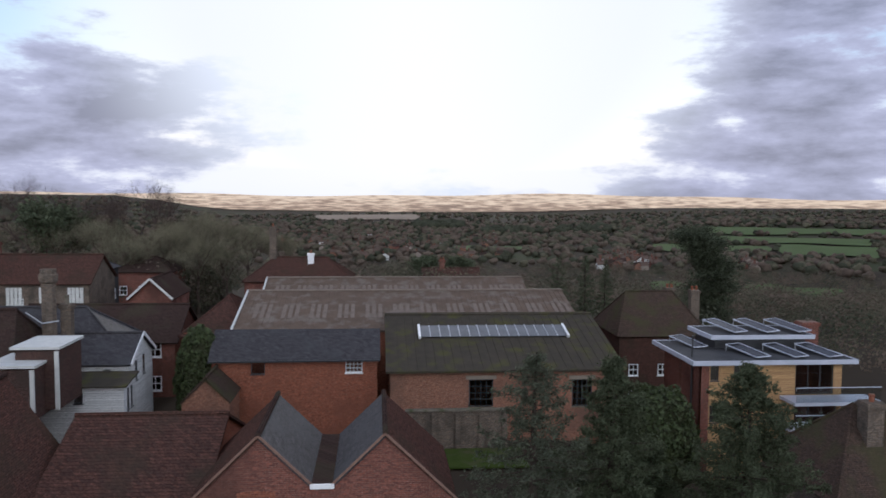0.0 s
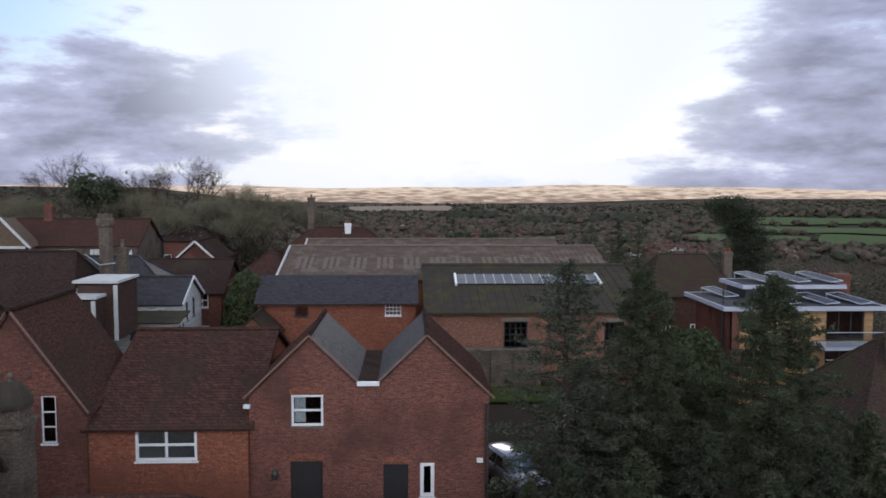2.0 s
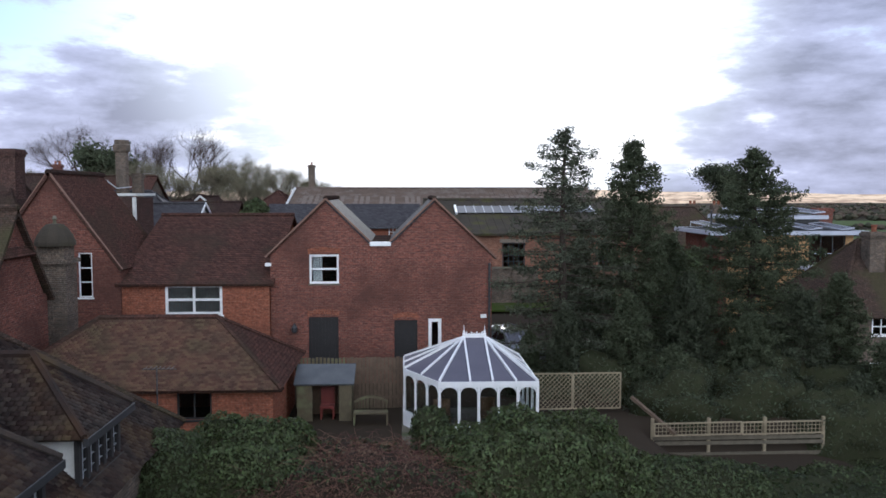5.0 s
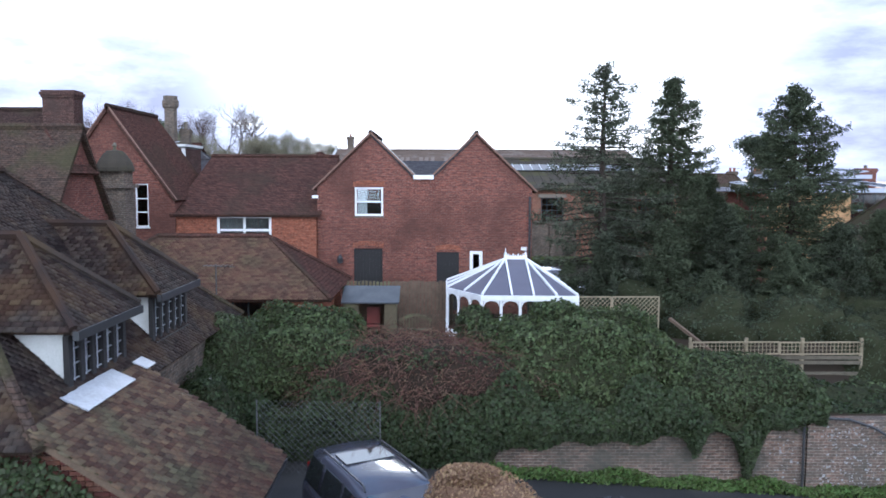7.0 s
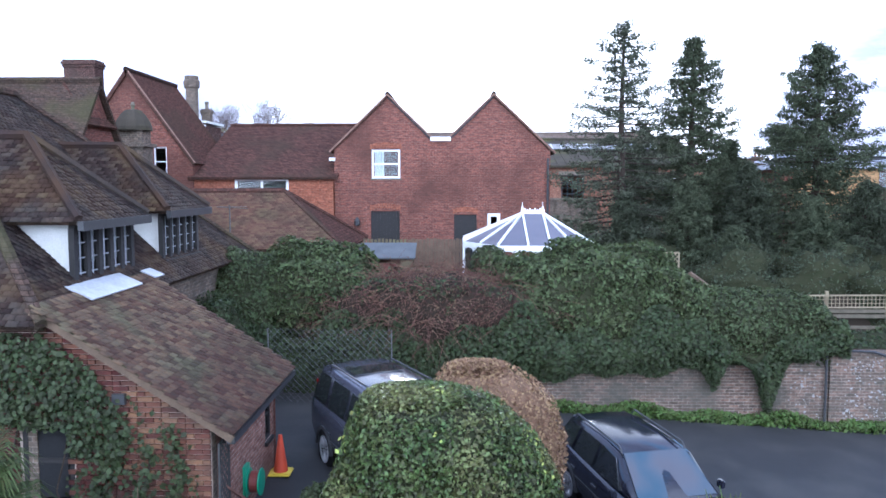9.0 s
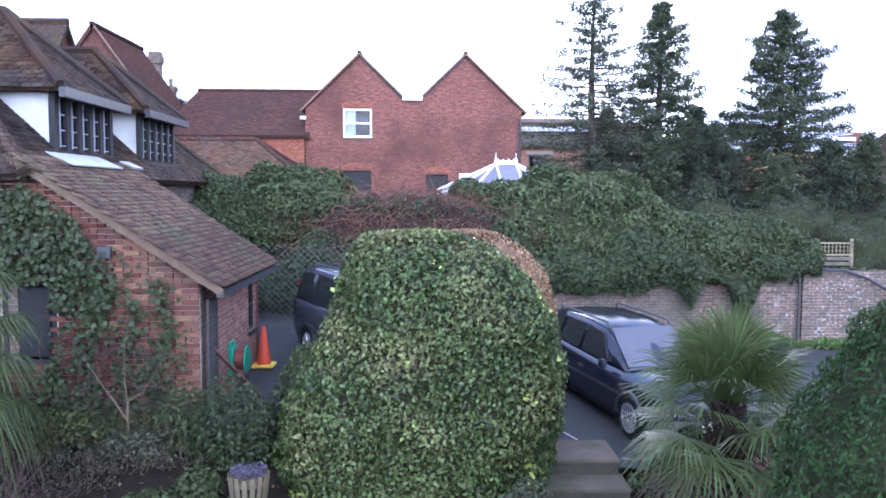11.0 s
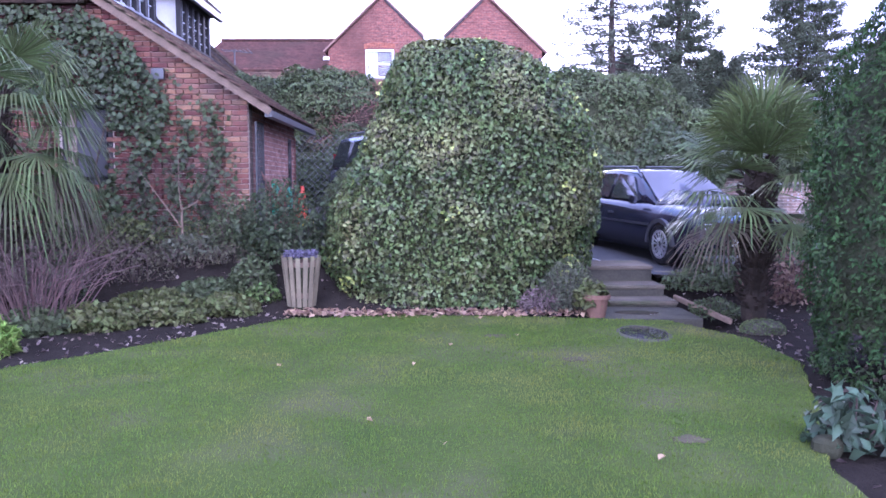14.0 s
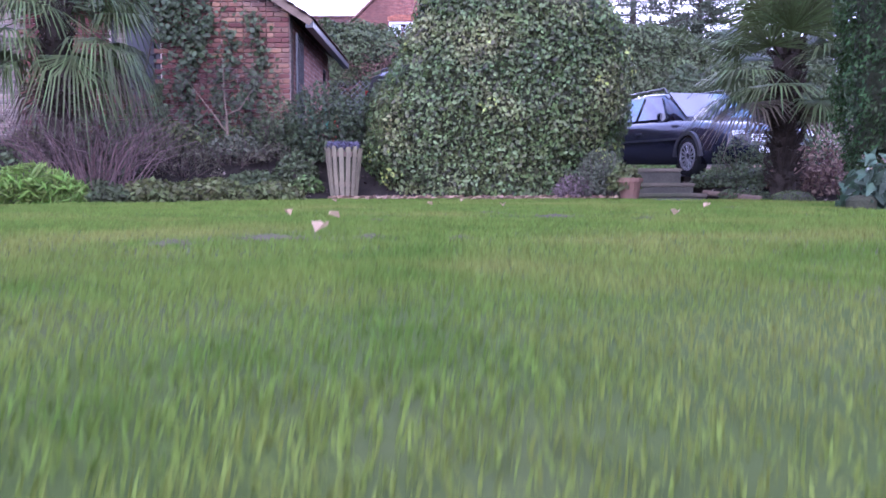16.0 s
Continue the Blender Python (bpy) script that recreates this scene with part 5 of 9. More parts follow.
# ---- old houses beyond, to the west ----
def cottage(name, x, y, w, d, base, eave, ridge, axis, wm, rm, label, wins=2, chim=True, hip=0.0, sides="s", category="house"):
    hs = {}
    W, D = w, d
    rows = [z for z in (base + 1.0, base + 3.7) if z + 1.25 < eave]
    for s in sides:
        L = W if s in "sn" else D
        hs[s] = [(L * (i + 0.5) / wins - 0.5, L * (i + 0.5) / wins + 0.5, z, z + 1.2) for i in range(wins) for z in rows]
    h = gabled(name, x, x + w, y, y + d, base, eave, ridge, axis, wm, rm, label, 0.3, hip=hip, holes=hs, category=category)
    for s in sides:
        org, al = {"s": ((x, y, 0), (1, 0)), "e": ((x + w, y, 0), (0, 1))}[s]
        for q in hs[s]:
            window(h, org, al, *q, 2, 2, white_paint, 0.09, 0.06, 0.04)
    if chim:
        chimney(h, x + w * 0.35, y + d / 2, ridge - 1.0, ridge + 1.4, 0.9, 0.7, red_brick, 2)
    return h


white_h = gabled("white_weatherboard_house", -17.5, -11.3, 55.6, 60.8, 2.2, 7.9, 9.35, "x", weatherboard, slate, "white boarded house with a grey slate roof", 0.2,
                 holes={"e": [(1.2, 1.75, 6.5, 7.8), (2.9, 3.45, 6.6, 7.9)], "s": [(4.6, 5.1, 6.9, 7.6)]})
for a, z in ((1.2, 6.5), (2.9, 6.6)):
    window(white_h, (-11.3, 55.6, 0), (0, 1), a, a + 0.55, z, z + 1.3, 1, 2, dark_metal, 0.06, 0.05, 0.04)
window(white_h, (-17.5, 55.6, 0), (1, 0), 4.6, 5.1, 6.9, 7.6, 1, 1, white_paint, 0.06, 0.05, 0.04)
bm = BM()
bar(bm, (-11.08, 58.2, 9.42), (-11.08, 55.4, 7.86), 0.06, 0.2)
bar(bm, (-11.08, 58.2, 9.42), (-11.08, 61.0, 7.86), 0.06, 0.2)
part("bargeboard", bm, white_paint, white_h)
wing = thing("white_wing", -14.0, 54.0, 2.2, "low white boarded wing with a mossy flat roof", "house")
part("wall", panel((-18.0, 53.2, 0), (1, 0), [(0, 2.2), (7.1, 2.2), (7.1, 7.0), (0, 7.0)], [(4.2, 4.7, 6.0, 6.6)], 0.25), weatherboard, wing)
part("wall", panel((-10.9, 53.45, 0), (0, 1), [(0, 2.2), (2.14, 2.2), (2.14, 7.0), (0, 7.0)], [(0.4, 0.8, 5.4, 6.75), (1.1, 1.5, 5.4, 6.75)], 0.25), weatherboard, wing)
for a in (0.4, 1.1):
    window(wing, (-10.9, 53.45, 0), (0, 1), a, a + 0.4, 5.4, 6.75, 1, 2, dark_metal, 0.06, 0.05, 0.04)
window(wing, (-18.0, 53.2, 0), (1, 0), 4.2, 4.7, 6.0, 6.6, 1, 1, dark_metal, 0.06, 0.05, 0.04)
bm = BM()
slab(bm, [(-18.2, 52.9, 7.08), (-10.65, 52.9, 7.08), (-10.65, 55.55, 7.45), (-18.2, 55.55, 7.45)], 0.08)
part("roof", bm, moss_sheet, wing)
gabled("slate_house", -27.0, -13.6, 61.2, 67.0, 2.2, 7.8, 10.25, "x", red_brick, slate, "brick house under a hipped grey slate roof", 0.25, hip=3.2)
dark_h = gabled("dark_roofed_house", -31.0, -16.3, 50.0, 60.6, 2.2, 7.0, 11.35, "x", mottled_brick, dark_tiles, "old house under a large dark tiled roof", 0.3, hip=1.6)
chimney(dark_h, -16.3, 56.2, 7.0, 13.85, 0.92, 0.92, mottled_brick, 0, oct_=True)
bm = BM()
bar(bm, (-17.3, 55.2, 11.25), (-16.5, 55.6, 10.5), 0.14, 0.06)
bar(bm, (-16.5, 55.6, 10.5), (-15.6, 55.9, 10.6), 0.14, 0.06)
part("lead_flashing", bm, lead, dark_h)
chimney(dark_h, -15.5, 57.0, 2.0, 11.55, 0.62, 0.6, mottled_brick, 1, stone, 0.55)
for dx0, dx1, dy0, dz0, dz1 in ((-15.7, -13.2, 49.6, 6.6, 10.15), (-16.6, -13.95, 48.2, 6.4, 9.4)):
    dm = BM()
    box(dm, dx0 + 0.12, dx1 - 0.08, dy0 + 0.12, dy0 + 3.5, dz0, dz1 - 0.25)
    dorm = part("dormer", dm, stack_brick, dark_h, "flat-roofed dormer with white fascia")
    bm = BM()
    box(bm, dx0 - 0.1, dx1 + 0.05, dy0 - 0.05, dy0 + 3.6, dz1 - 0.15, dz1)
    part("fascia", bm, old_white, dorm)
    bm = BM()
    box(bm, dx1 - 0.26, dx1 - 0.04, dy0 + 0.0, dy0 + 0.11, dz0, dz1 - 0.25)
    part("corner_board", bm, old_white, dorm)
cottage("long_brick_house", -24.0, 68.2, 12.4, 8.0, 2.0, 7.0, 9.3, "x", red_brick, dark_tiles, "long low house with a dark red tiled roof", 4, False)
cottage("corner_house", -10.1, 64.8, 4.9, 11.0, 2.0, 8.2, 10.3, "y", orange_brick, red_tiles, "orange brick house with a steep hipped tiled roof", 2, False, hip=5.0)
bay = cottage("bay_window_house", -41.5, 87.5, 16.6, 8.0, 3.0, 9.5, 12.0, "x", mottled_brick, red_tiles, "old brick house with a red roof and white bay windows", 6, True)
bm = BM()
slab(bm, [(-40.6, 84.9, 9.4), (-35.0, 84.9, 9.4), (-37.8, 84.9, 12.4)], 3.2, (0, 1, 0))
g_ = part("front_gable", bm, timber, bay, "tile-hung front gable with white bargeboards")
bm = BM()
bar(bm, (-40.9, 84.8, 9.3), (-37.8, 84.8, 12.55), 0.2, 0.22)
bar(bm, (-37.8, 84.8, 12.55), (-34.7, 84.8, 9.3), 0.2, 0.22)
bar(bm, (-40.4, 84.82, 9.4), (-35.2, 84.82, 9.4), 0.12, 0.25)
part("bargeboard", bm, old_white, g_)
bm = BM()
box(bm, -40.3, -35.3, 85.1, 87.4, 3.0, 9.38)
part("front_wall", bm, mottled_brick, bay)
for x in (-39.6, -37.6, -35.9):
    for k_ in range(3):
        bm = BM()
        box(bm, x - 0.55 + k_ * 0.4, x - 0.25 + k_ * 0.4, 85.0, 85.09, 7.0, 9.1)
        part("sash", bm, old_white, bay)
for x in (-32.2, -29.0, -26.2):
    for k_ in range(4):
        bm = BM()
        box(bm, x - 0.75 + k_ * 0.4, x - 0.43 + k_ * 0.4, 87.38, 87.46, 7.0, 9.0)
        part("sash", bm, old_white, bay)
cottage("slate_villa", -33.2, 99.5, 5.4, 6.5, 2.0, 9.6, 11.0, "y", black_wood, slate, "dark villa with a grey slate roof", 2, False, hip=2.6, sides="se")
cottage("hipped_bungalow", -30.2, 111.5, 7.4, 8.0, 1.5, 8.3, 9.9, "x", red_brick, dark_tiles, "bungalow with a reddish hipped roof", 3, False, hip=2.8)
lodge = cottage("gable_lodge", -20.9, 88.0, 4.0, 8.0, 2.0, 7.9, 9.75, "y", red_brick, dark_tiles, "brick lodge with white bargeboards", 1, False)
bm = BM()
bar(bm, (-21.2, 87.6, 7.75), (-18.9, 87.6, 9.85), 0.1, 0.2)
bar(bm, (-18.9, 87.6, 9.85), (-16.6, 87.6, 7.75), 0.1, 0.2)
part("bargeboard", bm, old_white, lodge)
tall_h = cottage("tall_roofed_house", -13.0, 110.0, 14.0, 9.0, 0.0, 7.2, 9.9, "x", red_brick, red_tiles, "large house with a red tiled roof and white chimney", 4, False, hip=3.4)
chimney(tall_h, -9.8, 114.5, 8.0, 14.2, 0.9, 0.8, mottled_brick, 1)
chimney(tall_h, -4.6, 113.5, 8.6, 10.6, 0.8, 0.7, white_paint, 1)
east_c = cottage("east_cottage", 28.5, 81.0, 9.0, 9.0, -3.0, 4.9, 8.6, "x", red_tiles, moss_tiles, "tile-hung cottage with a steep roof and white windows", 3, False, hip=2.0, sides="s")
for x_, y_ in ((35.4, 86.0), (37.3, 84.0)):
    chimney(east_c, x_, y_, 5.0, 9.0, 0.9, 0.8, mottled_brick, 2)
gabled("brick_outhouse", -7.6, -4.7, 53.6, 57.0, 2.2, 5.9, 7.3, "y", buff_brick, moss_tiles, "low outhouse with a stone-coped gable", 0.1, category="outhouse")
cottage("village_house", 12.0, 130.0, 9.0, 8.0, -4.0, 3.6, 6.6, "x", orange_brick, red_tiles, "brick village house with a red roof", 3, True)

# yard wall and a strip of grass between the stable and the barn
yard = thing("yard_wall", 8.9, 54.0, 2.2, "weathered brown brick yard wall with piers", "wall", "", "structure")
part("wall", panel((6.2, 53.95, 0), (1, 0), [(0, 2.1), (6.4, 2.1), (6.4, 4.95), (0, 4.95)], [], 0.22), mottled_brick, yard)
bm = BM()
box(bm, 6.1, 12.7, 53.85, 54.25, 4.96, 5.08)
part("coping", bm, stone, yard)
for i in range(5):
    bm = BM()
    box(bm, 6.3 + i * 1.5, 6.62 + i * 1.5, 53.78, 53.94, 2.1, 4.9)
    part("pier", bm, mottled_brick, yard)
bm = BM()
slab(bm, [(8.6, 50.2, 2.62), (13.4, 50.2, 2.62), (13.4, 53.7, 2.62), (8.6, 53.7, 2.62)], 0.1)
tagged(part("grass_strip", bm, turf, None), "small strip of green lawn before the yard wall", "lawn", "", "structure")

# ---- boundary wall and terrace ----
wall_th = thing("retaining_wall", 5.0, 17.9, 0.3, "old weathered brick retaining wall below the hedge", "wall", "", "structure")
def wall_top(x):
    return 2.05 if x < 17 else max(0.4, 2.05 - 0.3 * (x - 17))
pts = [(-6 + i * 0.5, wall_top(-6 + i * 0.5)) for i in range(0, 57)]
part("wall", panel((0, 17.75, 0), (1, 0), [(-6, -0.2), (12.05, -0.2), (12.05, 2.05), (-6, 2.05)], [], 0.32), old_wall_brick, wall_th)
part("wall", panel((0, 17.70, 0), (1, 0), [(12.06, -0.5)] + [(22.0, -0.9)] + [(x, z) for x, z in pts[::-1] if 12.06 < x <= 22.0] + [(12.06, 2.05)], [], 0.35), old_wall_brick, wall_th)
cool_flint = material("pale_flint", (0.32, 0.31, 0.30), (0.20, 0.19, 0.185), 0.8, scale=9)
bm = BM()
rnd = random.Random(5)
for i in range(520):
    x, z = rnd.choice((11.55, 12.65, 13.2, 13.7, 14.6, 15.9)) + rnd.gauss(0, 0.2), rnd.uniform(0.25, 1.95)
    if z > wall_top(x) - 0.1:
        continue
    s = rnd.uniform(0.008, 0.034) * rnd.uniform(0.5, 1.0)
    yw = 17.70 if x > 12.06 else 17.75
    vs = [bm.verts.new((x + s * 1.3 * math.cos(a), yw - 0.012 - (0.01 if j % 2 else 0), z + s * math.sin(a))) for j, a in enumerate([0, 1.2, 2.2, 3.3, 4.2, 5.3])]
    c = bm.verts.new((x, yw - 0.03, z))
    for j in range(6):
        bm.faces.new((vs[j], vs[(j + 1) % 6], c))
part("flint_scatter", bm, cool_flint, wall_th, "pale flints and flaked whitewash", kind="stuff")
bm = BM()
tube(bm, [(11.95, 17.66, 2.1), (11.95, 17.66, 0.3)], [0.032, 0.032], 8)
part("drainpipe", bm, dark_metal, wall_th)
bm = BM()
tube(bm, [(12.2, 17.6, 2.12), (13.0, 17.58, 2.1), (13.6, 17.58, 1.9), (14.2, 17.56, 1.55), (15.0, 17.55, 1.45)], [0.035] * 5, 6)
part("cable", bm, dark_metal, wall_th)


# ---- hedges ----
def shell_points(n, c, r, lo=-0.2, bumps=0.12, freq=1.6, seed=0.0, power=2.4):
    """Points and outward directions over an uneven rounded block."""
    d = RNG.normal(0, 1, (n * 2, 3))
    d /= np.linalg.norm(d, axis=1, keepdims=True)
    d = d[d[:, 2] > lo][:n]
    k = (np.abs(d) ** power).sum(1) ** (-1 / power)
    p = d * k[:, None]
    p = p * np.array(r)
    f = 1 + bumps * noise3(p, freq, seed) + 0.5 * bumps * noise3(p, freq * 2.7, seed + 4)
    p = p * f[:, None]
    nr = d / np.array(r)
    nr /= np.linalg.norm(nr, axis=1, keepdims=True)
    return p + np.array(c), nr


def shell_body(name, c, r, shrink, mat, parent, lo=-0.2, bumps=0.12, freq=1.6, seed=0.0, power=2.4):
    """A closed shell inside a hedge, coloured as its shaded depth, so that no light shows through."""
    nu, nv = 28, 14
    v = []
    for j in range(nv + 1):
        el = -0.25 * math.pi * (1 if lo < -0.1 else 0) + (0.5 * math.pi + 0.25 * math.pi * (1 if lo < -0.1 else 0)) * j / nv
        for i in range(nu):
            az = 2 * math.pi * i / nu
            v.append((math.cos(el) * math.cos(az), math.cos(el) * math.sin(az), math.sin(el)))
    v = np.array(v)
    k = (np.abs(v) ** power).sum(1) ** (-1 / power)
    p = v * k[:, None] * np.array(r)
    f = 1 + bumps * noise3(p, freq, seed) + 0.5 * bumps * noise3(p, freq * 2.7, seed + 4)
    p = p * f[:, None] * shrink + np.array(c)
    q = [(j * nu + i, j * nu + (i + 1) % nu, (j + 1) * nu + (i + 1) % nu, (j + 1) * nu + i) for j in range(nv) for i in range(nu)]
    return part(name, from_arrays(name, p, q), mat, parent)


# near-black green: the shade in the gaps between leaves, put into a colour
inner_dark = material("inside_shade", (0.028, 0.034, 0.016), (0.042, 0.042, 0.024), 0.95, scale=6, fine=25, bump=0.8, depth=0.05)


def mound(name, c, r, n, size, mat, label, category="hedge", lo=-0.3, bumps=0.12, freq=1.4, seed=0.0, depth=0.12, body=inner_dark, tilt=0.6, aspect=0.55, group=""):
    t = thing(name, c[0], c[1], c[2] - r[2] * 0.3, label, category, group)
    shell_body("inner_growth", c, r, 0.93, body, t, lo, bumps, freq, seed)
    p, nr = shell_points(n, c, r, lo, bumps, freq, seed)
    p -= nr * RNG.uniform(-0.25, 1.0, (len(p), 1)) * depth
    part("foliage", leaf_mesh("foliage", p, nr, size, tilt, aspect), mat, t, kind="stuff")
    return t


mound("laurel_hedge", (6.6, 19.3, 2.9), (3.0, 1.5, 1.50), 26000, 0.115, laurel_leaf, "broad clipped laurel hedge above the wall", seed=1.0, lo=-0.5, bumps=0.19, freq=1.9)
mound("laurel_hedge", (10.4, 19.0, 2.35), (2.3, 1.5, 1.0), 13000, 0.105, bank_leaf, "lower dark evergreen hedge above the wall", seed=2.0, lo=-0.5)
mound("evergreen_bush", (-0.6, 19.2, 3.0), (1.75, 1.3, 1.55), 13000, 0.11, laurel_leaf, "rounded evergreen bush at the end of the bank", "bush", seed=3.0, lo=-0.5, bumps=0.2, freq=1.9)
mound("evergreen_bush", (-2.7, 19.0, 2.7), (1.7, 1.5, 1.7), 10000, 0.105, bank_leaf, "dark evergreen bush beside the timbered house", "bush", seed=4.0, lo=-0.5)
TANGLE_C, TANGLE_R = (2.4, 19.0, 2.5), (3.1, 1.5, 1.35)
tangle = mound("tangled_hedge", TANGLE_C, TANGLE_R, 9000, 0.075, creeper_leaf, "tangle of brown leafless creeper on the bank", seed=5.0, lo=-0.4, bumps=0.2, body=material("creeper_inside", (0.05, 0.036, 0.027), (0.03, 0.024, 0.018), 0.95, scale=6, fine=25))
p, nr = shell_points(9000, TANGLE_C, TANGLE_R, -0.4, 0.2, 1.4, 5.0)
sel = noise3(p, 1.9, 3.0) + 0.4 * noise3(p, 5.0, 1.0) > 0.12
part("foliage", leaf_mesh("foliage", p[sel], nr[sel], 0.095, 0.6, 0.7), ivy_leaf, tangle, "green ivy showing through", kind="stuff")
mound("evergreen_bush", (-2.15, 15.7, 1.9), (0.7, 2.0, 1.7), 7000, 0.095, ivy_leaf, "dark ivy-clad bush against the timbered house", "bush", seed=21.0, lo=-0.5, bumps=0.2)
mound("evergreen_bush", (4.0, 20.9, 3.6), (0.55, 0.55, 0.75), 1200, 0.13, bank_leaf, "small upright evergreen on top of the bank", "bush", seed=6.0)
mound("evergreen_bush", (3.0, 18.1, 1.2), (0.75, 0.5, 0.85), 2000, 0.10, laurel_leaf, "small bright green bush against the ivy", "bush", seed=7.0)
# loose stems over the tangled hedge
bm = BM()
rnd = random.Random(11)
root, out = shell_points(3400, TANGLE_C, TANGLE_R, -0.15, 0.2, 1.4, 5.0)
for p, o in zip(root, out):
    if p[1] > 19.8 or rnd.random() < 0.3:
        continue
    p, o = Vector(p), Vector(o)
    d = (Vector((rnd.uniform(-1, 1), rnd.uniform(-0.6, 0.2), rnd.uniform(-0.9, 0.5)))).normalized()
    l = rnd.uniform(0.3, 0.95)
    q = p + d * l * 0.5 + o * rnd.uniform(0.04, 0.16)
    r = p + d * l + o * rnd.uniform(-0.02, 0.12) - Vector((0, 0, rnd.uniform(0, 0.2) * l))
    tube(bm, [p + o * 0.01, q, r], [0.008, 0.006, 0.003], 3, False)
stems = thing("creeper_stems", 2.3, 18.9, 2.4, "reddish bare creeper stems over the bank", "creeper", "", "stuff")
part("stem_mass", bm, material("red_stem", (0.155, 0.082, 0.060), (0.10, 0.060, 0.046), 0.85, scale=4, fine=30, bump=0, island=0.4), stems, kind="stuff")

# ivy hanging down the wall
def ivy_bottom(x):
    if x < 4.2:
        return drive_z(x, 17.7) + 0.05
    return 1.40 + 0.16 * smooth(5, 8, x) + 0.35 * smooth(7.0, 11.5, x) + 0.05 * math.sin(2.2 * x) + 0.06 * math.sin(5.3 * x + 0.7) - 0.62 * math.exp(-((x - 9.25) / 0.2) ** 2) - 1.25 * math.exp(-((x - 10.55) / 0.26) ** 2)


ivy = thing("ivy_curtain", 3.0, 17.6, 0.5, "thick dark ivy hanging over the brick wall", "ivy")
n = 36000
x = RNG.uniform(-4.5, 12.4, n)
u = RNG.uniform(0, 1, n)
bot = np.array([ivy_bottom(v) for v in x])
top = np.where(x < 9, 2.75, 2.35) + 0.35 * np.sin(1.7 * x) + 0.22 * np.sin(4.1 * x + 1)
z = bot + (top - bot) * u
y = 17.70 - 0.10 - 0.30 * np.sin(np.pi * np.clip(u, 0.05, 0.9)) + 0.12 * noise3(np.stack([x, z, x * 0], 1), 1.3) + RNG.uniform(-0.05, 0.12, n)
part("foliage", leaf_mesh("foliage", np.stack([x, y, z], 1), np.tile([0, -1.0, 0.35], (n, 1)), 0.092, 0.55, 0.8), ivy_leaf, ivy, kind="stuff")
# dark sheet behind the leaves, with the ivy's inner shade as its colour
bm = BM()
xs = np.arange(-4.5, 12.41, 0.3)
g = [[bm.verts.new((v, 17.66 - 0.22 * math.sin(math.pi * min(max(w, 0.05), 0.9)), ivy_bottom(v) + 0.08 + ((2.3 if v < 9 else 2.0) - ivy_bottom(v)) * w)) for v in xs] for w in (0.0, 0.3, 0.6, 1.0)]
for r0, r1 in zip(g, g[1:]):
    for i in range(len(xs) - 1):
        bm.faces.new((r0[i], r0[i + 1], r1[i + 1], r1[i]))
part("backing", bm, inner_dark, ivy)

# verge plants along the foot of the wall
weed_leaf = leaf_material("weed_leaf", (0.07, 0.115, 0.026), (0.10, 0.14, 0.038))
n = 9000
x = RNG.uniform(4.0, 15.5, n)
hgt = 0.22 + 0.20 * noise3(np.stack([x, x * 0, x * 0], 1), 2.1)
y = 17.70 - RNG.uniform(0.0, 0.38, n)
z = np.array([drive_z(a, b) for a, b in zip(x, y)]) + 0.03 + RNG.uniform(0, 1, n) * np.maximum(hgt, 0.04)
verge_plants = thing("verge_plants", 9.0, 17.5, 0.4, "low bright green weeds along the wall foot", "plants", "", "stuff")
part("foliage", leaf_mesh("foliage", np.stack([x, y, z], 1), np.tile([0, -0.6, 0.8], (n, 1)), 0.09, 0.6, 0.6), weed_leaf, verge_plants, kind="stuff")

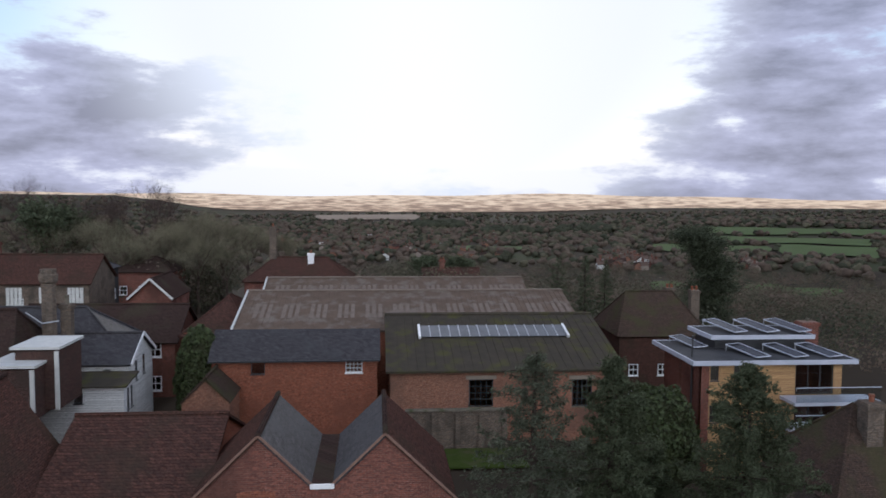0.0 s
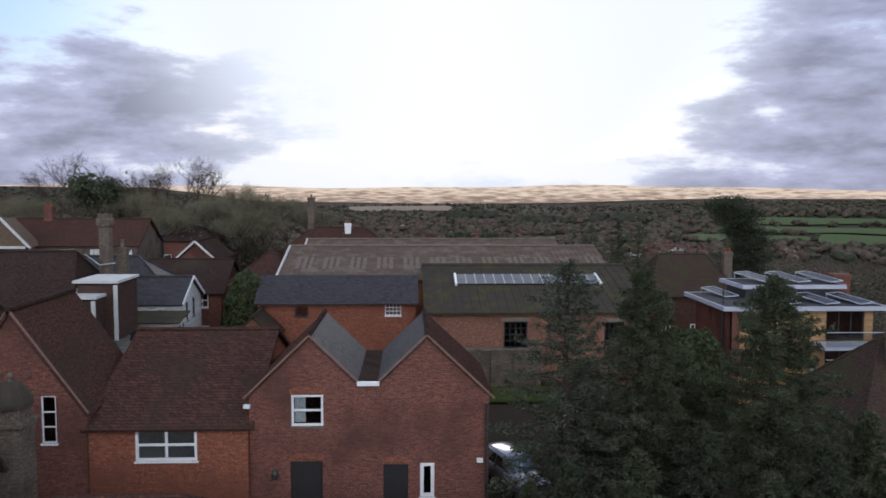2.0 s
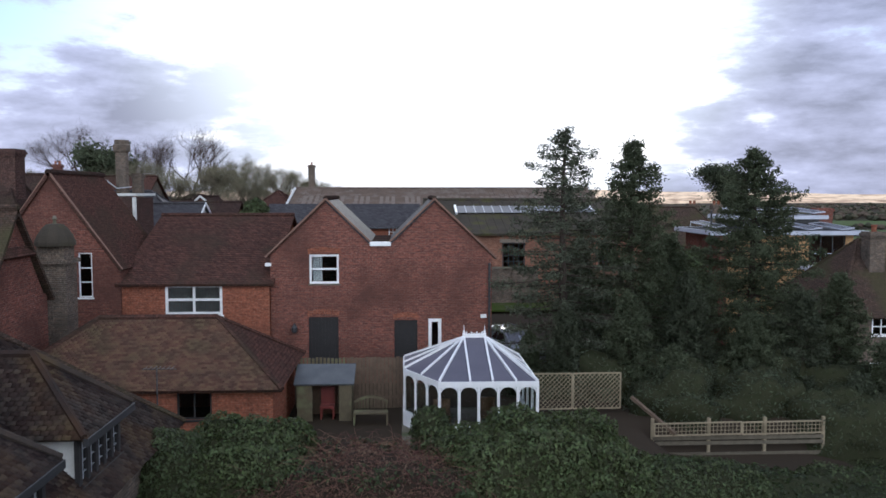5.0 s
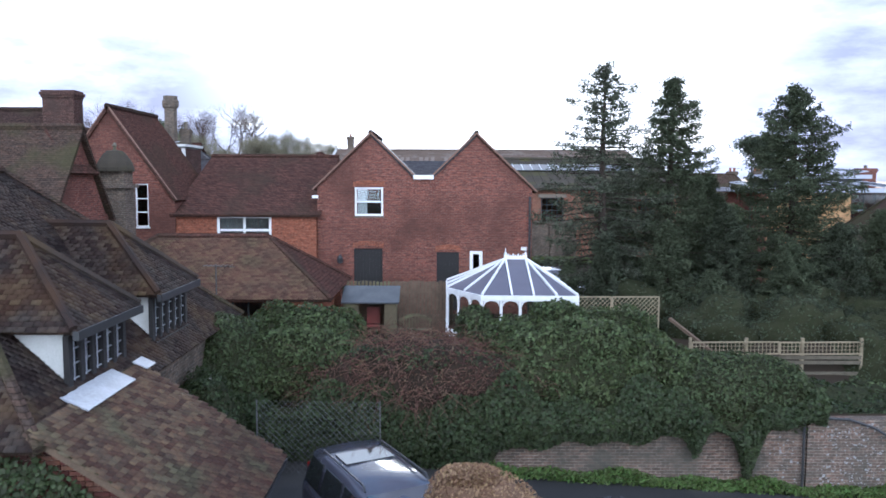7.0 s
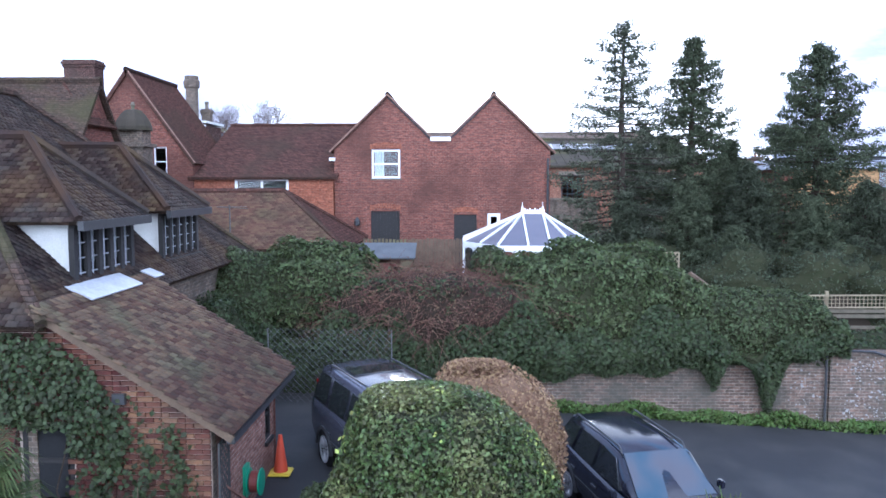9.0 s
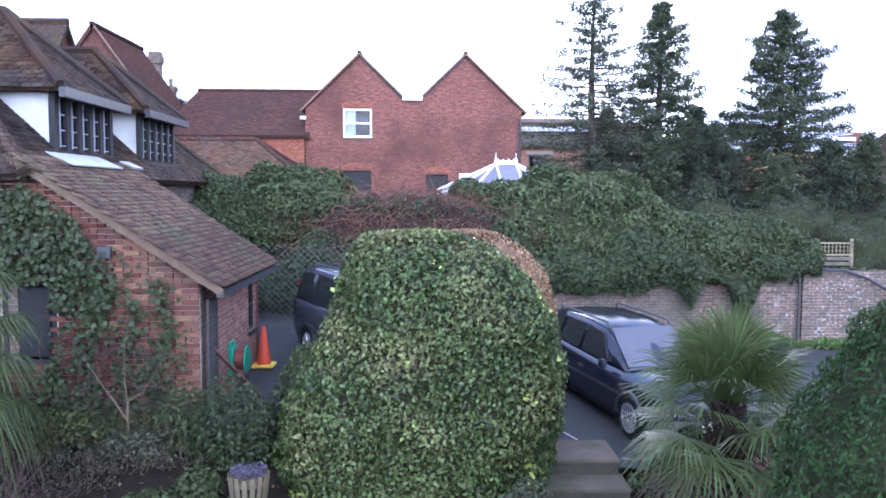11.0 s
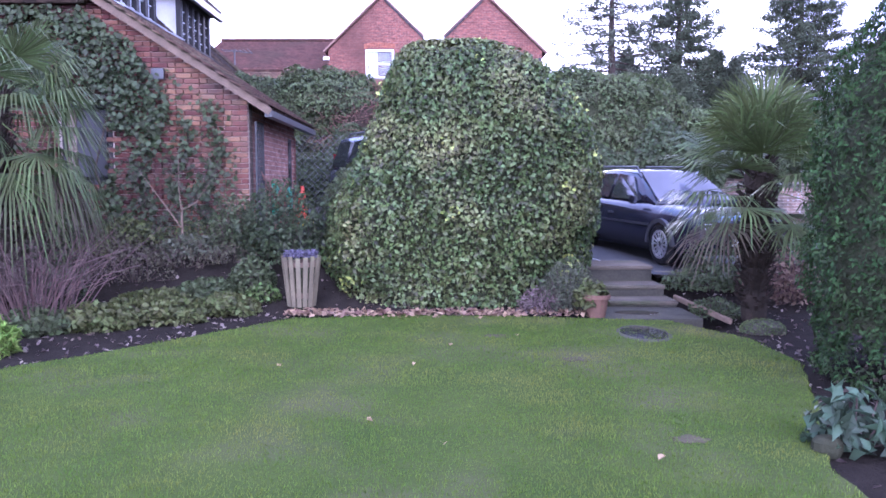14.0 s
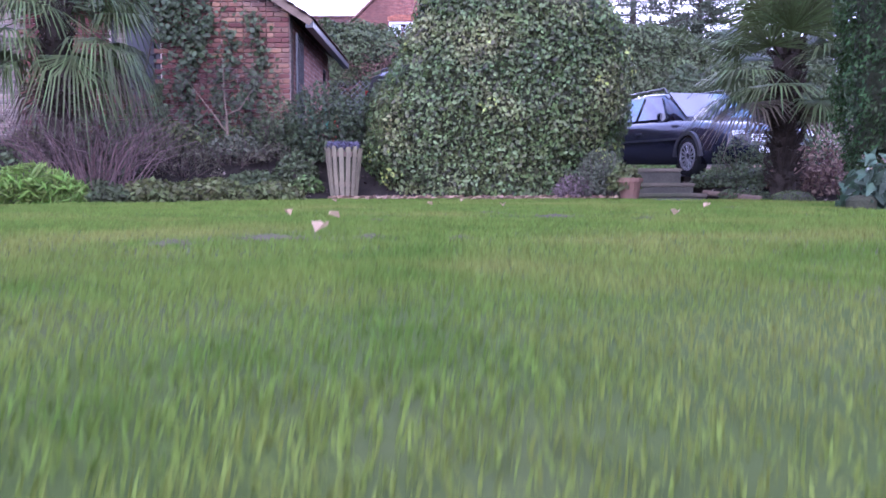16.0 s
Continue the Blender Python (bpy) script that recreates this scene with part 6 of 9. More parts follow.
# ---- clipped garden hedge ----
def topiary(name, rows, cy, ry, n, size, mat, label, seed, y_lean=0.0, power=2.6, body_mat=None, flecks=None):
    """A clipped block: rows of (z, x from, x to, depth factor)."""
    zs = np.array([r[0] for r in rows])
    xa, xb, df = (np.array([r[k] for r in rows]) for k in (1, 2, 3))

    def surf(th, z):
        a, b, d = np.interp(z, zs, xa), np.interp(z, zs, xb), np.interp(z, zs, df)
        c, s = np.cos(th), np.sin(th)
        k = (np.abs(c) ** power + np.abs(s) ** power) ** (-1 / power)
        p = np.stack([(a + b) / 2 + (b - a) / 2 * c * k, cy + y_lean * z + ry * d * s * k, z], 1)
        bump = 1 + 0.035 * noise3(p, 2.2, seed) + 0.025 * noise3(p, 5.0, seed)
        ctr = np.stack([(a + b) / 2, cy + y_lean * z, z], 1)
        return ctr + (p - ctr) * bump[:, None]
    th = RNG.uniform(0, 2 * np.pi, n)
    z = RNG.uniform(zs[0], zs[-1], n)
    p = surf(th, z)
    e = 0.02
    dt, dz = surf(th + e, z) - surf(th - e, z), surf(th, np.minimum(z + e, zs[-1])) - surf(th, z - e)
    nr = np.cross(dt, dz)
    nr /= np.linalg.norm(nr, axis=1, keepdims=True) + 1e-9
    # the flat top
    m = n // 4
    r = np.sqrt(RNG.uniform(0, 1, m))
    th2 = RNG.uniform(0, 2 * np.pi, m)
    q = surf(th2, np.full(m, zs[-1]))
    ctr = np.array([(xa[-1] + xb[-1]) / 2, cy + y_lean * zs[-1], zs[-1]])
    q = ctr + (q - ctr) * r[:, None] + np.array([0, 0, 1]) * (0.06 * (1 - r ** 2))[:, None]
    p, nr = np.concatenate([p, q]), np.concatenate([nr, np.tile([0, 0, 1.0], (m, 1))])
    p = p - nr * RNG.uniform(-0.07, 0.13, (len(p), 1))
    t = thing(name, (xa[0] + xb[0]) / 2, cy, 0.0, label, "hedge")
    part("foliage", leaf_mesh("foliage", p, nr, size, 0.55, 0.62), mat, t, kind="stuff")
    if flecks is not None:       # a scatter of bleached yellow leaves in loose patches
        sel = (noise3(p, 2.6, 5.0) + 0.5 * noise3(p, 7.0, 2.0) > 0.62) & (RNG.uniform(0, 1, len(p)) < 0.10) & (p[:, 1] < cy)
        part("yellow_leaf", leaf_mesh("yellow_leaf", p[sel] + nr[sel] * 0.04, nr[sel], size * 1.1, 0.4, 0.65), flecks, t, "bleached yellow leaves", kind="stuff")
    # closed shell under the leaves; its default colour paints in the inner shade
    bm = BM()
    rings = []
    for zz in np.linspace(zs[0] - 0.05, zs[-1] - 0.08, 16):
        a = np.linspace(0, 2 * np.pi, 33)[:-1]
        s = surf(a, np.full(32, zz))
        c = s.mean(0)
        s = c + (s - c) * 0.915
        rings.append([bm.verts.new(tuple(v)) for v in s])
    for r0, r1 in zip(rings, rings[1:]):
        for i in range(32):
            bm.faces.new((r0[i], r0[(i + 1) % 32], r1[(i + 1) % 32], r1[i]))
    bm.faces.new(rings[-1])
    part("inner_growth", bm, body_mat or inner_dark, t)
    return t


topiary("clipped_hedge", [(0.02, 1.10, 4.20, 1.0), (0.5, 0.88, 4.42, 1.02), (1.2, 1.0, 4.53, 1.02), (1.8, 1.32, 4.54, 1.0), (2.4, 1.64, 4.38, 0.96), (2.8, 1.77, 4.10, 0.88), (3.05, 1.83, 3.84, 0.78), (3.24, 1.90, 3.58, 0.64), (3.34, 2.0, 3.3, 0.45)],
        8.95, 1.22, 58000, 0.062, hedge_leaf, "tall clipped evergreen hedge with glossy yellow-flecked leaves", 1.0, flecks=leaf_material("yellow_leaf", (0.36, 0.38, 0.09), (0.28, 0.33, 0.08), 0.5))
mound("evergreen_bush", (1.12, 9.75, 0.9), (0.4, 0.4, 1.0), 3200, 0.06, bank_leaf, "greyish loose bush behind the clipped hedge", "bush", seed=22.0, lo=-0.6, bumps=0.2)
topiary("brown_beech_hedge", [(0.2, 2.6, 4.5, 1.0), (1.5, 2.6, 4.70, 1.0), (2.2, 2.65, 4.78, 0.95), (2.7, 2.75, 4.62, 0.85), (3.02, 2.85, 4.32, 0.7), (3.26, 3.0, 3.9, 0.45)],
        10.9, 0.75, 24000, 0.05, beech_leaf, "clipped beech hedge holding dry brown leaves", 3.0, body_mat=material("beech_twig", (0.20, 0.125, 0.08), (0.14, 0.09, 0.06), 0.95, scale=6, fine=30))

# ---- conifers ----
def conifer(name, x, y, z0, z1, r, n_branch, per, sparse, seed, label, mat, top_bare=0.0, base_bare=0.0):
    t = thing(name, x, y, z0, label, "tree", "tall conifers behind the conservatory")
    rnd = random.Random(seed)
    H = z1 - z0
    bm = BM()
    tube(bm, [(x + 0.05 * math.sin(i + seed), y + 0.05 * math.cos(i * 1.3), z0 + H * i / 6) for i in range(7)], [0.26 * (1 - i / 6.3) + 0.015 for i in range(7)], 8)
    part("trunk", bm, bark, t)
    bm, P, D = BM(), [], []
    for i in range(n_branch):
        f = (i + rnd.random()) / n_branch
        f = 0.06 + 0.93 * f
        z = z0 + H * f
        prof = min(1.0, (1 - f) * H / 7.0) ** 0.64 * (0.86 + 0.14 * math.sin(f * 29 + seed)) + 0.03
        L = r * prof * rnd.uniform(0.62, 1.12)
        a = i * 2.399 + rnd.uniform(-0.4, 0.4)
        rise = 0.25 - 0.55 * (1 - f) + rnd.uniform(-0.1, 0.1)
        pts = []
        for s in np.linspace(0, 1, 5):
            pts.append((x + L * s * math.cos(a), y + L * s * math.sin(a), z + L * s * rise * 0.6 - 0.18 * L * s * s + 0.22 * L * s ** 3))
        tube(bm, pts, [0.035 * (1 - 0.2 * k) * (0.4 + prof) for k in range(5)], 4, False)
        m = max(4, int(per * (0.25 + prof)))
        for j in range(m):
            s = rnd.uniform(0.12 if f < 0.9 else 0.0, 1.02) ** 0.8
            k = min(3, int(s * 4))
            w = s * 4 - k
            p = np.array(pts[k]) * (1 - w) + np.array(pts[min(k + 1, 4)]) * w
            side = rnd.choice((-1, 1)) * rnd.uniform(0.0, 0.42) * L * (1.05 - s) * 0.75
            p = p + np.array([-math.sin(a) * side, math.cos(a) * side, rnd.uniform(-0.12, 0.05)])
            P.append(p)
            D.append((math.cos(a) * 0.25, math.sin(a) * 0.25, 0.8))
    part("limb_work", bm, bark, t, kind="stuff")
    P, D = np.array(P), np.array(D)
    # each spray is a few narrow leaflets round its point
    P3 = np.repeat(P, sparse, 0) + RNG.normal(0, 0.085, (len(P) * sparse, 3))
    part("foliage", leaf_mesh("foliage", P3, np.repeat(D, sparse, 0), 0.165, 0.75, 0.30, 0.2), mat, t, kind="stuff")
    return t


conifer("conifer_tree", 10.1, 33.1, 1.8, 12.95, 3.7, 116, 46, 4, 1, "tall open-branched conifer with thin grey-green foliage", needle_tip)
conifer("conifer_tree", 13.4, 34.3, 1.6, 12.5, 3.1, 140, 58, 5, 2, "tall dense dark green conifer with a narrow crown", needle)
conifer("conifer_tree", 18.9, 34.3, 0.6, 12.15, 4.1, 160, 74, 5, 3, "broad dark blue-green conifer with a rounded top", needle)
conifer("conifer_tree", 16.0, 37.0, 1.0, 8.2, 3.2, 110, 50, 6, 4, "dark conifer standing behind the others", needle)
conifer("conifer_tree", 22.5, 33.5, 0.0, 6.6, 2.9, 100, 50, 6, 5, "low dark conifer beside the brown brick house", needle)
conifer("conifer_tree", 11.6, 36.8, 1.5, 8.0, 2.9, 100, 44, 6, 6, "dark bushy conifer behind the open one", needle)
for i, (x, y, z1, r) in enumerate([(9.9, 31.2, 5.6, 2.2), (12.2, 30.4, 6.2, 2.6), (14.9, 31.4, 6.9, 2.8), (17.0, 30.0, 5.4, 2.7), (19.6, 31.2, 6.2, 2.9), (22.4, 29.6, 4.4, 2.6), (25.0, 31.0, 4.2, 2.6), (13.4, 28.6, 4.4, 2.1), (20.2, 27.9, 3.4, 2.3), (8.5, 32.2, 4.3, 1.5)]):
    conifer("conifer_tree", x, y, ground_z(x, y) - 0.2, z1, r, 84, 46, 6, 40 + i, "low dark conifer with drooping boughs under the tall ones", needle if i % 2 else dark_needle)
mound("conifer_skirt", (14.6, 31.2, 1.6), (6.6, 2.2, 2.0), 16000, 0.15, dark_needle, "dark undergrowth beneath the conifers", "shrub", seed=8.0, bumps=0.4, freq=1.2, depth=0.7, aspect=0.35)
mound("conifer_skirt", (22.4, 29.9, 0.0), (4.6, 2.2, 1.9), 9000, 0.15, dark_needle, "dark shrubs beside the brown brick house", "shrub", seed=9.0, bumps=0.4, freq=1.2, depth=0.7, aspect=0.35)
for i, (x, y, z, rx, ry, rz, m) in enumerate([(11.5, 21.8, 1.9, 1.6, 1.2, 0.9, bank_leaf), (14.2, 22.6, 1.4, 1.9, 1.4, 0.9, ivy_leaf), (17.2, 23.4, 1.0, 2.0, 1.5, 1.0, bank_leaf), (20.5, 24.5, 0.4, 2.2, 1.6, 1.2, ivy_leaf), (15.8, 20.2, 1.2, 1.9, 1.3, 0.9, ivy_leaf), (19.5, 20.8, 0.6, 2.2, 1.5, 1.1, bank_leaf), (12.9, 19.6, 1.8, 1.3, 1.0, 0.7, ivy_leaf)]):
    mound("bank_shrub", (x, y, z - 0.5), (rx, ry, rz), 2600, 0.13, m, "dark evergreen shrub on the bank below the deck", "shrub", seed=30.0 + i, lo=-0.5, bumps=0.22)

for i, (x, y, rx, ry, rz) in enumerate([(13.6, 20.8, 1.9, 1.3, 1.15), (16.6, 21.4, 2.1, 1.5, 1.2), (19.8, 22.4, 2.2, 1.5, 1.3), (22.8, 22.6, 2.2, 1.6, 1.4), (13.2, 24.2, 1.9, 1.5, 1.1), (16.2, 25.4, 2.0, 1.5, 1.2), (19.4, 25.9, 2.1, 1.6, 1.3), (23.6, 26.4, 2.3, 1.6, 1.5), (17.8, 19.6, 2.0, 1.2, 1.0), (21.6, 19.8, 2.2, 1.3, 1.2), (25.6, 21.4, 2.4, 1.8, 1.5)]):
    if y > 23.5 and x < 19:        # kept low below the deck rail
        rz *= 0.5
    mound("bank_shrub", (x, y, ground_z(x, y) - (0.1 if y < 23.5 or x > 19 else 0.35)), (rx, ry, rz * (0.40 if y < 23.5 else 0.30)), 4200, 0.12, ivy_leaf if i % 3 else bank_leaf, "dark evergreen shrub on the bank below the deck", "shrub", seed=50.0 + i, lo=-0.5, bumps=0.25)

for i, (x, y, rx, ry) in enumerate([(14.8, 19.6, 2.6, 1.7), (18.6, 19.8, 2.6, 1.8), (16.6, 22.2, 2.8, 1.6), (21.4, 22.0, 2.8, 1.8)]):
    mound("ivy_bank", (x, y, ground_z(x, y)), (rx, ry, 0.32), 5200, 0.10, ivy_leaf, "dark ivy covering the ground above the wall", "ivy", seed=80.0 + i, lo=-0.2, bumps=0.25)

for i, (x, y, rx, ry, rz) in enumerate([(13.6, 28.2, 1.9, 1.2, 1.5), (16.4, 28.3, 2.0, 1.2, 1.7), (19.2, 27.4, 2.0, 1.3, 1.6), (21.8, 26.6, 1.9, 1.4, 1.5)]):
    mound("conifer_skirt", (x, y, ground_z(x, y) - 0.1), (rx, ry, rz), 4200, 0.14, dark_needle, "dark undergrowth behind the deck rail", "shrub", seed=90.0 + i, bumps=0.4, freq=1.3, depth=0.5, aspect=0.35)

# ---- bare winter trees on the skyline ----
def bare_tree(x, y, z0, h, spread, seed, label, evergreen=False, mat=None, per=26):
    t = thing("bare_tree" if not evergreen else "evergreen_tree", x, y, z0, label, "tree")
    rnd = random.Random(seed)
    bm = BM()
    tips, aims = [], []

    def grow(p, d, l, r, lvl):
        q = p + d * l
        tube(bm, [tuple(p), tuple((p + q) / 2 + Vector((rnd.uniform(-1, 1), rnd.uniform(-1, 1), 0)) * l * 0.07), tuple(q)], [r, r * 0.8, r * 0.6], 5 if lvl < 2 else 3, False)
        if lvl >= 2:
            for s in (0.35, 0.7, 1.0):
                tips.append(tuple(p + (q - p) * s))
                aims.append(tuple(d))
        if lvl >= 5:
            return
        for _ in range(4 if lvl == 1 else 3 if lvl < 4 else 2):
            v = Vector((rnd.uniform(-1, 1) * spread, rnd.uniform(-1, 1) * spread, rnd.uniform(-0.05, 0.75)))
            grow(q, (d * 0.6 + v * 0.85).normalized(), l * rnd.uniform(0.66, 0.85), r * 0.58, lvl + 1)
    trunk = BM()
    tube(trunk, [(x, y, z0 - 0.3), (x, y, z0 + h * 0.10), (x + 0.1, y, z0 + h * 0.2)], [h * 0.022, h * 0.018, h * 0.016], 8)
    part("trunk", trunk, bark, t)
    grow(Vector((x + 0.1, y, z0 + h * 0.2)), Vector((0, 0, 1)), h * 0.2, h * 0.013, 1)
    part("limb_work", bm, twig, t, kind="stuff")
    P, A = np.repeat(np.array(tips), per, 0), np.repeat(np.array(aims), per, 0)
    if evergreen:
        P = P[::3] + RNG.normal(0, h * 0.035, P[::3].shape)
        part("crown", leaf_mesh("crown", P, np.tile([0, 0, 1.0], (len(P), 1)), h * 0.035, 0.9, 0.4), needle, t, kind="stuff")
    else:
        P = P + RNG.normal(0, h * 0.012, P.shape)
        part("crown", twig_mesh("crown", P, A + RNG.normal(0, 0.75, P.shape), h * 0.07, 0.011), mat or twig, t, "fine bare twigs", kind="stuff")
    return t


copse_twig = material("copse_twig", (0.20, 0.178, 0.12), (0.15, 0.138, 0.09), 0.95, scale=0.2, fine=2, bump=0, island=0.3)
bare_tree(-45.5, 123, 0.5, 24.0, 1.1, 20, "tall bare winter tree with a fine open crown", per=12)
bare_tree(-34.2, 124, 0.5, 21.8, 0.8, 23, "tall bare winter tree with a rounded open crown", per=7)
bare_tree(-29.9, 126, 0.5, 23.0, 0.8, 27, "tall bare winter tree with a rounded open crown", per=7)
for i, (x, y, h) in enumerate([(-27, 122, 15.0), (-22.5, 128, 16.6), (-18.5, 124, 15.4), (-33, 118, 16.2), (-38.5, 120, 15.5), (-25, 116, 15.0), (-15.5, 128, 14.2), (-20.5, 117, 13.6), (-29, 115, 14.2), (-11.5, 130, 13.0), (-17, 119, 12.6), (-53, 124, 14.5), (-58, 128, 14.8), (-63, 124, 14.2), (-49, 130, 15.0), (-41, 126, 15.8)]):
    bare_tree(x, y, 0.5, h * 1.13, 1.0, 120 + i, "bare copse tree with a dense greenish-brown twiggy crown", mat=copse_twig, per=16)
for i, (x, y, z, h) in enumerate([(-42.0, 119, 0.5, 19.5), (14, 150, -3, 13), (20, 152, -3, 12)]):
    bare_tree(x, y, z, h, 0.75, 50 + i, "dark evergreen tree standing over the roofs", True)
# flat-topped pine
pine = thing("pine_tree", 50.5, 113.0, -6.0, "tall pine with a flat dark layered crown", "tree")
bm = BM()
tube(bm, [(50.5, 113.0, -6.5), (50.2, 113.0, 2.0), (50.7, 113.1, 8.0), (50.4, 113.0, 13.2)], [0.42, 0.34, 0.24, 0.10], 9)
part("trunk", bm, bark, pine)
P = []
rnd = random.Random(71)
for z, off, w, k in ((13.5, -1.2, 3.0, 7), (12.4, 0.4, 3.6, 8), (11.0, 0.2, 3.0, 6), (9.4, 1.4, 3.4, 7), (7.8, 2.0, 3.8, 8), (6.0, 1.6, 3.9, 8), (4.0, 1.8, 4.2, 8), (2.0, 1.2, 4.2, 7), (0.0, 1.4, 3.8, 6)):
    for i in range(k):
        c = np.array([50.4 + off + rnd.uniform(-0.6, 0.6) * w, 113.0 + rnd.uniform(-1.5, 1.5), z + rnd.uniform(-0.5, 0.3)])
        bm = BM()
        tube(bm, [(50.45, 113.0, z - 1.2), tuple((c + np.array([50.45, 113.0, z - 0.9])) / 2), tuple(c)], [0.13, 0.09, 0.04], 5, False)
        part("limb", bm, bark, pine)
        P.append(c + RNG.normal(0, 1, (620, 3)) * np.array([1.0, 1.0, 0.42]))
P = np.concatenate(P)
part("crown", leaf_mesh("crown", P, np.tile([0, 0, 1.0], (len(P), 1)), 0.36, 0.8, 0.35), dark_needle, pine, kind="stuff")

for x, y, z0, z1, r in ((26.6, 100, -3, 11.2, 2.7), (30.3, 101, -3, 11.4, 1.7), (32.9, 101, -3, 10.8, 1.6)):
    conifer("conifer_tree", x, y, z0, z1, r, 90, 40, 3, int(x), "narrow conifer beyond the barn", needle)

# twiggy thickets and shrubs round the houses
def crown_cores(name, P, S, rs):
    """Uneven low-poly crowns, one for each far tree."""
    b = BM()
    bmesh.ops.create_icosphere(b, subdivisions=2, radius=1.0)
    v = np.array([x.co[:] for x in b.verts])
    f = np.array([[w.index for w in x.verts] for x in b.faces])
    b.free()
    n, k = len(P), len(v)
    r = 0.72 * (1 + 0.26 * rs.normal(0, 1, (n, k, 1)).clip(-1.6, 1.6))
    V = P[:, None] + v[None] * r * S[:, None, None] * np.array([1.3, 1.3, 0.95])
    F = f[None] + (np.arange(n) * k)[:, None, None]
    return from_arrays(name, V.reshape(-1, 3), F.reshape(-1, 3))


def thicket(name, n, sizes, region, mats, label, per=46, seed=1, hi=0.0, leaf=0.3, core=False):
    """Far trees and copses: many small crowns of loose leaves or twigs, one object."""
    rs = np.random.default_rng(seed)
    t = thing(name, 0, 0, 0, label, "woods", "", "stuff")
    P, S, M = [], [], []
    k = 0
    while k < n:
        x, y = region(rs)
        if in_field(x, y):
            continue
        r = rs.uniform(*sizes) * (1 + math.hypot(x, y) / 2200)
        P.append((x, y, ground_z(x, y) + r * 0.75 + rs.uniform(0, hi)))
        S.append(r)
        M.append(rs.integers(0, len(mats)))
        k += 1
    P, S, M = np.array(P), np.array(S), np.array(M)
    for mi, mat in enumerate(mats):
        sel = M == mi
        p, s = np.repeat(P[sel], per, 0), np.repeat(S[sel], per)
        d = rs.normal(0, 1, (len(p), 3))
        d /= np.linalg.norm(d, axis=1, keepdims=True)
        d *= rs.uniform(0.35, 1.0, (len(p), 1)) ** 0.5
        q = p + d * s[:, None] * np.array([1.25, 1.25, 0.85])
        if core:
            part("crown_cores", crown_cores("crown_cores", P[sel], S[sel], rs), mat, t, kind="stuff")
        me = leaf_mesh("crowns", q, d + np.array([0, 0, 0.5]), s * leaf, 0.16, 0.75)
        part("crown_mass", me, mat, t, kind="stuff")


# wood colours raised by about a third: distance haze put into the base colour
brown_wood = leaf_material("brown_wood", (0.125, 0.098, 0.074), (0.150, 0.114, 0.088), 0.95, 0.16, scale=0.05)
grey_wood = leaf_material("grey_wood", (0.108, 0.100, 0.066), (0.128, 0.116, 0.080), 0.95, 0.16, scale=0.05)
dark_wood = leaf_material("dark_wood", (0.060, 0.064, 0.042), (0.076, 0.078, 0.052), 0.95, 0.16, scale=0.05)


def polar(a0, a1, r0, r1):
    return lambda rs: (lambda a, r: (r * math.sin(a), r * math.cos(a)))(radians(rs.uniform(a0, a1)), math.sqrt(rs.uniform(r0 * r0, r1 * r1)))


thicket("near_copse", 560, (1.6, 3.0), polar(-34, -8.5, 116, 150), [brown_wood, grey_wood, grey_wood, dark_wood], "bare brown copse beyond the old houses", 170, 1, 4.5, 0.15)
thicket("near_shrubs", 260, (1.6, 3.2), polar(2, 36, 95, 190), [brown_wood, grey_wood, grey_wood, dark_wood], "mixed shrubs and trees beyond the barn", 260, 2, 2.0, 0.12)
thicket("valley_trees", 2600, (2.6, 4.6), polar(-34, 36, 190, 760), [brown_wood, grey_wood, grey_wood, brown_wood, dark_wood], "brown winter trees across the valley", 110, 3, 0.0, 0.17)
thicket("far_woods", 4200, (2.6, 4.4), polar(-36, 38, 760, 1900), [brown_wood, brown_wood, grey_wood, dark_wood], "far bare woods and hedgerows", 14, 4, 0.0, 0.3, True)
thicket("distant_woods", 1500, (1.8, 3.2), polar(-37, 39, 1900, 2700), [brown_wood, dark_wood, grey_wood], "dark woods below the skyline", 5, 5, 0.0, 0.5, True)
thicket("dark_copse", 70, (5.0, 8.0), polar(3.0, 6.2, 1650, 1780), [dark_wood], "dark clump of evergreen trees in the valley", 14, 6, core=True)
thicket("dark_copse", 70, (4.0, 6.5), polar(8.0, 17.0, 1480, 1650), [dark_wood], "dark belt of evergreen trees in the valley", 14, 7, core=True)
mound("garden_bush", (-7.6, 59.3, 5.4), (1.75, 1.5, 4.2), 4500, 0.3, bank_leaf, "tall dark green bush beside the brick shed", "bush", seed=12.0)
mound("garden_bush", (-10.6, 51.0, 2.8), (1.2, 1.0, 1.0), 1200, 0.2, laurel_leaf, "small green bush by the white wing", "bush", seed=13.0)
mound("garden_bush", (22.5, 54.0, 2.5), (2.4, 3.0, 3.6), 5000, 0.3, bank_leaf, "dark shrubs between barn and modern house", "bush", seed=14.0)
mound("garden_bush", (32.0, 50.0, -0.5), (6.5, 2.0, 2.8), 7000, 0.3, needle, "dark hedge in front of the modern house", "bush", seed=15.0)

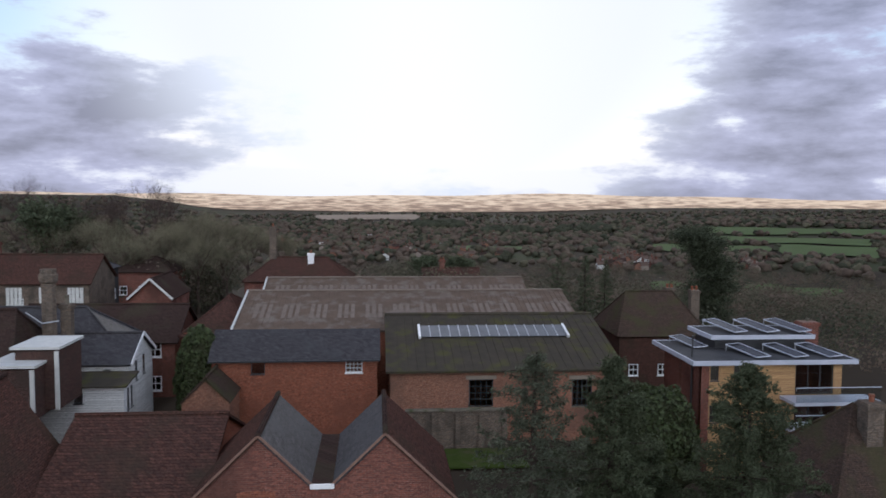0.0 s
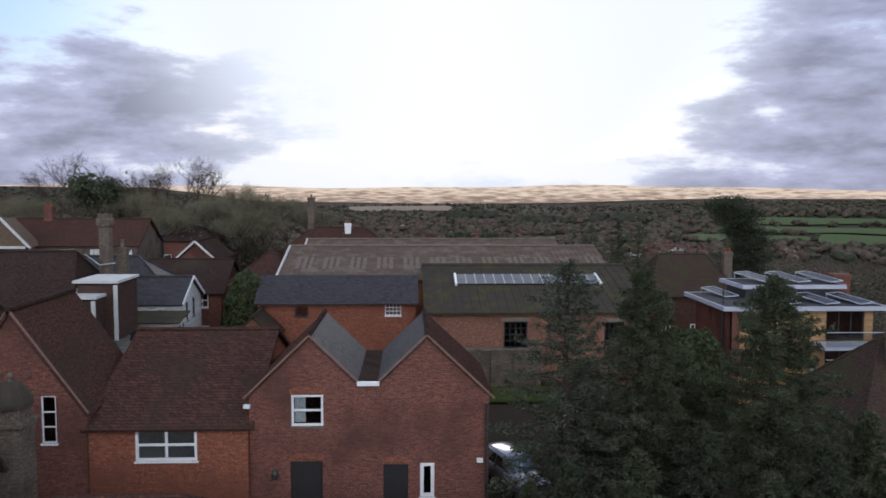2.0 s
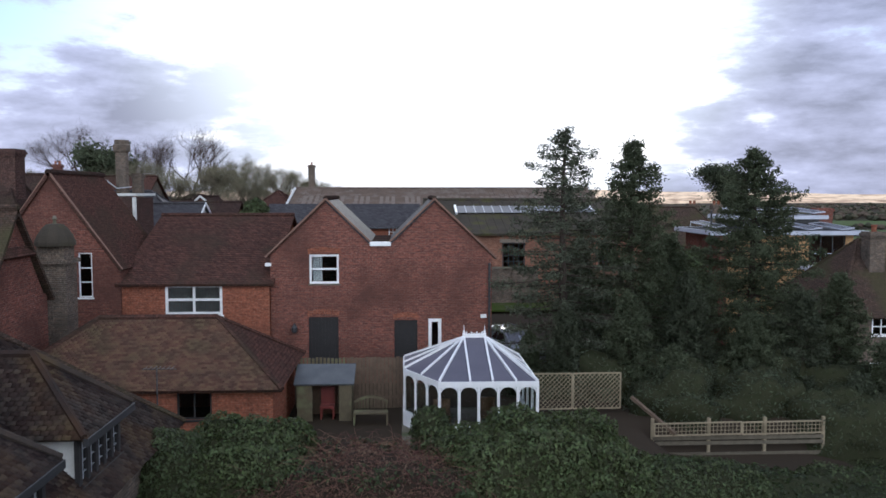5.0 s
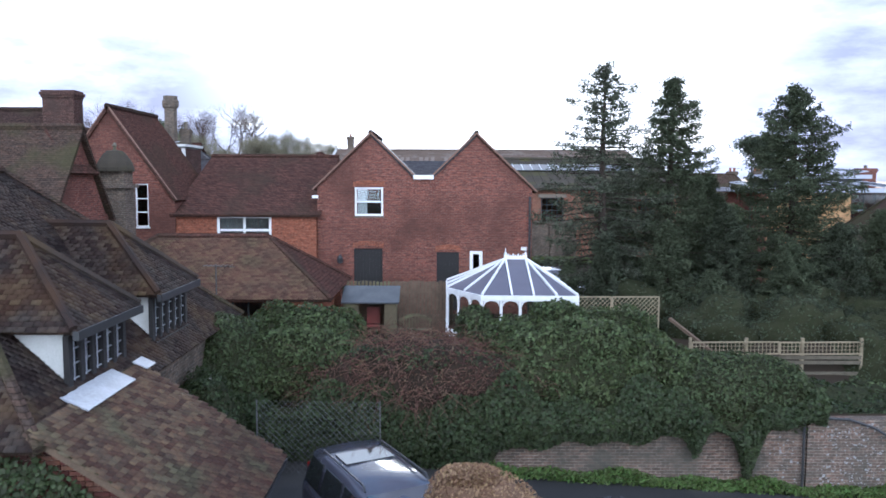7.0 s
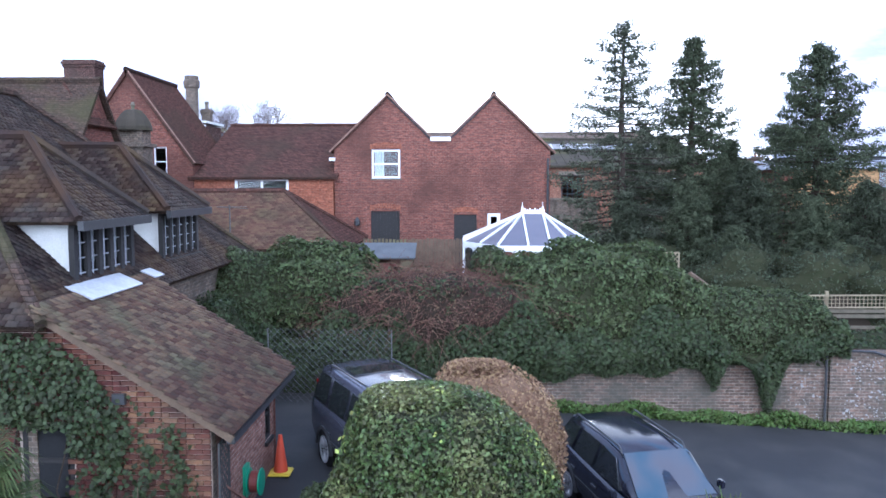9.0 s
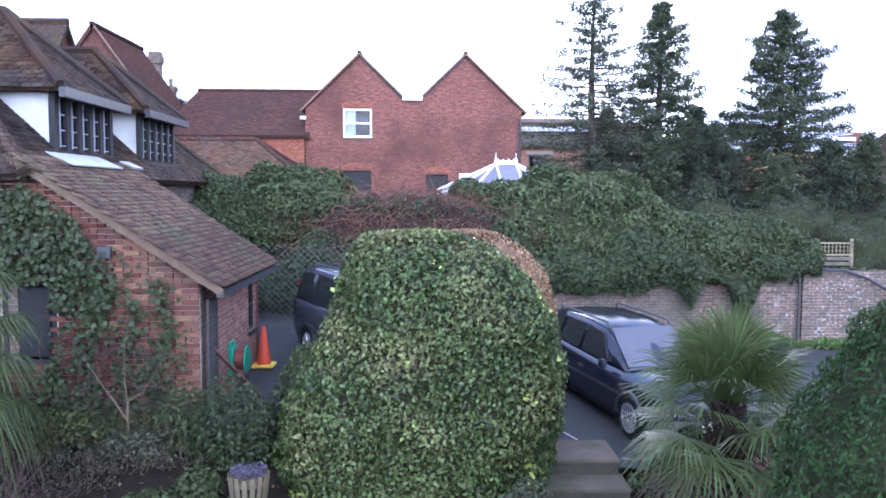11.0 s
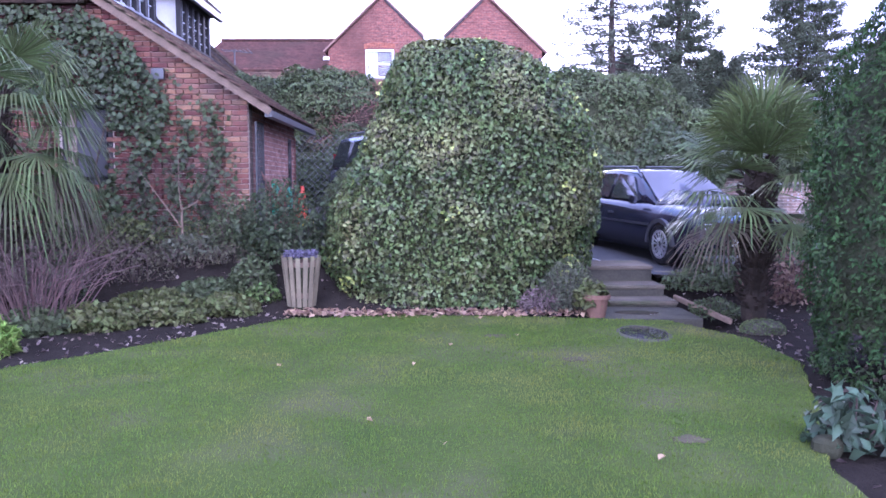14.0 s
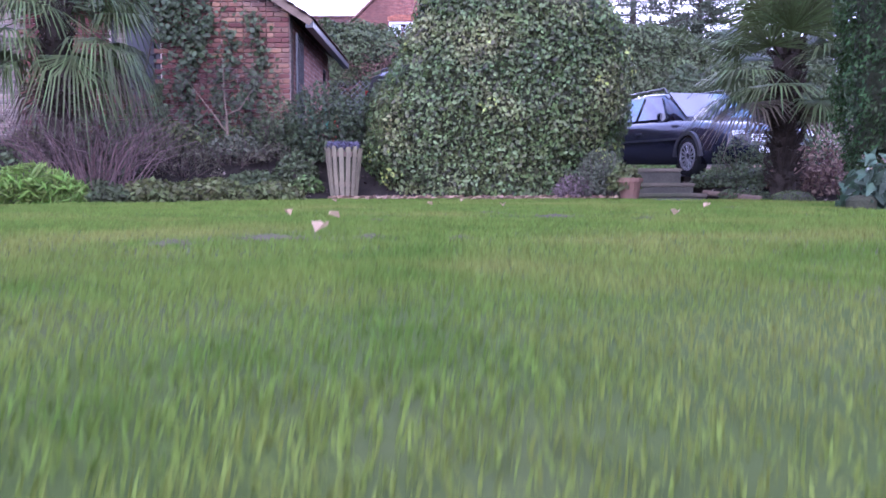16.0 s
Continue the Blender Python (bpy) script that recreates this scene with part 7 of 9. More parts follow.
# ---- village houses in the valley ----
rs = random.Random(9)
cream = material("cream_render", (0.30, 0.25, 0.21), (0.24, 0.20, 0.17), 0.9, scale=1)
village_tile = material("village_tile", (0.115, 0.078, 0.062), (0.09, 0.064, 0.052), 0.9, scale=0.3, fine=3, bump=0)
far_group = "village houses in the valley"
for i in range(150):
    a, r = radians(rs.uniform(-7.5, 9)), rs.uniform(800, 1500)
    if i > 110:
        a, r = radians(rs.choice((17.0, 18.5, 19.5, 26.5)) + rs.uniform(-0.8, 0.8)), rs.uniform(760, 900)
    x, y = r * math.sin(a), r * math.cos(a)
    b = ground_z(x, y)
    w, d = rs.uniform(6, 10), rs.uniform(6, 8)
    wm, nm = rs.choice([(red_brick, "red brick"), (buff_brick, "brown brick"), (buff_brick, "brown brick"), (cream, "cream"), (cream, "cream"), (old_white, "white")])
    h = gabled("village_house", x, x + w, y, y + d, b - 2, b + 4.8, b + 7.4, rs.choice("xxy"), wm, rs.choice([village_tile, village_tile, dark_tiles]), f"{nm} village house with a tiled roof in the valley", 0.4, group=far_group)
    bm = BM()
    box(bm, x + w * 0.3, x + w * 0.3 + 1, y + d / 2 - 0.5, y + d / 2 + 0.5, b + 8, b + 10.6)
    part("chimney", bm, red_brick, h)

# ---- conservatory ----
con = thing("conservatory", 5.5, 27.2, 2.0, "white-framed conservatory with a grey glazed roof and finials", "conservatory")
A, B, C, D, E = (3.3, 29.2), (3.3, 27.2), (4.43, 25.15), (7.65, 25.1), (7.65, 29.2)
EZ, RZ, BZ = 4.03, 5.0, 1.95
RL, RR = (5.44, 27.83, RZ), (6.18, 27.83, RZ)
poly_roof = material("roof_glazing", (0.105, 0.097, 0.122), (0.08, 0.075, 0.095), 0.35, scale=1.2, bump=0.02, spec=0.35)


def lerp2(p, q, u):
    return (p[0] + (q[0] - p[0]) * u, p[1] + (q[1] - p[1]) * u)


eave_pts = [(A, RL), (lerp2(A, B, 0.5), RL), (B, RL), (lerp2(B, C, 0.5), RL), (C, RL), ((5.44, 25.13), RL), ((6.18, 25.12), RR), ((6.95, 25.11), RR), (D, RR), (lerp2(D, E, 0.3), RR), (lerp2(D, E, 0.65), RR), (E, RR)]
for (p, rp), (q, rq) in zip(eave_pts, eave_pts[1:]):
    bm = BM()
    pts = [(p[0], p[1], EZ), (q[0], q[1], EZ)] + ([rq] if rp == rq else [rq, rp])
    slab(bm, pts, 0.025)
    part("roof_pane", bm, poly_roof, con)
for p, rp in eave_pts:
    bm = BM()
    bar(bm, (p[0], p[1], EZ + 0.03), (rp[0], rp[1], rp[2] + 0.03), 0.065, 0.07)
    part("rafter", bm, white_paint, con)
bm = BM()
bar(bm, (RL[0] - 0.05, RL[1], RZ + 0.05), (RR[0] + 0.05, RR[1], RZ + 0.05), 0.12, 0.12)
for i in range(9):
    x = RL[0] + (RR[0] - RL[0]) * i / 8
    box(bm, x - 0.025, x + 0.025, RL[1] - 0.02, RL[1] + 0.02, RZ + 0.1, RZ + (0.2 if i % 2 else 0.15))
part("cresting", bm, white_paint, con)
for r in (RL, RR):
    bm = BM()
    lathe(bm, r, [(0.05, 0.05), (0.07, 0.12), (0.03, 0.16), (0.05, 0.2), (0.015, 0.27), (0.01, 0.42)], 8)
    part("finial", bm, white_paint, con)
runs = [(A, B, 2), (B, C, 3), (C, D, 5), (D, E, 4)]
for p, q, n in runs:
    Ld = math.hypot(q[0] - p[0], q[1] - p[1])
    u = ((q[0] - p[0]) / Ld, (q[1] - p[1]) / Ld)
    bm = BM()
    bar(bm, (p[0], p[1], EZ - 0.09), (q[0], q[1], EZ - 0.09), 0.10, 0.18)
    part("eaves_beam", bm, white_paint, con)
    bm = BM()
    bar(bm, (p[0], p[1], BZ + 0.28), (q[0], q[1], BZ + 0.28), 0.12, 0.62)
    part("plinth", bm, white_paint, con)
    for i in range(n):
        a, b = lerp2(p, q, i / n), lerp2(p, q, (i + 1) / n)
        bm = BM()
        bar(bm, (a[0], a[1], BZ + 0.5), (a[0], a[1], EZ - 0.1), 0.09)
        part("post", bm, white_paint, con)
        bm = BM()
        m1, m2 = lerp2(a, b, 0.5 - 0.5 + 0.06 / (Ld / n)), lerp2(a, b, 1 - 0.06 / (Ld / n))
        bar(bm, (m1[0], m1[1], (BZ + EZ) / 2 + 0.2), (m2[0], m2[1], (BZ + EZ) / 2 + 0.2), 0.008, EZ - BZ - 0.75)
        part("pane", bm, pane_glass, con)
        for side in (0, 1):       # arched head: a shaped fillet in each upper corner
            bm = BM()
            ring = []
            for k in range(7):
                h = 0.18 * (1 - math.sqrt(1 - (k / 6 - 1) ** 2)) + 0.012
                s = k / 12 if side == 0 else 1 - k / 12
                c0 = lerp2(m1, m2, s)
                nx, ny = -u[1] * 0.025, u[0] * 0.025
                ring.append([bm.verts.new((c0[0] + g * nx, c0[1] + g * ny, z)) for g, z in ((-1, EZ - 0.18), (1, EZ - 0.18), (1, EZ - 0.18 - h), (-1, EZ - 0.18 - h))])
            for r0, r1 in zip(ring, ring[1:]):
                for j in range(4):
                    bm.faces.new((r0[j], r0[(j + 1) % 4], r1[(j + 1) % 4], r1[j]))
            bm.faces.new(ring[0])
            bm.faces.new(ring[-1])
            part("arched_head", bm, white_paint, con)
bm = BM()
bar(bm, (E[0], E[1], BZ), (E[0], E[1], EZ), 0.1)
part("post", bm, white_paint, con)
bm = BM()
box(bm, 3.2, 7.8, 25.0, 29.3, 1.8, 2.02)
part("floor_slab", bm, stone, con)
chair_mat = material("cane", (0.22, 0.13, 0.07), (0.15, 0.09, 0.05), 0.8, scale=8)
for x, y in ((4.6, 26.8), (6.2, 27.0)):
    ch = thing("cane_chair", x, y, 2.02, "brown cane armchair inside the conservatory", "chair", "cane chairs in the conservatory")
    bm = BM()
    box(bm, x - 0.3, x + 0.3, y - 0.3, y + 0.3, 2.35, 2.47)
    part("seat", bm, chair_mat, ch)
    bm = BM()
    box(bm, x - 0.3, x + 0.3, y + 0.24, y + 0.31, 2.47, 2.95)
    part("backrest", bm, chair_mat, ch)
    for sx in (-0.26, 0.26):
        for sy in (-0.26, 0.26):
            bm = BM()
            bar(bm, (x + sx, y + sy, 2.02), (x + sx, y + sy, 2.36), 0.05)
            part("leg", bm, chair_mat, ch)

# ---- fence, shelter, bench, trellises ----
fence = thing("board_fence", 1.4, 29.5, 2.0, "weathered close-boarded timber fence behind the conservatory", "fence")
rnd = random.Random(21)
for i in range(30):
    x = -0.78 + i * 0.145
    h = 3.95 + rnd.uniform(-0.03, 0.03)
    bm = BM()
    box(bm, x, x + 0.13 - (0.03 if i < 13 else 0), 29.48 + 0.008 * (i % 2), 29.505 + 0.008 * (i % 2), 1.95, h)
    part("board", bm, pale_timber if i < 13 else timber, fence)
for z in (2.4, 3.5):
    bm = BM()
    bar(bm, (-0.78, 29.54, z), (3.55, 29.54, z), 0.05, 0.08)
    part("rail", bm, timber, fence)
for x in (-0.78, 1.3, 3.5):
    bm = BM()
    bar(bm, (x, 29.58, 1.9), (x, 29.58, 3.95), 0.1)
    part("post", bm, timber, fence)
shel = thing("log_store", 0.45, 28.3, 2.0, "small timber log store with a grey felt roof", "log store")
felt = material("grey_felt", (0.13, 0.135, 0.14), (0.09, 0.095, 0.10), 0.9, scale=2)
bm = BM()
slab(bm, [(-0.65, 27.7, 3.38), (1.5, 27.7, 3.38), (1.5, 28.9, 3.85), (-0.65, 28.9, 3.85)], 0.06)
part("roof", bm, felt, shel)
for x0, x1 in ((-0.55, 0.0), (0.95, 1.4)):
    bm = BM()
    box(bm, x0, x1, 27.8, 27.86, 2.0, 3.3)
    part("front_board", bm, pale_timber, shel)
for x in (-0.55, 1.36):
    bm = BM()
    box(bm, x, x + 0.04, 27.87, 28.8, 2.0, 3.35)
    part("side_board", bm, pale_timber, shel)
bm = BM()
box(bm, -0.5, 1.35, 28.76, 28.8, 2.0, 3.5)
part("back_board", bm, timber, shel)
red_plastic = material("red_plastic", (0.20, 0.045, 0.035), (0.15, 0.035, 0.03), 0.45, scale=3, bump=0.05)
toy = thing("red_garden_chair", 0.5, 28.2, 2.0, "red plastic garden chair inside the log store", "chair")
bm = BM()
box(bm, 0.25, 0.75, 28.0, 28.4, 2.4, 2.48)
part("seat", bm, red_plastic, toy)
bm = BM()
box(bm, 0.25, 0.75, 28.4, 28.46, 2.48, 3.1)
part("backrest", bm, red_plastic, toy)
for sx in (0.28, 0.72):
    for sy in (28.03, 28.4):
        bm = BM()
        bar(bm, (sx, sy, 2.0), (sx, sy, 2.4), 0.05)
        part("leg", bm, red_plastic, toy)
bench = thing("garden_bench", 2.1, 27.5, 2.0, "curved-back wooden garden bench", "bench")
bm = BM()
box(bm, 1.5, 2.7, 27.2, 27.6, 2.40, 2.45)
part("seat", bm, pale_timber, bench)
bm = BM()
for i in range(8):
    u0, u1 = i / 8, (i + 1) / 8
    bar(bm, (1.5 + 1.2 * u0, 27.62, 2.72 + 0.22 * math.sin(math.pi * u0)), (1.5 + 1.2 * u1, 27.62, 2.72 + 0.22 * math.sin(math.pi * u1)), 0.05, 0.1)
part("top_rail", bm, pale_timber, bench)
for i in range(11):
    u = (i + 0.5) / 11
    bm = BM()
    bar(bm, (1.5 + 1.2 * u, 27.62, 2.45), (1.5 + 1.2 * u, 27.62, 2.70 + 0.22 * math.sin(math.pi * u)), 0.04, 0.02)
    part("slat", bm, pale_timber, bench)
for x in (1.52, 2.68):
    for y in (27.22, 27.6):
        bm = BM()
        bar(bm, (x, y, 2.0), (x, y, 2.4), 0.06)
        part("leg", bm, pale_timber, bench)


def trellis(name, p, q, z0, z1, step, w, mat, label, frame_w=0.05, square=False, category="trellis", rails=True):
    """Crossed laths in a frame between two plan points."""
    t = thing(name, (p[0] + q[0]) / 2, (p[1] + q[1]) / 2, z0, label, category)
    L = math.hypot(q[0] - p[0], q[1] - p[1])
    H = z1 - z0

    def P(s, z, o=0.0):
        n = (-(q[1] - p[1]) / L, (q[0] - p[0]) / L)
        return (p[0] + (q[0] - p[0]) * s / L + n[0] * o, p[1] + (q[1] - p[1]) * s / L + n[1] * o, z0 + z)
    for layer in (0, 1):
        bm = BM()
        if square:
            k = int((H if layer else L) / step)
            for i in range(1, k):
                v = i * step
                bar(bm, P(0, v, 0.008) if layer else P(v, 0), P(L, v, 0.008) if layer else P(v, H), w, w * 0.6)
        else:
            v = -H
            while v < L:
                a, b = max(v, 0), min(v + H, L)
                za, zb = a - v, b - v
                if layer:
                    za, zb = H - za, H - zb
                if b - a > 0.02:
                    bar(bm, P(a, za, 0.01 * layer), P(b, zb, 0.01 * layer), w, w * 0.6)
                v += step
        part("lattice", bm, mat, t, kind="stuff")
    sides = ((P(0, 0), P(0, H)), (P(L, 0), P(L, H)))
    for a, b in (((P(0, 0), P(L, 0)), (P(0, H), P(L, H))) if rails else ()) + sides:
        bm = BM()
        bar(bm, a, b, frame_w)
        part("frame_rail", bm, mat, t)
    return t


trellis_wood = material("trellis_wood", (0.30, 0.25, 0.165), (0.21, 0.175, 0.12), 0.85, scale=5, fine=55)
trellis("lattice_screen", (7.8, 28.3), (9.5, 28.32), 2.2, 3.52, 0.17, 0.03, trellis_wood, "diamond lattice screen of pale timber")
trellis("lattice_screen", (9.55, 28.32), (11.32, 28.35), 2.2, 3.52, 0.17, 0.03, trellis_wood, "diamond lattice screen of pale timber")
trellis("deck_rail", (11.9, 26.1), (15.0, 26.2), 1.82, 2.24, 0.14, 0.026, trellis_wood, "low square trellis rail along the deck", square=True, category="railing")
trellis("deck_rail", (15.05, 26.2), (18.0, 26.3), 1.80, 2.22, 0.14, 0.026, trellis_wood, "low square trellis rail along the deck", square=True, category="railing")
weathered_board = material("weathered_board", (0.15, 0.13, 0.095), (0.09, 0.08, 0.06), 0.9, scale=4, fine=50)
deck = thing("deck_fence", 15.0, 26.3, 1.0, "timber boards and posts below the trellis rail", "fence")
for z in (0.82, 1.02, 1.42, 1.60):
    bm = BM()
    box(bm, 11.9, 18.0, 26.28, 26.31, z, z + 0.13)
    part("board", bm, weathered_board, deck)
for x in (11.9, 13.9, 15.9, 18.0):
    bm = BM()
    bar(bm, (x, 26.34, 0.0), (x, 26.34, 2.36), 0.1)
    part("post", bm, trellis_wood, deck)
bm = BM()
bar(bm, (11.4, 27.2, 2.9), (12.6, 26.0, 1.9), 0.14, 0.10)
part("stair_string", bm, timber, deck)
grey_wood_lath = material("grey_lath", (0.07, 0.068, 0.066), (0.045, 0.043, 0.042), 0.9, scale=8)
wire = material("fence_wire", (0.13, 0.13, 0.135), (0.09, 0.09, 0.094), 0.6, scale=6, bump=0)
trellis("netting_fence", (-1.3, 16.9), (1.6, 16.75), 0.95, 2.75, 0.15, 0.009, wire, "grey diamond mesh fence in front of the ivy", 0.022, category="fence", rails=False)
trellis("wall_trellis", (-0.2, 9.6), (-0.2, 10.05), 0.6, 2.45, 0.13, 0.018, grey_wood_lath, "narrow grey lattice on the garage corner", 0.03)

# ---- steps and paving ----
damp_stone = material("damp_stone", (0.075, 0.07, 0.052), (0.048, 0.046, 0.036), 0.9, scale=4, fine=40)
worn_stone = material("worn_stone", (0.135, 0.112, 0.082), (0.085, 0.072, 0.055), 0.9, scale=3, fine=45, third=(0.06, 0.065, 0.036), third_scale=1.6)
steps = thing("garden_steps", 4.9, 8.3, -0.03, "worn stone steps up to the drive", "steps")
for i, (y0, y1, z) in enumerate([(7.95, 8.5, 0.08), (8.42, 9.0, 0.22), (8.92, 9.75, 0.43)]):
    bm = BM()
    box(bm, 4.30, 5.42 - 0.03 * i, y0, y1, z - 0.25, z - 0.052)
    riser = part("step", bm, damp_stone, steps, "dark mossy riser")
    bm = BM()
    box(bm, 4.28, 5.44 - 0.03 * i, y0 - 0.03, y1, z - 0.05, z)
    bmesh.ops.bevel(bm, geom=bm.edges[:], offset=0.015, segments=2, affect="EDGES")
    part("tread", bm, worn_stone, riser)
bm = BM()
box(bm, 4.25, 5.45, 7.05, 7.94, -0.15, 0.004)
part("landing_slab", bm, damp_stone, steps)
wet_stone = material("wet_stone", (0.034, 0.031, 0.026), (0.022, 0.020, 0.018), 0.06, scale=3, fine=12, bump=0.05, spec=0.5)
for x, y, rx, ry, z in ((4.52, 6.1, 0.24, 0.40, 0.022), (4.78, 7.42, 0.27, 0.2, 0.016)):
    ss = thing("stepping_stone", x, y, z - 0.06, "round wet stepping stone", "stone", "stepping stones")
    bm = BM()
    lathe(bm, (x, y, z), [(1.0, -0.06), (1.0, -0.01), (0.96, 0.0), (0.0001, 0.004)], 22, rx, ry)
    part("stone", bm, wet_stone, ss)
    bm = BM()
    lathe(bm, (x, y, z), [(1.02, -0.07), (1.13, -0.06), (1.13, -0.012), (1.0, 0.008), (0.985, -0.002)], 22, rx, ry)
    part("rim", bm, damp_stone, ss, "paler worn rim")
edge = thing("edging_log", 5.6, 7.4, 0.0, "weathered timber edging beside the steps", "edging")
bm = BM()
bar(bm, (5.48, 8.25, 0.09), (5.66, 6.75, 0.02), 0.045, 0.07)
bmesh.ops.bevel(bm, geom=bm.edges[:], offset=0.015, segments=1, affect="EDGES")
part("log", bm, timber, edge)
mound("mossy_stone", (5.85, 6.35, 0.0), (0.22, 0.16, 0.11), 700, 0.03, leaf_material("moss", (0.06, 0.08, 0.025), (0.08, 0.10, 0.03)), "mossy stone at the lawn edge", "stone", seed=16.0, depth=0.01, body=damp_stone)
kerb = thing("drive_kerb", 8.0, 9.2, 0.1, "thin stone kerb along the edge of the drive", "kerb", "", "structure")
for i in range(12):
    x0 = 5.5 + i * 0.62
    bm = BM()
    z = drive_z(x0 + 0.3, 9.3) + 0.04
    box(bm, x0, x0 + 0.605, 9.22, 9.32, z - 0.25, z)
    part("kerb_stone", bm, stone, kerb)
chalk = material("chalk", (0.45, 0.45, 0.45), (0.3, 0.3, 0.3), 0.95, scale=12, mix=(0.3, 0.7))
for (xa, ya), (xb, yb) in (((4.35, 11.2), (5.0, 9.9)), ((4.3, 9.9), (4.75, 10.6))):
    mk = thing("chalk_mark", (xa + xb) / 2, (ya + yb) / 2, drive_z(xa, ya), "faint chalk line on the asphalt", "marking", "chalk marks on the drive")
    bm = BM()
    bar(bm, (xa, ya, drive_z(xa, ya) + 0.03), (xb, yb, drive_z(xb, yb) + 0.03), 0.03, 0.006)
    part("line", bm, chalk, mk)

# ---- cone, crate, plank ----
cone = thing("traffic_cone", -0.1, 12.85, drive_z(-0.1, 12.85) + 0.02, "orange traffic cone with a yellow base", "cone")
cz = drive_z(-0.1, 12.85) + 0.025
bm = BM()
lathe(bm, (-0.1, 12.85, cz), [(0.13, 0.05), (0.13, 0.08), (0.035, 0.72), (0.025, 0.73)], 18)
part("cone_body", bm, material("cone_orange", (0.55, 0.075, 0.03), (0.45, 0.06, 0.028), 0.5, scale=6, bump=0.05), cone)
bm = BM()
box(bm, -0.30, 0.10, 12.65, 13.05, cz, cz + 0.05)
bmesh.ops.bevel(bm, geom=bm.edges[:], offset=0.02, segments=2, affect="EDGES")
part("base", bm, material("yellow_plastic", (0.72, 0.55, 0.05), (0.6, 0.45, 0.05), 0.5, scale=6, bump=0.05), cone)
green_plastic = material("green_plastic", (0.03, 0.30, 0.17), (0.03, 0.22, 0.13), 0.4, scale=5, bump=0.05)
reel = thing("hose_reel", -0.16, 11.2, 1.3, "green plastic hose reel on the garage wall", "hose reel")


def drum(x0, x1, r, n=20):
    b = BM()
    rings = [[b.verts.new((x, 11.2 + q * math.cos(k * 2 * math.pi / n), 1.3 + q * math.sin(k * 2 * math.pi / n))) for k in range(n)] for x, q in ((x0, r * 0.96), (x0 + 0.006, r), (x1 - 0.006, r), (x1, r * 0.96))]
    for r0, r1 in zip(rings, rings[1:]):
        for k in range(n):
            b.faces.new((r0[k], r0[(k + 1) % n], r1[(k + 1) % n], r1[k]))
    b.faces.new(rings[0][::-1])
    b.faces.new(rings[-1])
    return b


part("flange", drum(-0.05, -0.02, 0.22), green_plastic, reel)
part("flange", drum(-0.24, -0.21, 0.22), green_plastic, reel)
part("core", drum(-0.205, -0.055, 0.10), green_plastic, reel)
part("hose_coil", drum(-0.195, -0.065, 0.175), red_plastic, reel, "dull red hose wound on the drum")
bm = BM()
box(bm, -0.298, -0.245, 11.08, 11.32, 1.05, 1.58)
part("bracket", bm, green_plastic, reel)
pl = thing("leaning_plank", 0.0, 10.75, 0.6, "reddish plank leaning on the garage wall", "plank")
bm = BM()
bar(bm, (0.16, 11.15, drive_z(0, 11.1) + 0.02), (-0.24, 9.9, 1.75), 0.075, 0.028)
part("plank", bm, material("red_timber", (0.24, 0.13, 0.10), (0.17, 0.095, 0.075), 0.9, scale=5, fine=55), pl)

# ---- slatted planter ----
tub = thing("slatted_planter", 0.73, 7.8, 0.0, "tapered wooden slatted planter with purple heather", "planter")
TX, TY, TB, TT = 0.73, 7.8, 0.06, 0.66
for i in range(16):
    a = i * 2 * math.pi / 16
    bm = BM()
    p = (TX + 0.165 * math.cos(a), TY + 0.165 * math.sin(a), TB)
    q = (TX + 0.235 * math.cos(a), TY + 0.235 * math.sin(a), TT + 0.01 * (i % 3))
    bar(bm, p, q, 0.055, 0.016, up=(math.cos(a), math.sin(a), 0))
    part("slat", bm, pale_timber, tub)
for z, r in ((0.2, 0.17), (0.58, 0.212)):
    bm = BM()
    lathe(bm, (TX, TY, z), [(r, -0.03), (r, 0.03)], 20)
    part("hoop", bm, timber, tub)
bm = BM()
lathe(bm, (TX, TY, 0.0), [(0.14, 0.0), (0.15, 0.12), (0.19, 0.56), (0.02, 0.58)], 14)
part("liner", bm, inner_dark, tub)
n = 420
a, r = RNG.uniform(0, 6.28, n), np.sqrt(RNG.uniform(0, 1, n)) * 0.21
P = np.stack([TX + r * np.cos(a), TY + r * np.sin(a), 0.66 + RNG.uniform(0, 0.08, n)], 1)
part("heather", leaf_mesh("heather", P, np.tile([0, 0, 1.0], (n, 1)), 0.05, 0.8, 0.4), leaf_material("purple_heather", (0.085, 0.08, 0.105), (0.125, 0.11, 0.15), 0.7), tub, "purple-grey heather", kind="stuff")

# ---- parked cars ----
black_paint = material("black_car_paint", (0.010, 0.011, 0.019), (0.014, 0.015, 0.024), 0.14, scale=2, fine=8, bump=0.0, spec=0.5)
grey_paint = material("grey_car_paint", (0.060, 0.060, 0.078), (0.052, 0.052, 0.068), 0.16, 0.1, scale=2, fine=8, bump=0.0, spec=0.7)
tyre_mat = material("tyre_rubber", (0.015, 0.015, 0.016), (0.022, 0.022, 0.022), 0.85, scale=12)
alloy = material("alloy", (0.55, 0.55, 0.57), (0.42, 0.42, 0.44), 0.35, 0.8, scale=8, bump=0.02)
car_glass = material("car_glass", (0.016, 0.018, 0.02), (0.02, 0.022, 0.024), 0.04, scale=2, bump=0.0, spec=0.5, ior=2.1)
lamp_glass = material("lamp_glass", (0.5, 0.52, 0.55), (0.4, 0.42, 0.45), 0.08, scale=10, bump=0.05, spec=0.9)
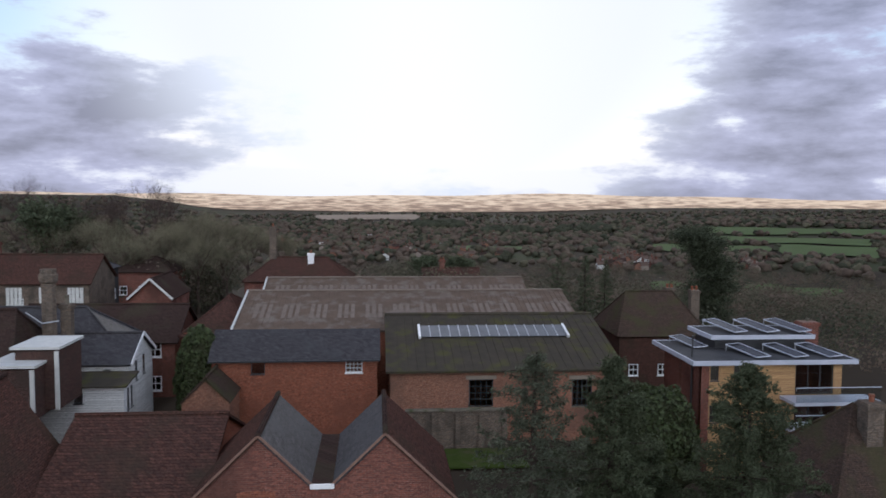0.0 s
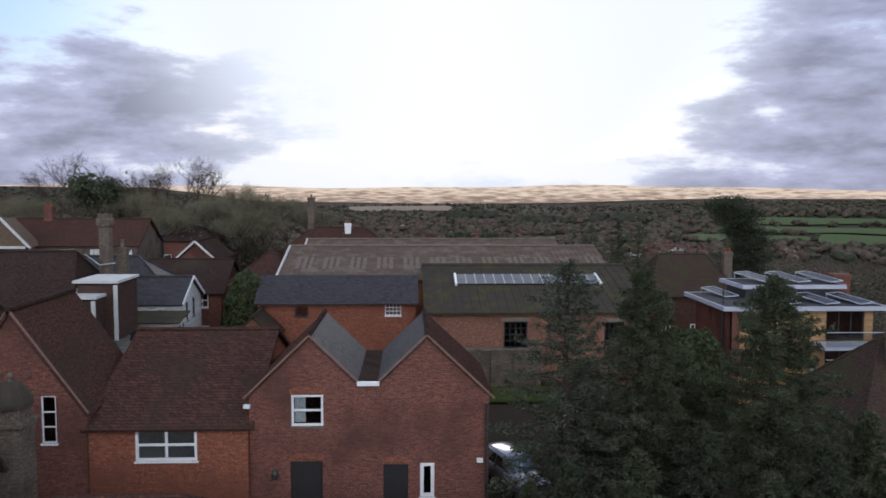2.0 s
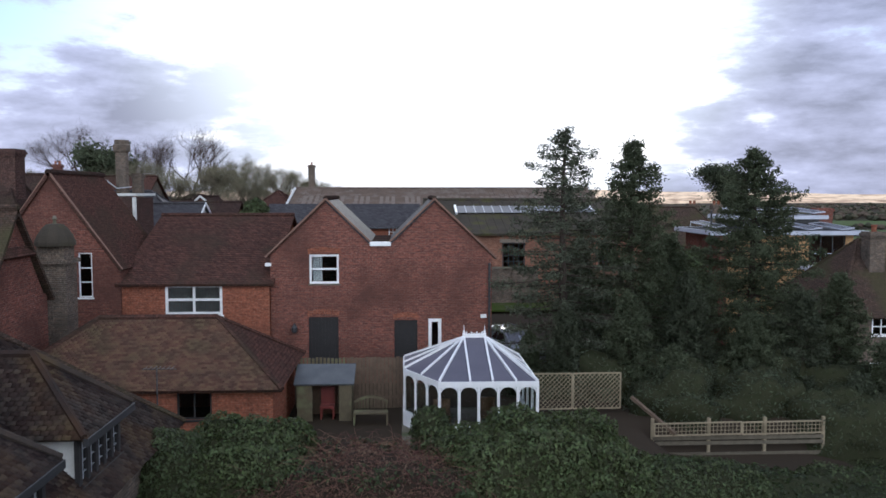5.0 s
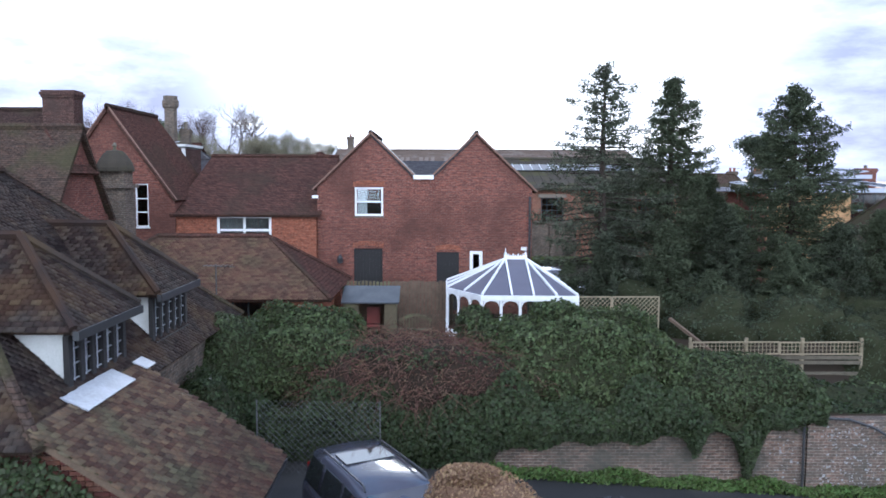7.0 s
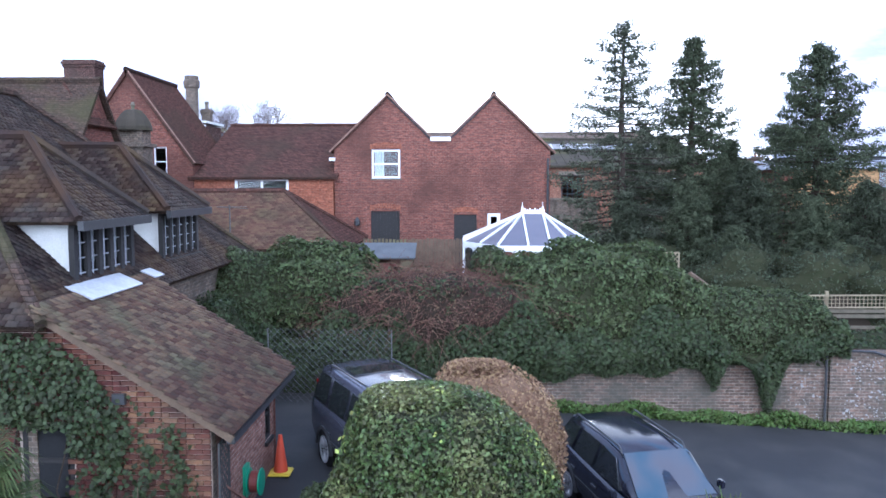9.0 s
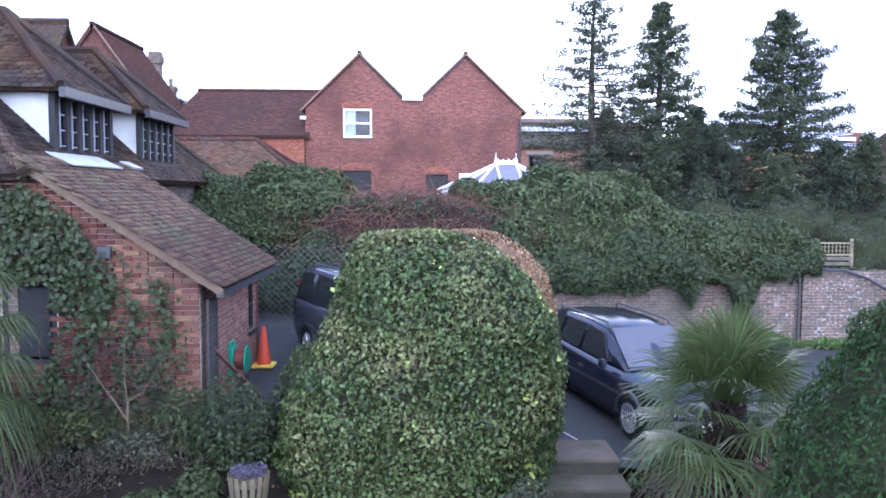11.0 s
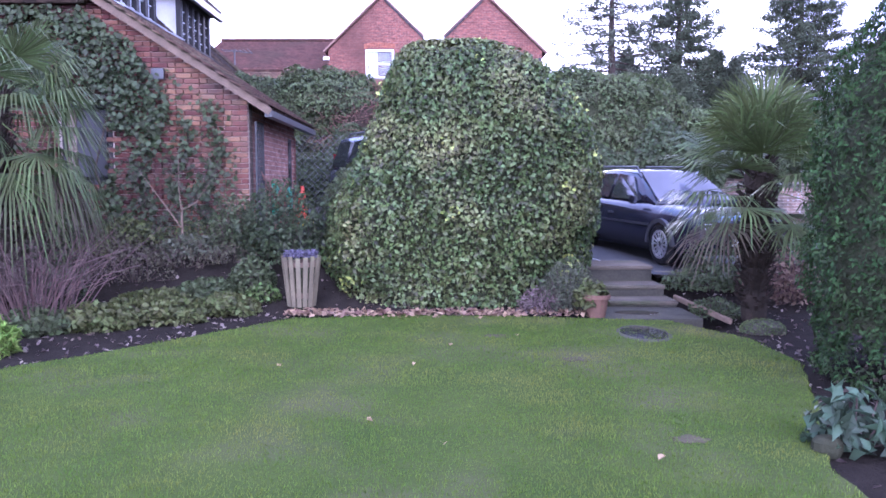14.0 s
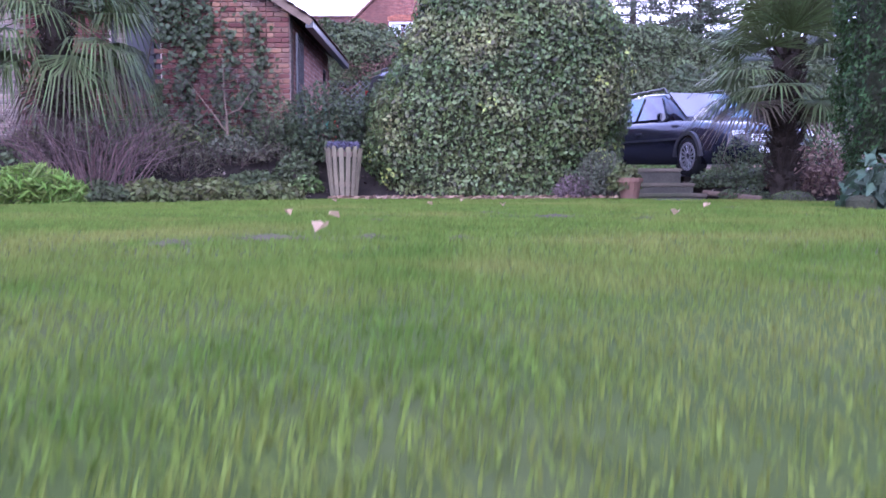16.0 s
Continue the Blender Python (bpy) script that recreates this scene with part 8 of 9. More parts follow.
red_lamp = material("red_lamp", (0.35, 0.02, 0.02), (0.25, 0.015, 0.015), 0.15, scale=10, bump=0.02, spec=0.9)
chrome = material("chrome", (0.6, 0.6, 0.62), (0.5, 0.5, 0.52), 0.2, 1.0, scale=6, bump=0.0)


def loft(bm, rows, m, cap=True):
    """Skin through cross-sections: rows of point lists of one length."""
    rings = [[bm.verts.new(m @ Vector(p)) for p in r] for r in rows]
    k = len(rings[0])
    for r0, r1 in zip(rings, rings[1:]):
        for i in range(k - 1):
            bm.faces.new((r0[i], r0[i + 1], r1[i + 1], r1[i]))
        bm.faces.new((r0[k - 1], r0[0], r1[0], r1[k - 1]))
    if cap:
        bm.faces.new(rings[0][::-1])
        bm.faces.new(rings[-1])


def car(name, x, y, heading, pitch, st, paint, label):
    """A car from its stations: x runs to the front, y to its left, z up from the road."""
    z = drive_z(x, y) + 0.025
    t = thing(name, x, y, z, label, "car")
    m = Matrix.Translation((x, y, z)) @ Euler((0, radians(pitch), radians(heading)), "XYZ").to_matrix().to_4x4()
    low, top, W = st["low"], st["top"], st["w"]

    def section(row):
        s, zb, zs, zt, wb, ws, wt = row
        pts = [(s, -wb, zb), (s, -ws, (zb + zs) / 2), (s, -ws, zs), (s, -(ws + wt) / 2 * 1.0 - 0.01, (zs + zt) / 2 + 0.02), (s, -wt, zt), (s, -wt * 0.5, zt + 0.025), (s, 0, zt + 0.035), (s, wt * 0.5, zt + 0.025), (s, wt, zt), (s, (ws + wt) / 2 + 0.01, (zs + zt) / 2 + 0.02), (s, ws, zs), (s, ws, (zb + zs) / 2), (s, wb, zb)]
        return pts
    bm = BM()
    loft(bm, [section(r) for r in low], m)
    body = part("body", bm, paint, t, smooth=True)
    # cabin: pillars and roof in paint, glass set a little proud of it
    bm = BM()
    rows = []
    for s, zb, zt, wb, wt in top:
        rows.append([(s, -wb, zb), (s, -(wb * 0.35 + wt * 0.65), zb + (zt - zb) * 0.65), (s, -wt, zt - 0.05), (s, -wt * 0.85, zt), (s, 0, zt + 0.03), (s, wt * 0.85, zt), (s, wt, zt - 0.05), (s, (wb * 0.35 + wt * 0.65), zb + (zt - zb) * 0.65), (s, wb, zb)])
    loft(bm, rows, m)
    part("cabin", bm, paint, t, smooth=True)

    def quad(nm, pts, mat, parent=t, thick=0.012, label_=""):
        b = BM()
        pts = [Vector(p) for p in pts]
        n = (pts[1] - pts[0]).cross(pts[2] - pts[0]).normalized()
        vs, ws = [b.verts.new(m @ (p + n * thick)) for p in pts], [b.verts.new(m @ (p - n * thick)) for p in pts]
        b.faces.new(vs)
        b.faces.new(ws[::-1])
        for i in range(len(pts)):
            j = (i + 1) % len(pts)
            b.faces.new((vs[i], ws[i], ws[j], vs[j]))
        return part(nm, b, mat, parent, label_)
    for nm, pts in st["glass"]:
        if nm == "side":
            for sgn in (-1, 1):
                quad("side_window", [(a, sgn * b, c) for a, b, c in pts], car_glass)
        else:
            quad(nm, pts, car_glass)
    for sx in st["wheels"]:
        for sgn in (-1, 1):
            R, wy = st["r"], W - 0.10
            b = BM()
            prof = [(R * 0.66, -0.09), (R * 0.9, -0.105), (R, -0.07), (R, 0.07), (R * 0.9, 0.105), (R * 0.66, 0.09)]
            rings = []
            for k in range(24):
                a = k * 2 * math.pi / 24
                rings.append([b.verts.new(m @ Vector((sx + r * math.cos(a), sgn * (wy + o), R + r * math.sin(a)))) for r, o in prof])
            for k in range(24):
                r0, r1 = rings[k], rings[(k + 1) % 24]
                for i in range(6):
                    b.faces.new((r0[i], r0[(i + 1) % 6], r1[(i + 1) % 6], r1[i]))
            tyre = part("wheel", b, tyre_mat, t, "black tyre on an alloy wheel", smooth=True)
            b = BM()
            for k in range(14):
                a = k * 2 * math.pi / 14
                p = m @ Vector((sx + 0.05 * math.cos(a), sgn * (wy + 0.085), R + 0.05 * math.sin(a)))
                q = m @ Vector((sx + R * 0.64 * math.cos(a), sgn * (wy + 0.095), R + R * 0.64 * math.sin(a)))
                bar(b, p, q, 0.024, 0.02)
            part("spoke_set", b, alloy, tyre, kind="stuff")
            b = BM()
            for k in range(24):
                a, c = k * 2 * math.pi / 24, (k + 1) * 2 * math.pi / 24
                bar(b, m @ Vector((sx + R * 0.65 * math.cos(a), sgn * (wy + 0.09), R + R * 0.65 * math.sin(a))), m @ Vector((sx + R * 0.65 * math.cos(c), sgn * (wy + 0.09), R + R * 0.65 * math.sin(c))), 0.03, 0.03)
            part("rim", b, alloy, tyre)
            b = BM()
            rings = []               # dark wheel arch, one swept lip
            for k in range(13):
                a = math.pi * k / 12
                rings.append([b.verts.new(m @ Vector((sx + (R + r_) * math.cos(a), sgn * (W - 0.005 + o_), R + (R + r_) * math.sin(a)))) for r_, o_ in ((0.02, -0.03), (0.08, -0.03), (0.08, 0.03), (0.02, 0.03))])
            for r0, r1 in zip(rings, rings[1:]):
                for k in range(4):
                    b.faces.new((r0[k], r0[(k + 1) % 4], r1[(k + 1) % 4], r1[k]))
            b.faces.new(rings[0])
            b.faces.new(rings[-1])
            part("wheel_arch", b, dark_metal, t)
    for sgn in (-1, 1):
        mx, mz = st["mirror"]
        b = BM()
        for p in (0,):
            box(b, mx - 0.06, mx + 0.08, sgn * (W + 0.02) - (0.09 if sgn < 0 else -0.0), sgn * (W + 0.02) + (0.09 if sgn > 0 else 0.0), mz - 0.06, mz + 0.07, m)
        bmesh.ops.bevel(b, geom=b.edges[:], offset=0.02, segments=2, affect="EDGES")
        part("wing_mirror", b, paint, t)
        (ra, rb, rz, ry) = st["rails"]
        b = BM()
        tube(b, [m @ Vector(p) for p in ((ra, sgn * ry, rz - 0.04), (ra - 0.1, sgn * ry, rz + 0.05), (rb + 0.1, sgn * ry, rz + 0.05), (rb, sgn * ry, rz - 0.04))], [0.018] * 4, 6)
        part("roof_rail", b, dark_metal, t)
        b = BM()
        box(b, *st["headlight"][:2], sgn * st["headlight"][2] - 0.17, sgn * st["headlight"][2] + 0.17, *st["headlight"][3:], m)
        bmesh.ops.bevel(b, geom=b.edges[:], offset=0.03, segments=2, affect="EDGES")
        part("headlight", b, lamp_glass, t)
        b = BM()
        box(b, *st["taillight"][:2], sgn * st["taillight"][2] - 0.06, sgn * st["taillight"][2] + 0.06, *st["taillight"][3:], m)
        part("taillight", b, red_lamp, t)
        b = BM()
        a0, a1, az = st["strip"]
        box(b, a0, a1, sgn * (W + 0.004) - 0.012, sgn * (W + 0.004) + 0.012, az, az + 0.035, m)
        part("side_moulding", b, st["strip_mat"], t)
        for hx in st["handles"]:
            b = BM()
            box(b, hx - 0.09, hx + 0.09, sgn * (W - 0.005) - 0.02, sgn * (W - 0.005) + 0.02, az + 0.13, az + 0.165, m)
            part("door_handle", b, dark_metal, t)
    fx = st["front"]
    b = BM()
    box(b, fx - 0.03, fx + 0.03, -0.42, 0.42, 0.52, 0.64, m)
    part("grille", b, dark_metal, t)
    b = BM()
    for i in range(4):
        box(b, fx - 0.02, fx + 0.036, -0.40, 0.40, 0.53 + i * 0.03, 0.54 + i * 0.03, m)
    part("grille", b, chrome, t, kind="stuff")
    b = BM()
    box(b, fx + 0.03, fx + 0.055, -0.26, 0.26, 0.36, 0.46, m)
    part("number_plate", b, white_paint, t, "plain white plate")
    return t


estate = dict(
    w=0.87, r=0.315, wheels=(1.36, -1.34), mirror=(0.62, 0.96), rails=(0.15, -1.75, 1.44, 0.56), front=2.27,
    low=[(2.30, 0.30, 0.48, 0.60, 0.55, 0.66, 0.60), (2.22, 0.22, 0.50, 0.68, 0.68, 0.76, 0.70), (1.9, 0.20, 0.56, 0.78, 0.78, 0.84, 0.74), (1.3, 0.20, 0.62, 0.86, 0.82, 0.87, 0.76), (0.85, 0.20, 0.66, 0.90, 0.82, 0.87, 0.78),
         (0.0, 0.20, 0.68, 0.92, 0.82, 0.87, 0.80), (-1.0, 0.20, 0.70, 0.94, 0.82, 0.87, 0.80), (-1.8, 0.22, 0.72, 0.96, 0.80, 0.86, 0.79), (-2.2, 0.28, 0.72, 0.96, 0.72, 0.80, 0.74), (-2.32, 0.34, 0.66, 0.90, 0.62, 0.70, 0.66)],
    top=[(0.98, 0.90, 0.93, 0.74, 0.72), (0.55, 0.90, 1.17, 0.78, 0.66), (0.10, 0.90, 1.40, 0.79, 0.61), (-0.5, 0.91, 1.45, 0.79, 0.60), (-1.4, 0.92, 1.44, 0.79, 0.60), (-1.9, 0.93, 1.38, 0.78, 0.58), (-2.16, 0.93, 1.10, 0.75, 0.62)],
    glass=[("side", [(0.52, 0.776, 0.95), (0.14, 0.650, 1.33), (-0.38, 0.640, 1.37), (-0.42, 0.785, 0.96)]), ("side", [(-0.52, 0.785, 0.96), (-0.48, 0.640, 1.37), (-1.20, 0.640, 1.37), (-1.28, 0.785, 0.97)]), ("side", [(-1.38, 0.785, 0.98), (-1.30, 0.640, 1.365), (-1.80, 0.625, 1.33), (-2.02, 0.770, 1.0)]),
           ("windscreen", [(0.95, -0.66, 0.955), (0.95, 0.66, 0.955), (0.16, 0.54, 1.405), (0.16, -0.54, 1.405)]), ("rear_window", [(-1.95, -0.52, 1.36), (-1.95, 0.52, 1.36), (-2.17, 0.62, 1.06), (-2.17, -0.62, 1.06)])],
    headlight=(2.12, 2.27, 0.54, 0.56, 0.68), taillight=(-2.30, -2.2, 0.72, 0.62, 0.92), strip=(-1.0, 1.05, 0.58), strip_mat=dark_metal, handles=(-0.25, -1.12))
FWD = math.degrees(math.atan2(-0.968, 0.25))
car("estate_car", 6.29, 11.63, FWD, 1.5, estate, black_paint, "black estate car with roof rails parked on the drive")
offroad = dict(
    w=0.95, r=0.37, wheels=(1.42, -1.40), mirror=(0.85, 1.22), rails=(0.3, -1.9, 1.84, 0.62), front=2.35,
    low=[(2.36, 0.45, 0.75, 0.98, 0.72, 0.84, 0.80), (2.2, 0.36, 0.80, 1.08, 0.84, 0.93, 0.86), (1.5, 0.34, 0.84, 1.14, 0.90, 0.95, 0.88), (0.95, 0.34, 0.86, 1.18, 0.90, 0.95, 0.88), (0.0, 0.34, 0.88, 1.18, 0.90, 0.95, 0.90), (-1.2, 0.34, 0.88, 1.18, 0.90, 0.95, 0.90), (-2.1, 0.38, 0.88, 1.18, 0.88, 0.94, 0.89), (-2.32, 0.44, 0.86, 1.16, 0.84, 0.90, 0.87)],
    top=[(1.05, 1.14, 1.17, 0.84, 0.82), (0.72, 1.14, 1.50, 0.87, 0.76), (0.38, 1.14, 1.78, 0.89, 0.71), (-0.4, 1.14, 1.83, 0.89, 0.71), (-1.6, 1.14, 1.84, 0.89, 0.71), (-2.12, 1.14, 1.82, 0.88, 0.70), (-2.28, 1.14, 1.55, 0.87, 0.76)],
    glass=[("side", [(0.72, 0.875, 1.20), (0.42, 0.760, 1.68), (-0.30, 0.755, 1.72), (-0.32, 0.885, 1.20)]), ("side", [(-0.44, 0.885, 1.20), (-0.42, 0.755, 1.72), (-1.25, 0.755, 1.72), (-1.32, 0.885, 1.20)]), ("side", [(-1.44, 0.885, 1.22), (-1.42, 0.752, 1.73), (-2.05, 0.748, 1.72), (-2.12, 0.875, 1.24)]),
           ("windscreen", [(1.03, -0.76, 1.20), (1.03, 0.76, 1.20), (0.42, 0.64, 1.77), (0.42, -0.64, 1.77)]), ("rear_window", [(-2.15, -0.6, 1.76), (-2.15, 0.6, 1.76), (-2.30, 0.70, 1.30), (-2.30, -0.70, 1.30)]), ("sunroof", [(0.2, -0.5, 1.862), (0.2, 0.5, 1.862), (-1.5, 0.5, 1.872), (-1.5, -0.5, 1.872)][2:] + [(-0.9, -0.5, 1.868), (-0.9, 0.5, 1.868)])],
    headlight=(2.2, 2.36, 0.62, 0.80, 1.0), taillight=(-2.34, -2.26, 0.72, 0.8, 1.5), strip=(-1.0, 1.0, 0.62), strip_mat=dark_metal, handles=(-0.2, -1.1))
car("offroad_car", 2.08, 12.7, math.degrees(math.atan2(-0.88, 0.47)), 0.5, offroad, grey_paint, "dark grey off-road car parked behind the hedge")

silver_paint = material("silver_car_paint", (0.42, 0.43, 0.46), (0.36, 0.37, 0.40), 0.2, 0.3, scale=2, fine=8, bump=0.0)
yard_car = car("parked_car", 8.75, 38.2, -70, 0.0, estate, silver_paint, "silver car parked in the yard behind the stable")
yard_car.matrix_basis = Matrix.Translation((0, 0, ground_z(8.75, 38.2) - drive_z(8.75, 38.2) - 0.02)) @ yard_car.matrix_basis

# ---- palms ----
def fan_frond(P, F, base, aim, size, droop, rnd, fold=0.25, arc=215, segs=38, petiole=0.5):
    """One palm leaf: a stalk and a fan of narrow pleated blades."""
    base, aim = Vector(base), Vector(aim).normalized()
    side = aim.cross(Vector((0, 0, 1))).normalized()
    up = side.cross(aim)
    hub = base + aim * petiole + Vector((0, 0, -droop * 0.25))
    i0 = len(P)
    for s, w in ((0, 0.014), (1, 0.010)):
        c = base if s == 0 else hub
        P += [c - side * w, c + side * w, c + up * w]
    F += [(i0, i0 + 1, i0 + 4, i0 + 3), (i0 + 1, i0 + 2, i0 + 5, i0 + 4), (i0 + 2, i0, i0 + 3, i0 + 5)]
    for k in range(segs):
        a = radians(-arc / 2 + arc * (k + 0.5) / segs + rnd.uniform(-2, 2))
        L = size * (0.78 + 0.22 * math.cos(a * 0.8)) * rnd.uniform(0.9, 1.06)
        d = (aim * math.cos(a) + side * math.sin(a)).normalized()
        d = (d + up * fold * (0.4 - abs(a) / 4)).normalized()
        n = d.cross(side * math.cos(a) - aim * math.sin(a)).normalized()
        w = side * math.cos(a) - aim * math.sin(a)
        h = 0.0075 + 0.006 * size
        i0 = len(P)
        sag = Vector((0, 0, -droop * L * L * 0.5))
        sag2 = Vector((0, 0, -droop * L * L * rnd.uniform(1.1, 1.9)))
        mid, tip = hub + d * L * 0.6 + sag * 0.5, hub + d * L * 0.92 + sag2
        P += [hub + w * 0.005, hub - w * 0.005, mid + w * h, mid - w * h, tip + w * 0.003, tip - w * 0.003]
        F += [(i0, i0 + 1, i0 + 3, i0 + 2), (i0 + 2, i0 + 3, i0 + 5, i0 + 4)]


palm_fibre = material("palm_fibre", (0.040, 0.031, 0.023), (0.022, 0.018, 0.014), 0.95, scale=9, fine=60, bump=0.9, depth=0.015)


def palm(name, x, y, z0, h, n, size, label, seed, droop=0.35, rise=70, span=95, stalk=0.85):
    t = thing(name, x, y, z0, label, "palm")
    rnd = random.Random(seed)
    bm = BM()
    rows = [(0.13 + 0.02 * math.sin(i * 2.3), h * i / 10) for i in range(11)]
    lathe(bm, (x, y, z0), rows, 12)
    part("trunk", bm, palm_fibre, t, "fibrous brown trunk")
    bm = BM()
    for i in range(340):       # old leaf bases and fibres
        a, z = rnd.uniform(0, 6.28), rnd.uniform(0.1, h)
        p = Vector((x + 0.13 * math.cos(a), y + 0.13 * math.sin(a), z0 + z))
        bar(bm, p, p + Vector((0.09 * math.cos(a), 0.09 * math.sin(a), rnd.uniform(-0.05, 0.20))), 0.03, 0.014)
    part("leaf_base_fibre", bm, palm_fibre, t, kind="stuff")
    for i in range(n):
        f = i / n
        a = i * 2.399 + rnd.uniform(-0.2, 0.2)
        el = radians(rise - span * f + rnd.uniform(-9, 9))
        P, F = [], []
        fan_frond(P, F, (x, y, z0 + h - 0.1 - 0.25 * f), (math.cos(a) * math.cos(el), math.sin(a) * math.cos(el), math.sin(el)), size * rnd.uniform(0.85, 1.1), droop * (0.5 + f), rnd, petiole=size * stalk)
        me = from_arrays("frond", [tuple(p) for p in P], F)
        part("frond", me, dead_frond if f > 0.93 else palm_leaf, t, "dry brown frond" if f > 0.93 else "")
    return t


palm("fan_palm", 5.99, 6.95, 0.0, 1.80, 34, 0.80, "fan palm with stiff pleated green fronds beside the steps", 3, 0.24, 84, 116, 0.72)
palm("fan_palm", -2.62, 7.2, 0.0, 2.6, 36, 0.74, "fan palm with drooping grey-green fronds", 5, 0.62, 66, 112, 1.0)

# ---- tall clipped conifer at the lawn edge ----
CX, CY = 6.58, 3.95
cyp = thing("clipped_cypress", CX, CY, 0.0, "tall dense bright green clipped conifer", "conifer")
PROF_Z, PROF_R = [0.0, 0.5, 1.2, 1.9, 2.2, 2.6, 3.0, 3.2, 3.45], [1.16, 1.26, 1.30, 1.28, 1.2, 1.03, 0.76, 0.55, 0.1]
n = 42000
zz = RNG.uniform(0.02, 3.45, n)
rad = np.interp(zz, PROF_Z, PROF_R)
th = RNG.uniform(0, 2 * np.pi, n)
P = np.stack([CX + rad * np.cos(th), CY + rad * 0.95 * np.sin(th), zz], 1)
P += np.stack([np.cos(th), np.sin(th), 0 * th], 1) * (0.07 * noise3(P, 4.0) + 0.07 * noise3(P, 10.0) + RNG.uniform(-0.07, 0.03, n))[:, None]
part("foliage", leaf_mesh("foliage", P, np.stack([np.cos(th), np.sin(th), 0.5 + 0 * th], 1), 0.05, 0.5, 0.42), cypress_leaf, cyp, kind="stuff")
# dark core under the foliage: shaded depth painted as a colour
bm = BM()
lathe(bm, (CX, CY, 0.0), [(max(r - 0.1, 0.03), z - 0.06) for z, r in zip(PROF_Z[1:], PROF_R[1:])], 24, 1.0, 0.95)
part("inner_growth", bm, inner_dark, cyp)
bm = BM()
tube(bm, [(CX, CY, -0.1), (CX, CY, 1.0)], [0.12, 0.1], 8)
part("trunk", bm, bark, cyp)


# ---- bedding plants ----
def clump(name, c, r, h, n, size, mat, label, category="plant", upright=0.4, aspect=0.6, kind="", group=""):
    t = thing(name, c[0], c[1], c[2], label, category, group, kind)
    a, q = RNG.uniform(0, 6.28, n), np.sqrt(RNG.uniform(0, 1, n))
    z = RNG.uniform(0, 1, n) * h * (1 - 0.55 * q ** 2)
    P = np.stack([c[0] + r[0] * q * np.cos(a), c[1] + r[1] * q * np.sin(a), c[2] + z], 1)
    N = np.stack([np.cos(a) * 0.5, np.sin(a) * 0.5, np.full(n, 1 - upright)], 1)
    part("foliage", leaf_mesh("foliage", P, N, size, 0.6, aspect), mat, t, kind="stuff")
    bm = BM()
    for i in range(min(40, n // 20)):
        j = RNG.integers(0, n)
        bar(bm, (c[0] + r[0] * 0.3 * math.cos(a[j]), c[1] + r[1] * 0.3 * math.sin(a[j]), c[2] - 0.02), tuple(P[j]), 0.008)
    part("stem_mass", bm, twig, t, kind="stuff")
    return t


bz = lambda x, y: ground_z(x, y)
twig_leaf = leaf_material("twig_leaf", (0.085, 0.072, 0.042), (0.065, 0.06, 0.036), 0.8)
grey_leaf = leaf_material("grey_leaf", (0.072, 0.080, 0.045), (0.100, 0.104, 0.064), 0.8)
heather_leaf = leaf_material("heather_leaf", (0.16, 0.11, 0.11), (0.13, 0.10, 0.085), 0.8)
lime_leaf = leaf_material("lime_leaf", (0.14, 0.22, 0.03), (0.18, 0.26, 0.05), 0.6)
for i, (x, y, rx, ry, h, m) in enumerate([(-1.35, 6.75, 0.45, 0.35, 0.40, perennial_leaf), (-0.75, 7.15, 0.5, 0.35, 0.42, perennial_leaf), (-0.15, 7.65, 0.4, 0.3, 0.34, perennial_leaf), (-1.9, 6.5, 0.4, 0.35, 0.4, bank_leaf), (-1.0, 7.75, 0.6, 0.4, 0.36, perennial_leaf), (-0.45, 8.0, 0.45, 0.3, 0.34, bank_leaf)]):
    clump("bedding_plant", (x, y, bz(x, y)), (rx, ry), h * 0.75, 1500, 0.075, m, "low fading leafy perennials in the border", group="border perennials")
clump("bedding_plant", (0.22, 7.95, bz(0.22, 7.95)), (0.22, 0.18), 0.24, 320, 0.06, weed_leaf, "small bright green plant by the planter")
clump("grass_tuft", (-2.0, 5.35, -0.02), (0.5, 0.38), 0.42, 1800, 0.16, lime_leaf, "tuft of bright lime-green grass at the lawn edge", "grass", 0.9, 0.07)
clump("heather", (3.62, 7.55, 0.0), (0.26, 0.2), 0.34, 1300, 0.035, heather_leaf, "pinkish dry heather by the hedge", "plant", 0.6, 0.4)
clump("lavender", (4.0, 7.62, 0.05), (0.36, 0.32), 0.62, 2600, 0.045, grey_leaf, "grey-green lavender mound beside the steps", "plant", 0.6, 0.35)
clump("potted_plant", (4.2, 7.25, 0.12), (0.2, 0.16), 0.36, 500, 0.07, perennial_leaf, "yellow-green leafy plant spilling over a pot")
pot = thing("terracotta_pot", 4.26, 7.22, 0.0, "small terracotta pot at the foot of the steps", "pot")
terracotta = material("terracotta", (0.14, 0.08, 0.054), (0.11, 0.066, 0.048), 0.85, scale=6)
bm = BM()
lathe(bm, (4.26, 7.22, 0.0), [(0.10, 0.0), (0.14, 0.22), (0.16, 0.22), (0.16, 0.27), (0.14, 0.27), (0.12, 0.2)], 18)
part("pot_body", bm, terracotta, pot)
bm = BM()
lathe(bm, (4.26, 7.22, 0.0), [(0.02, 0.2), (0.13, 0.22)], 14)
part("compost", bm, soil, pot)
clump("border_shrub", (0.3, 8.7, bz(0.3, 8.7)), (0.6, 0.45), 1.15, 3200, 0.07, ivy_leaf, "loose dark shrub beside the garage", "shrub", 0.6, 0.5)
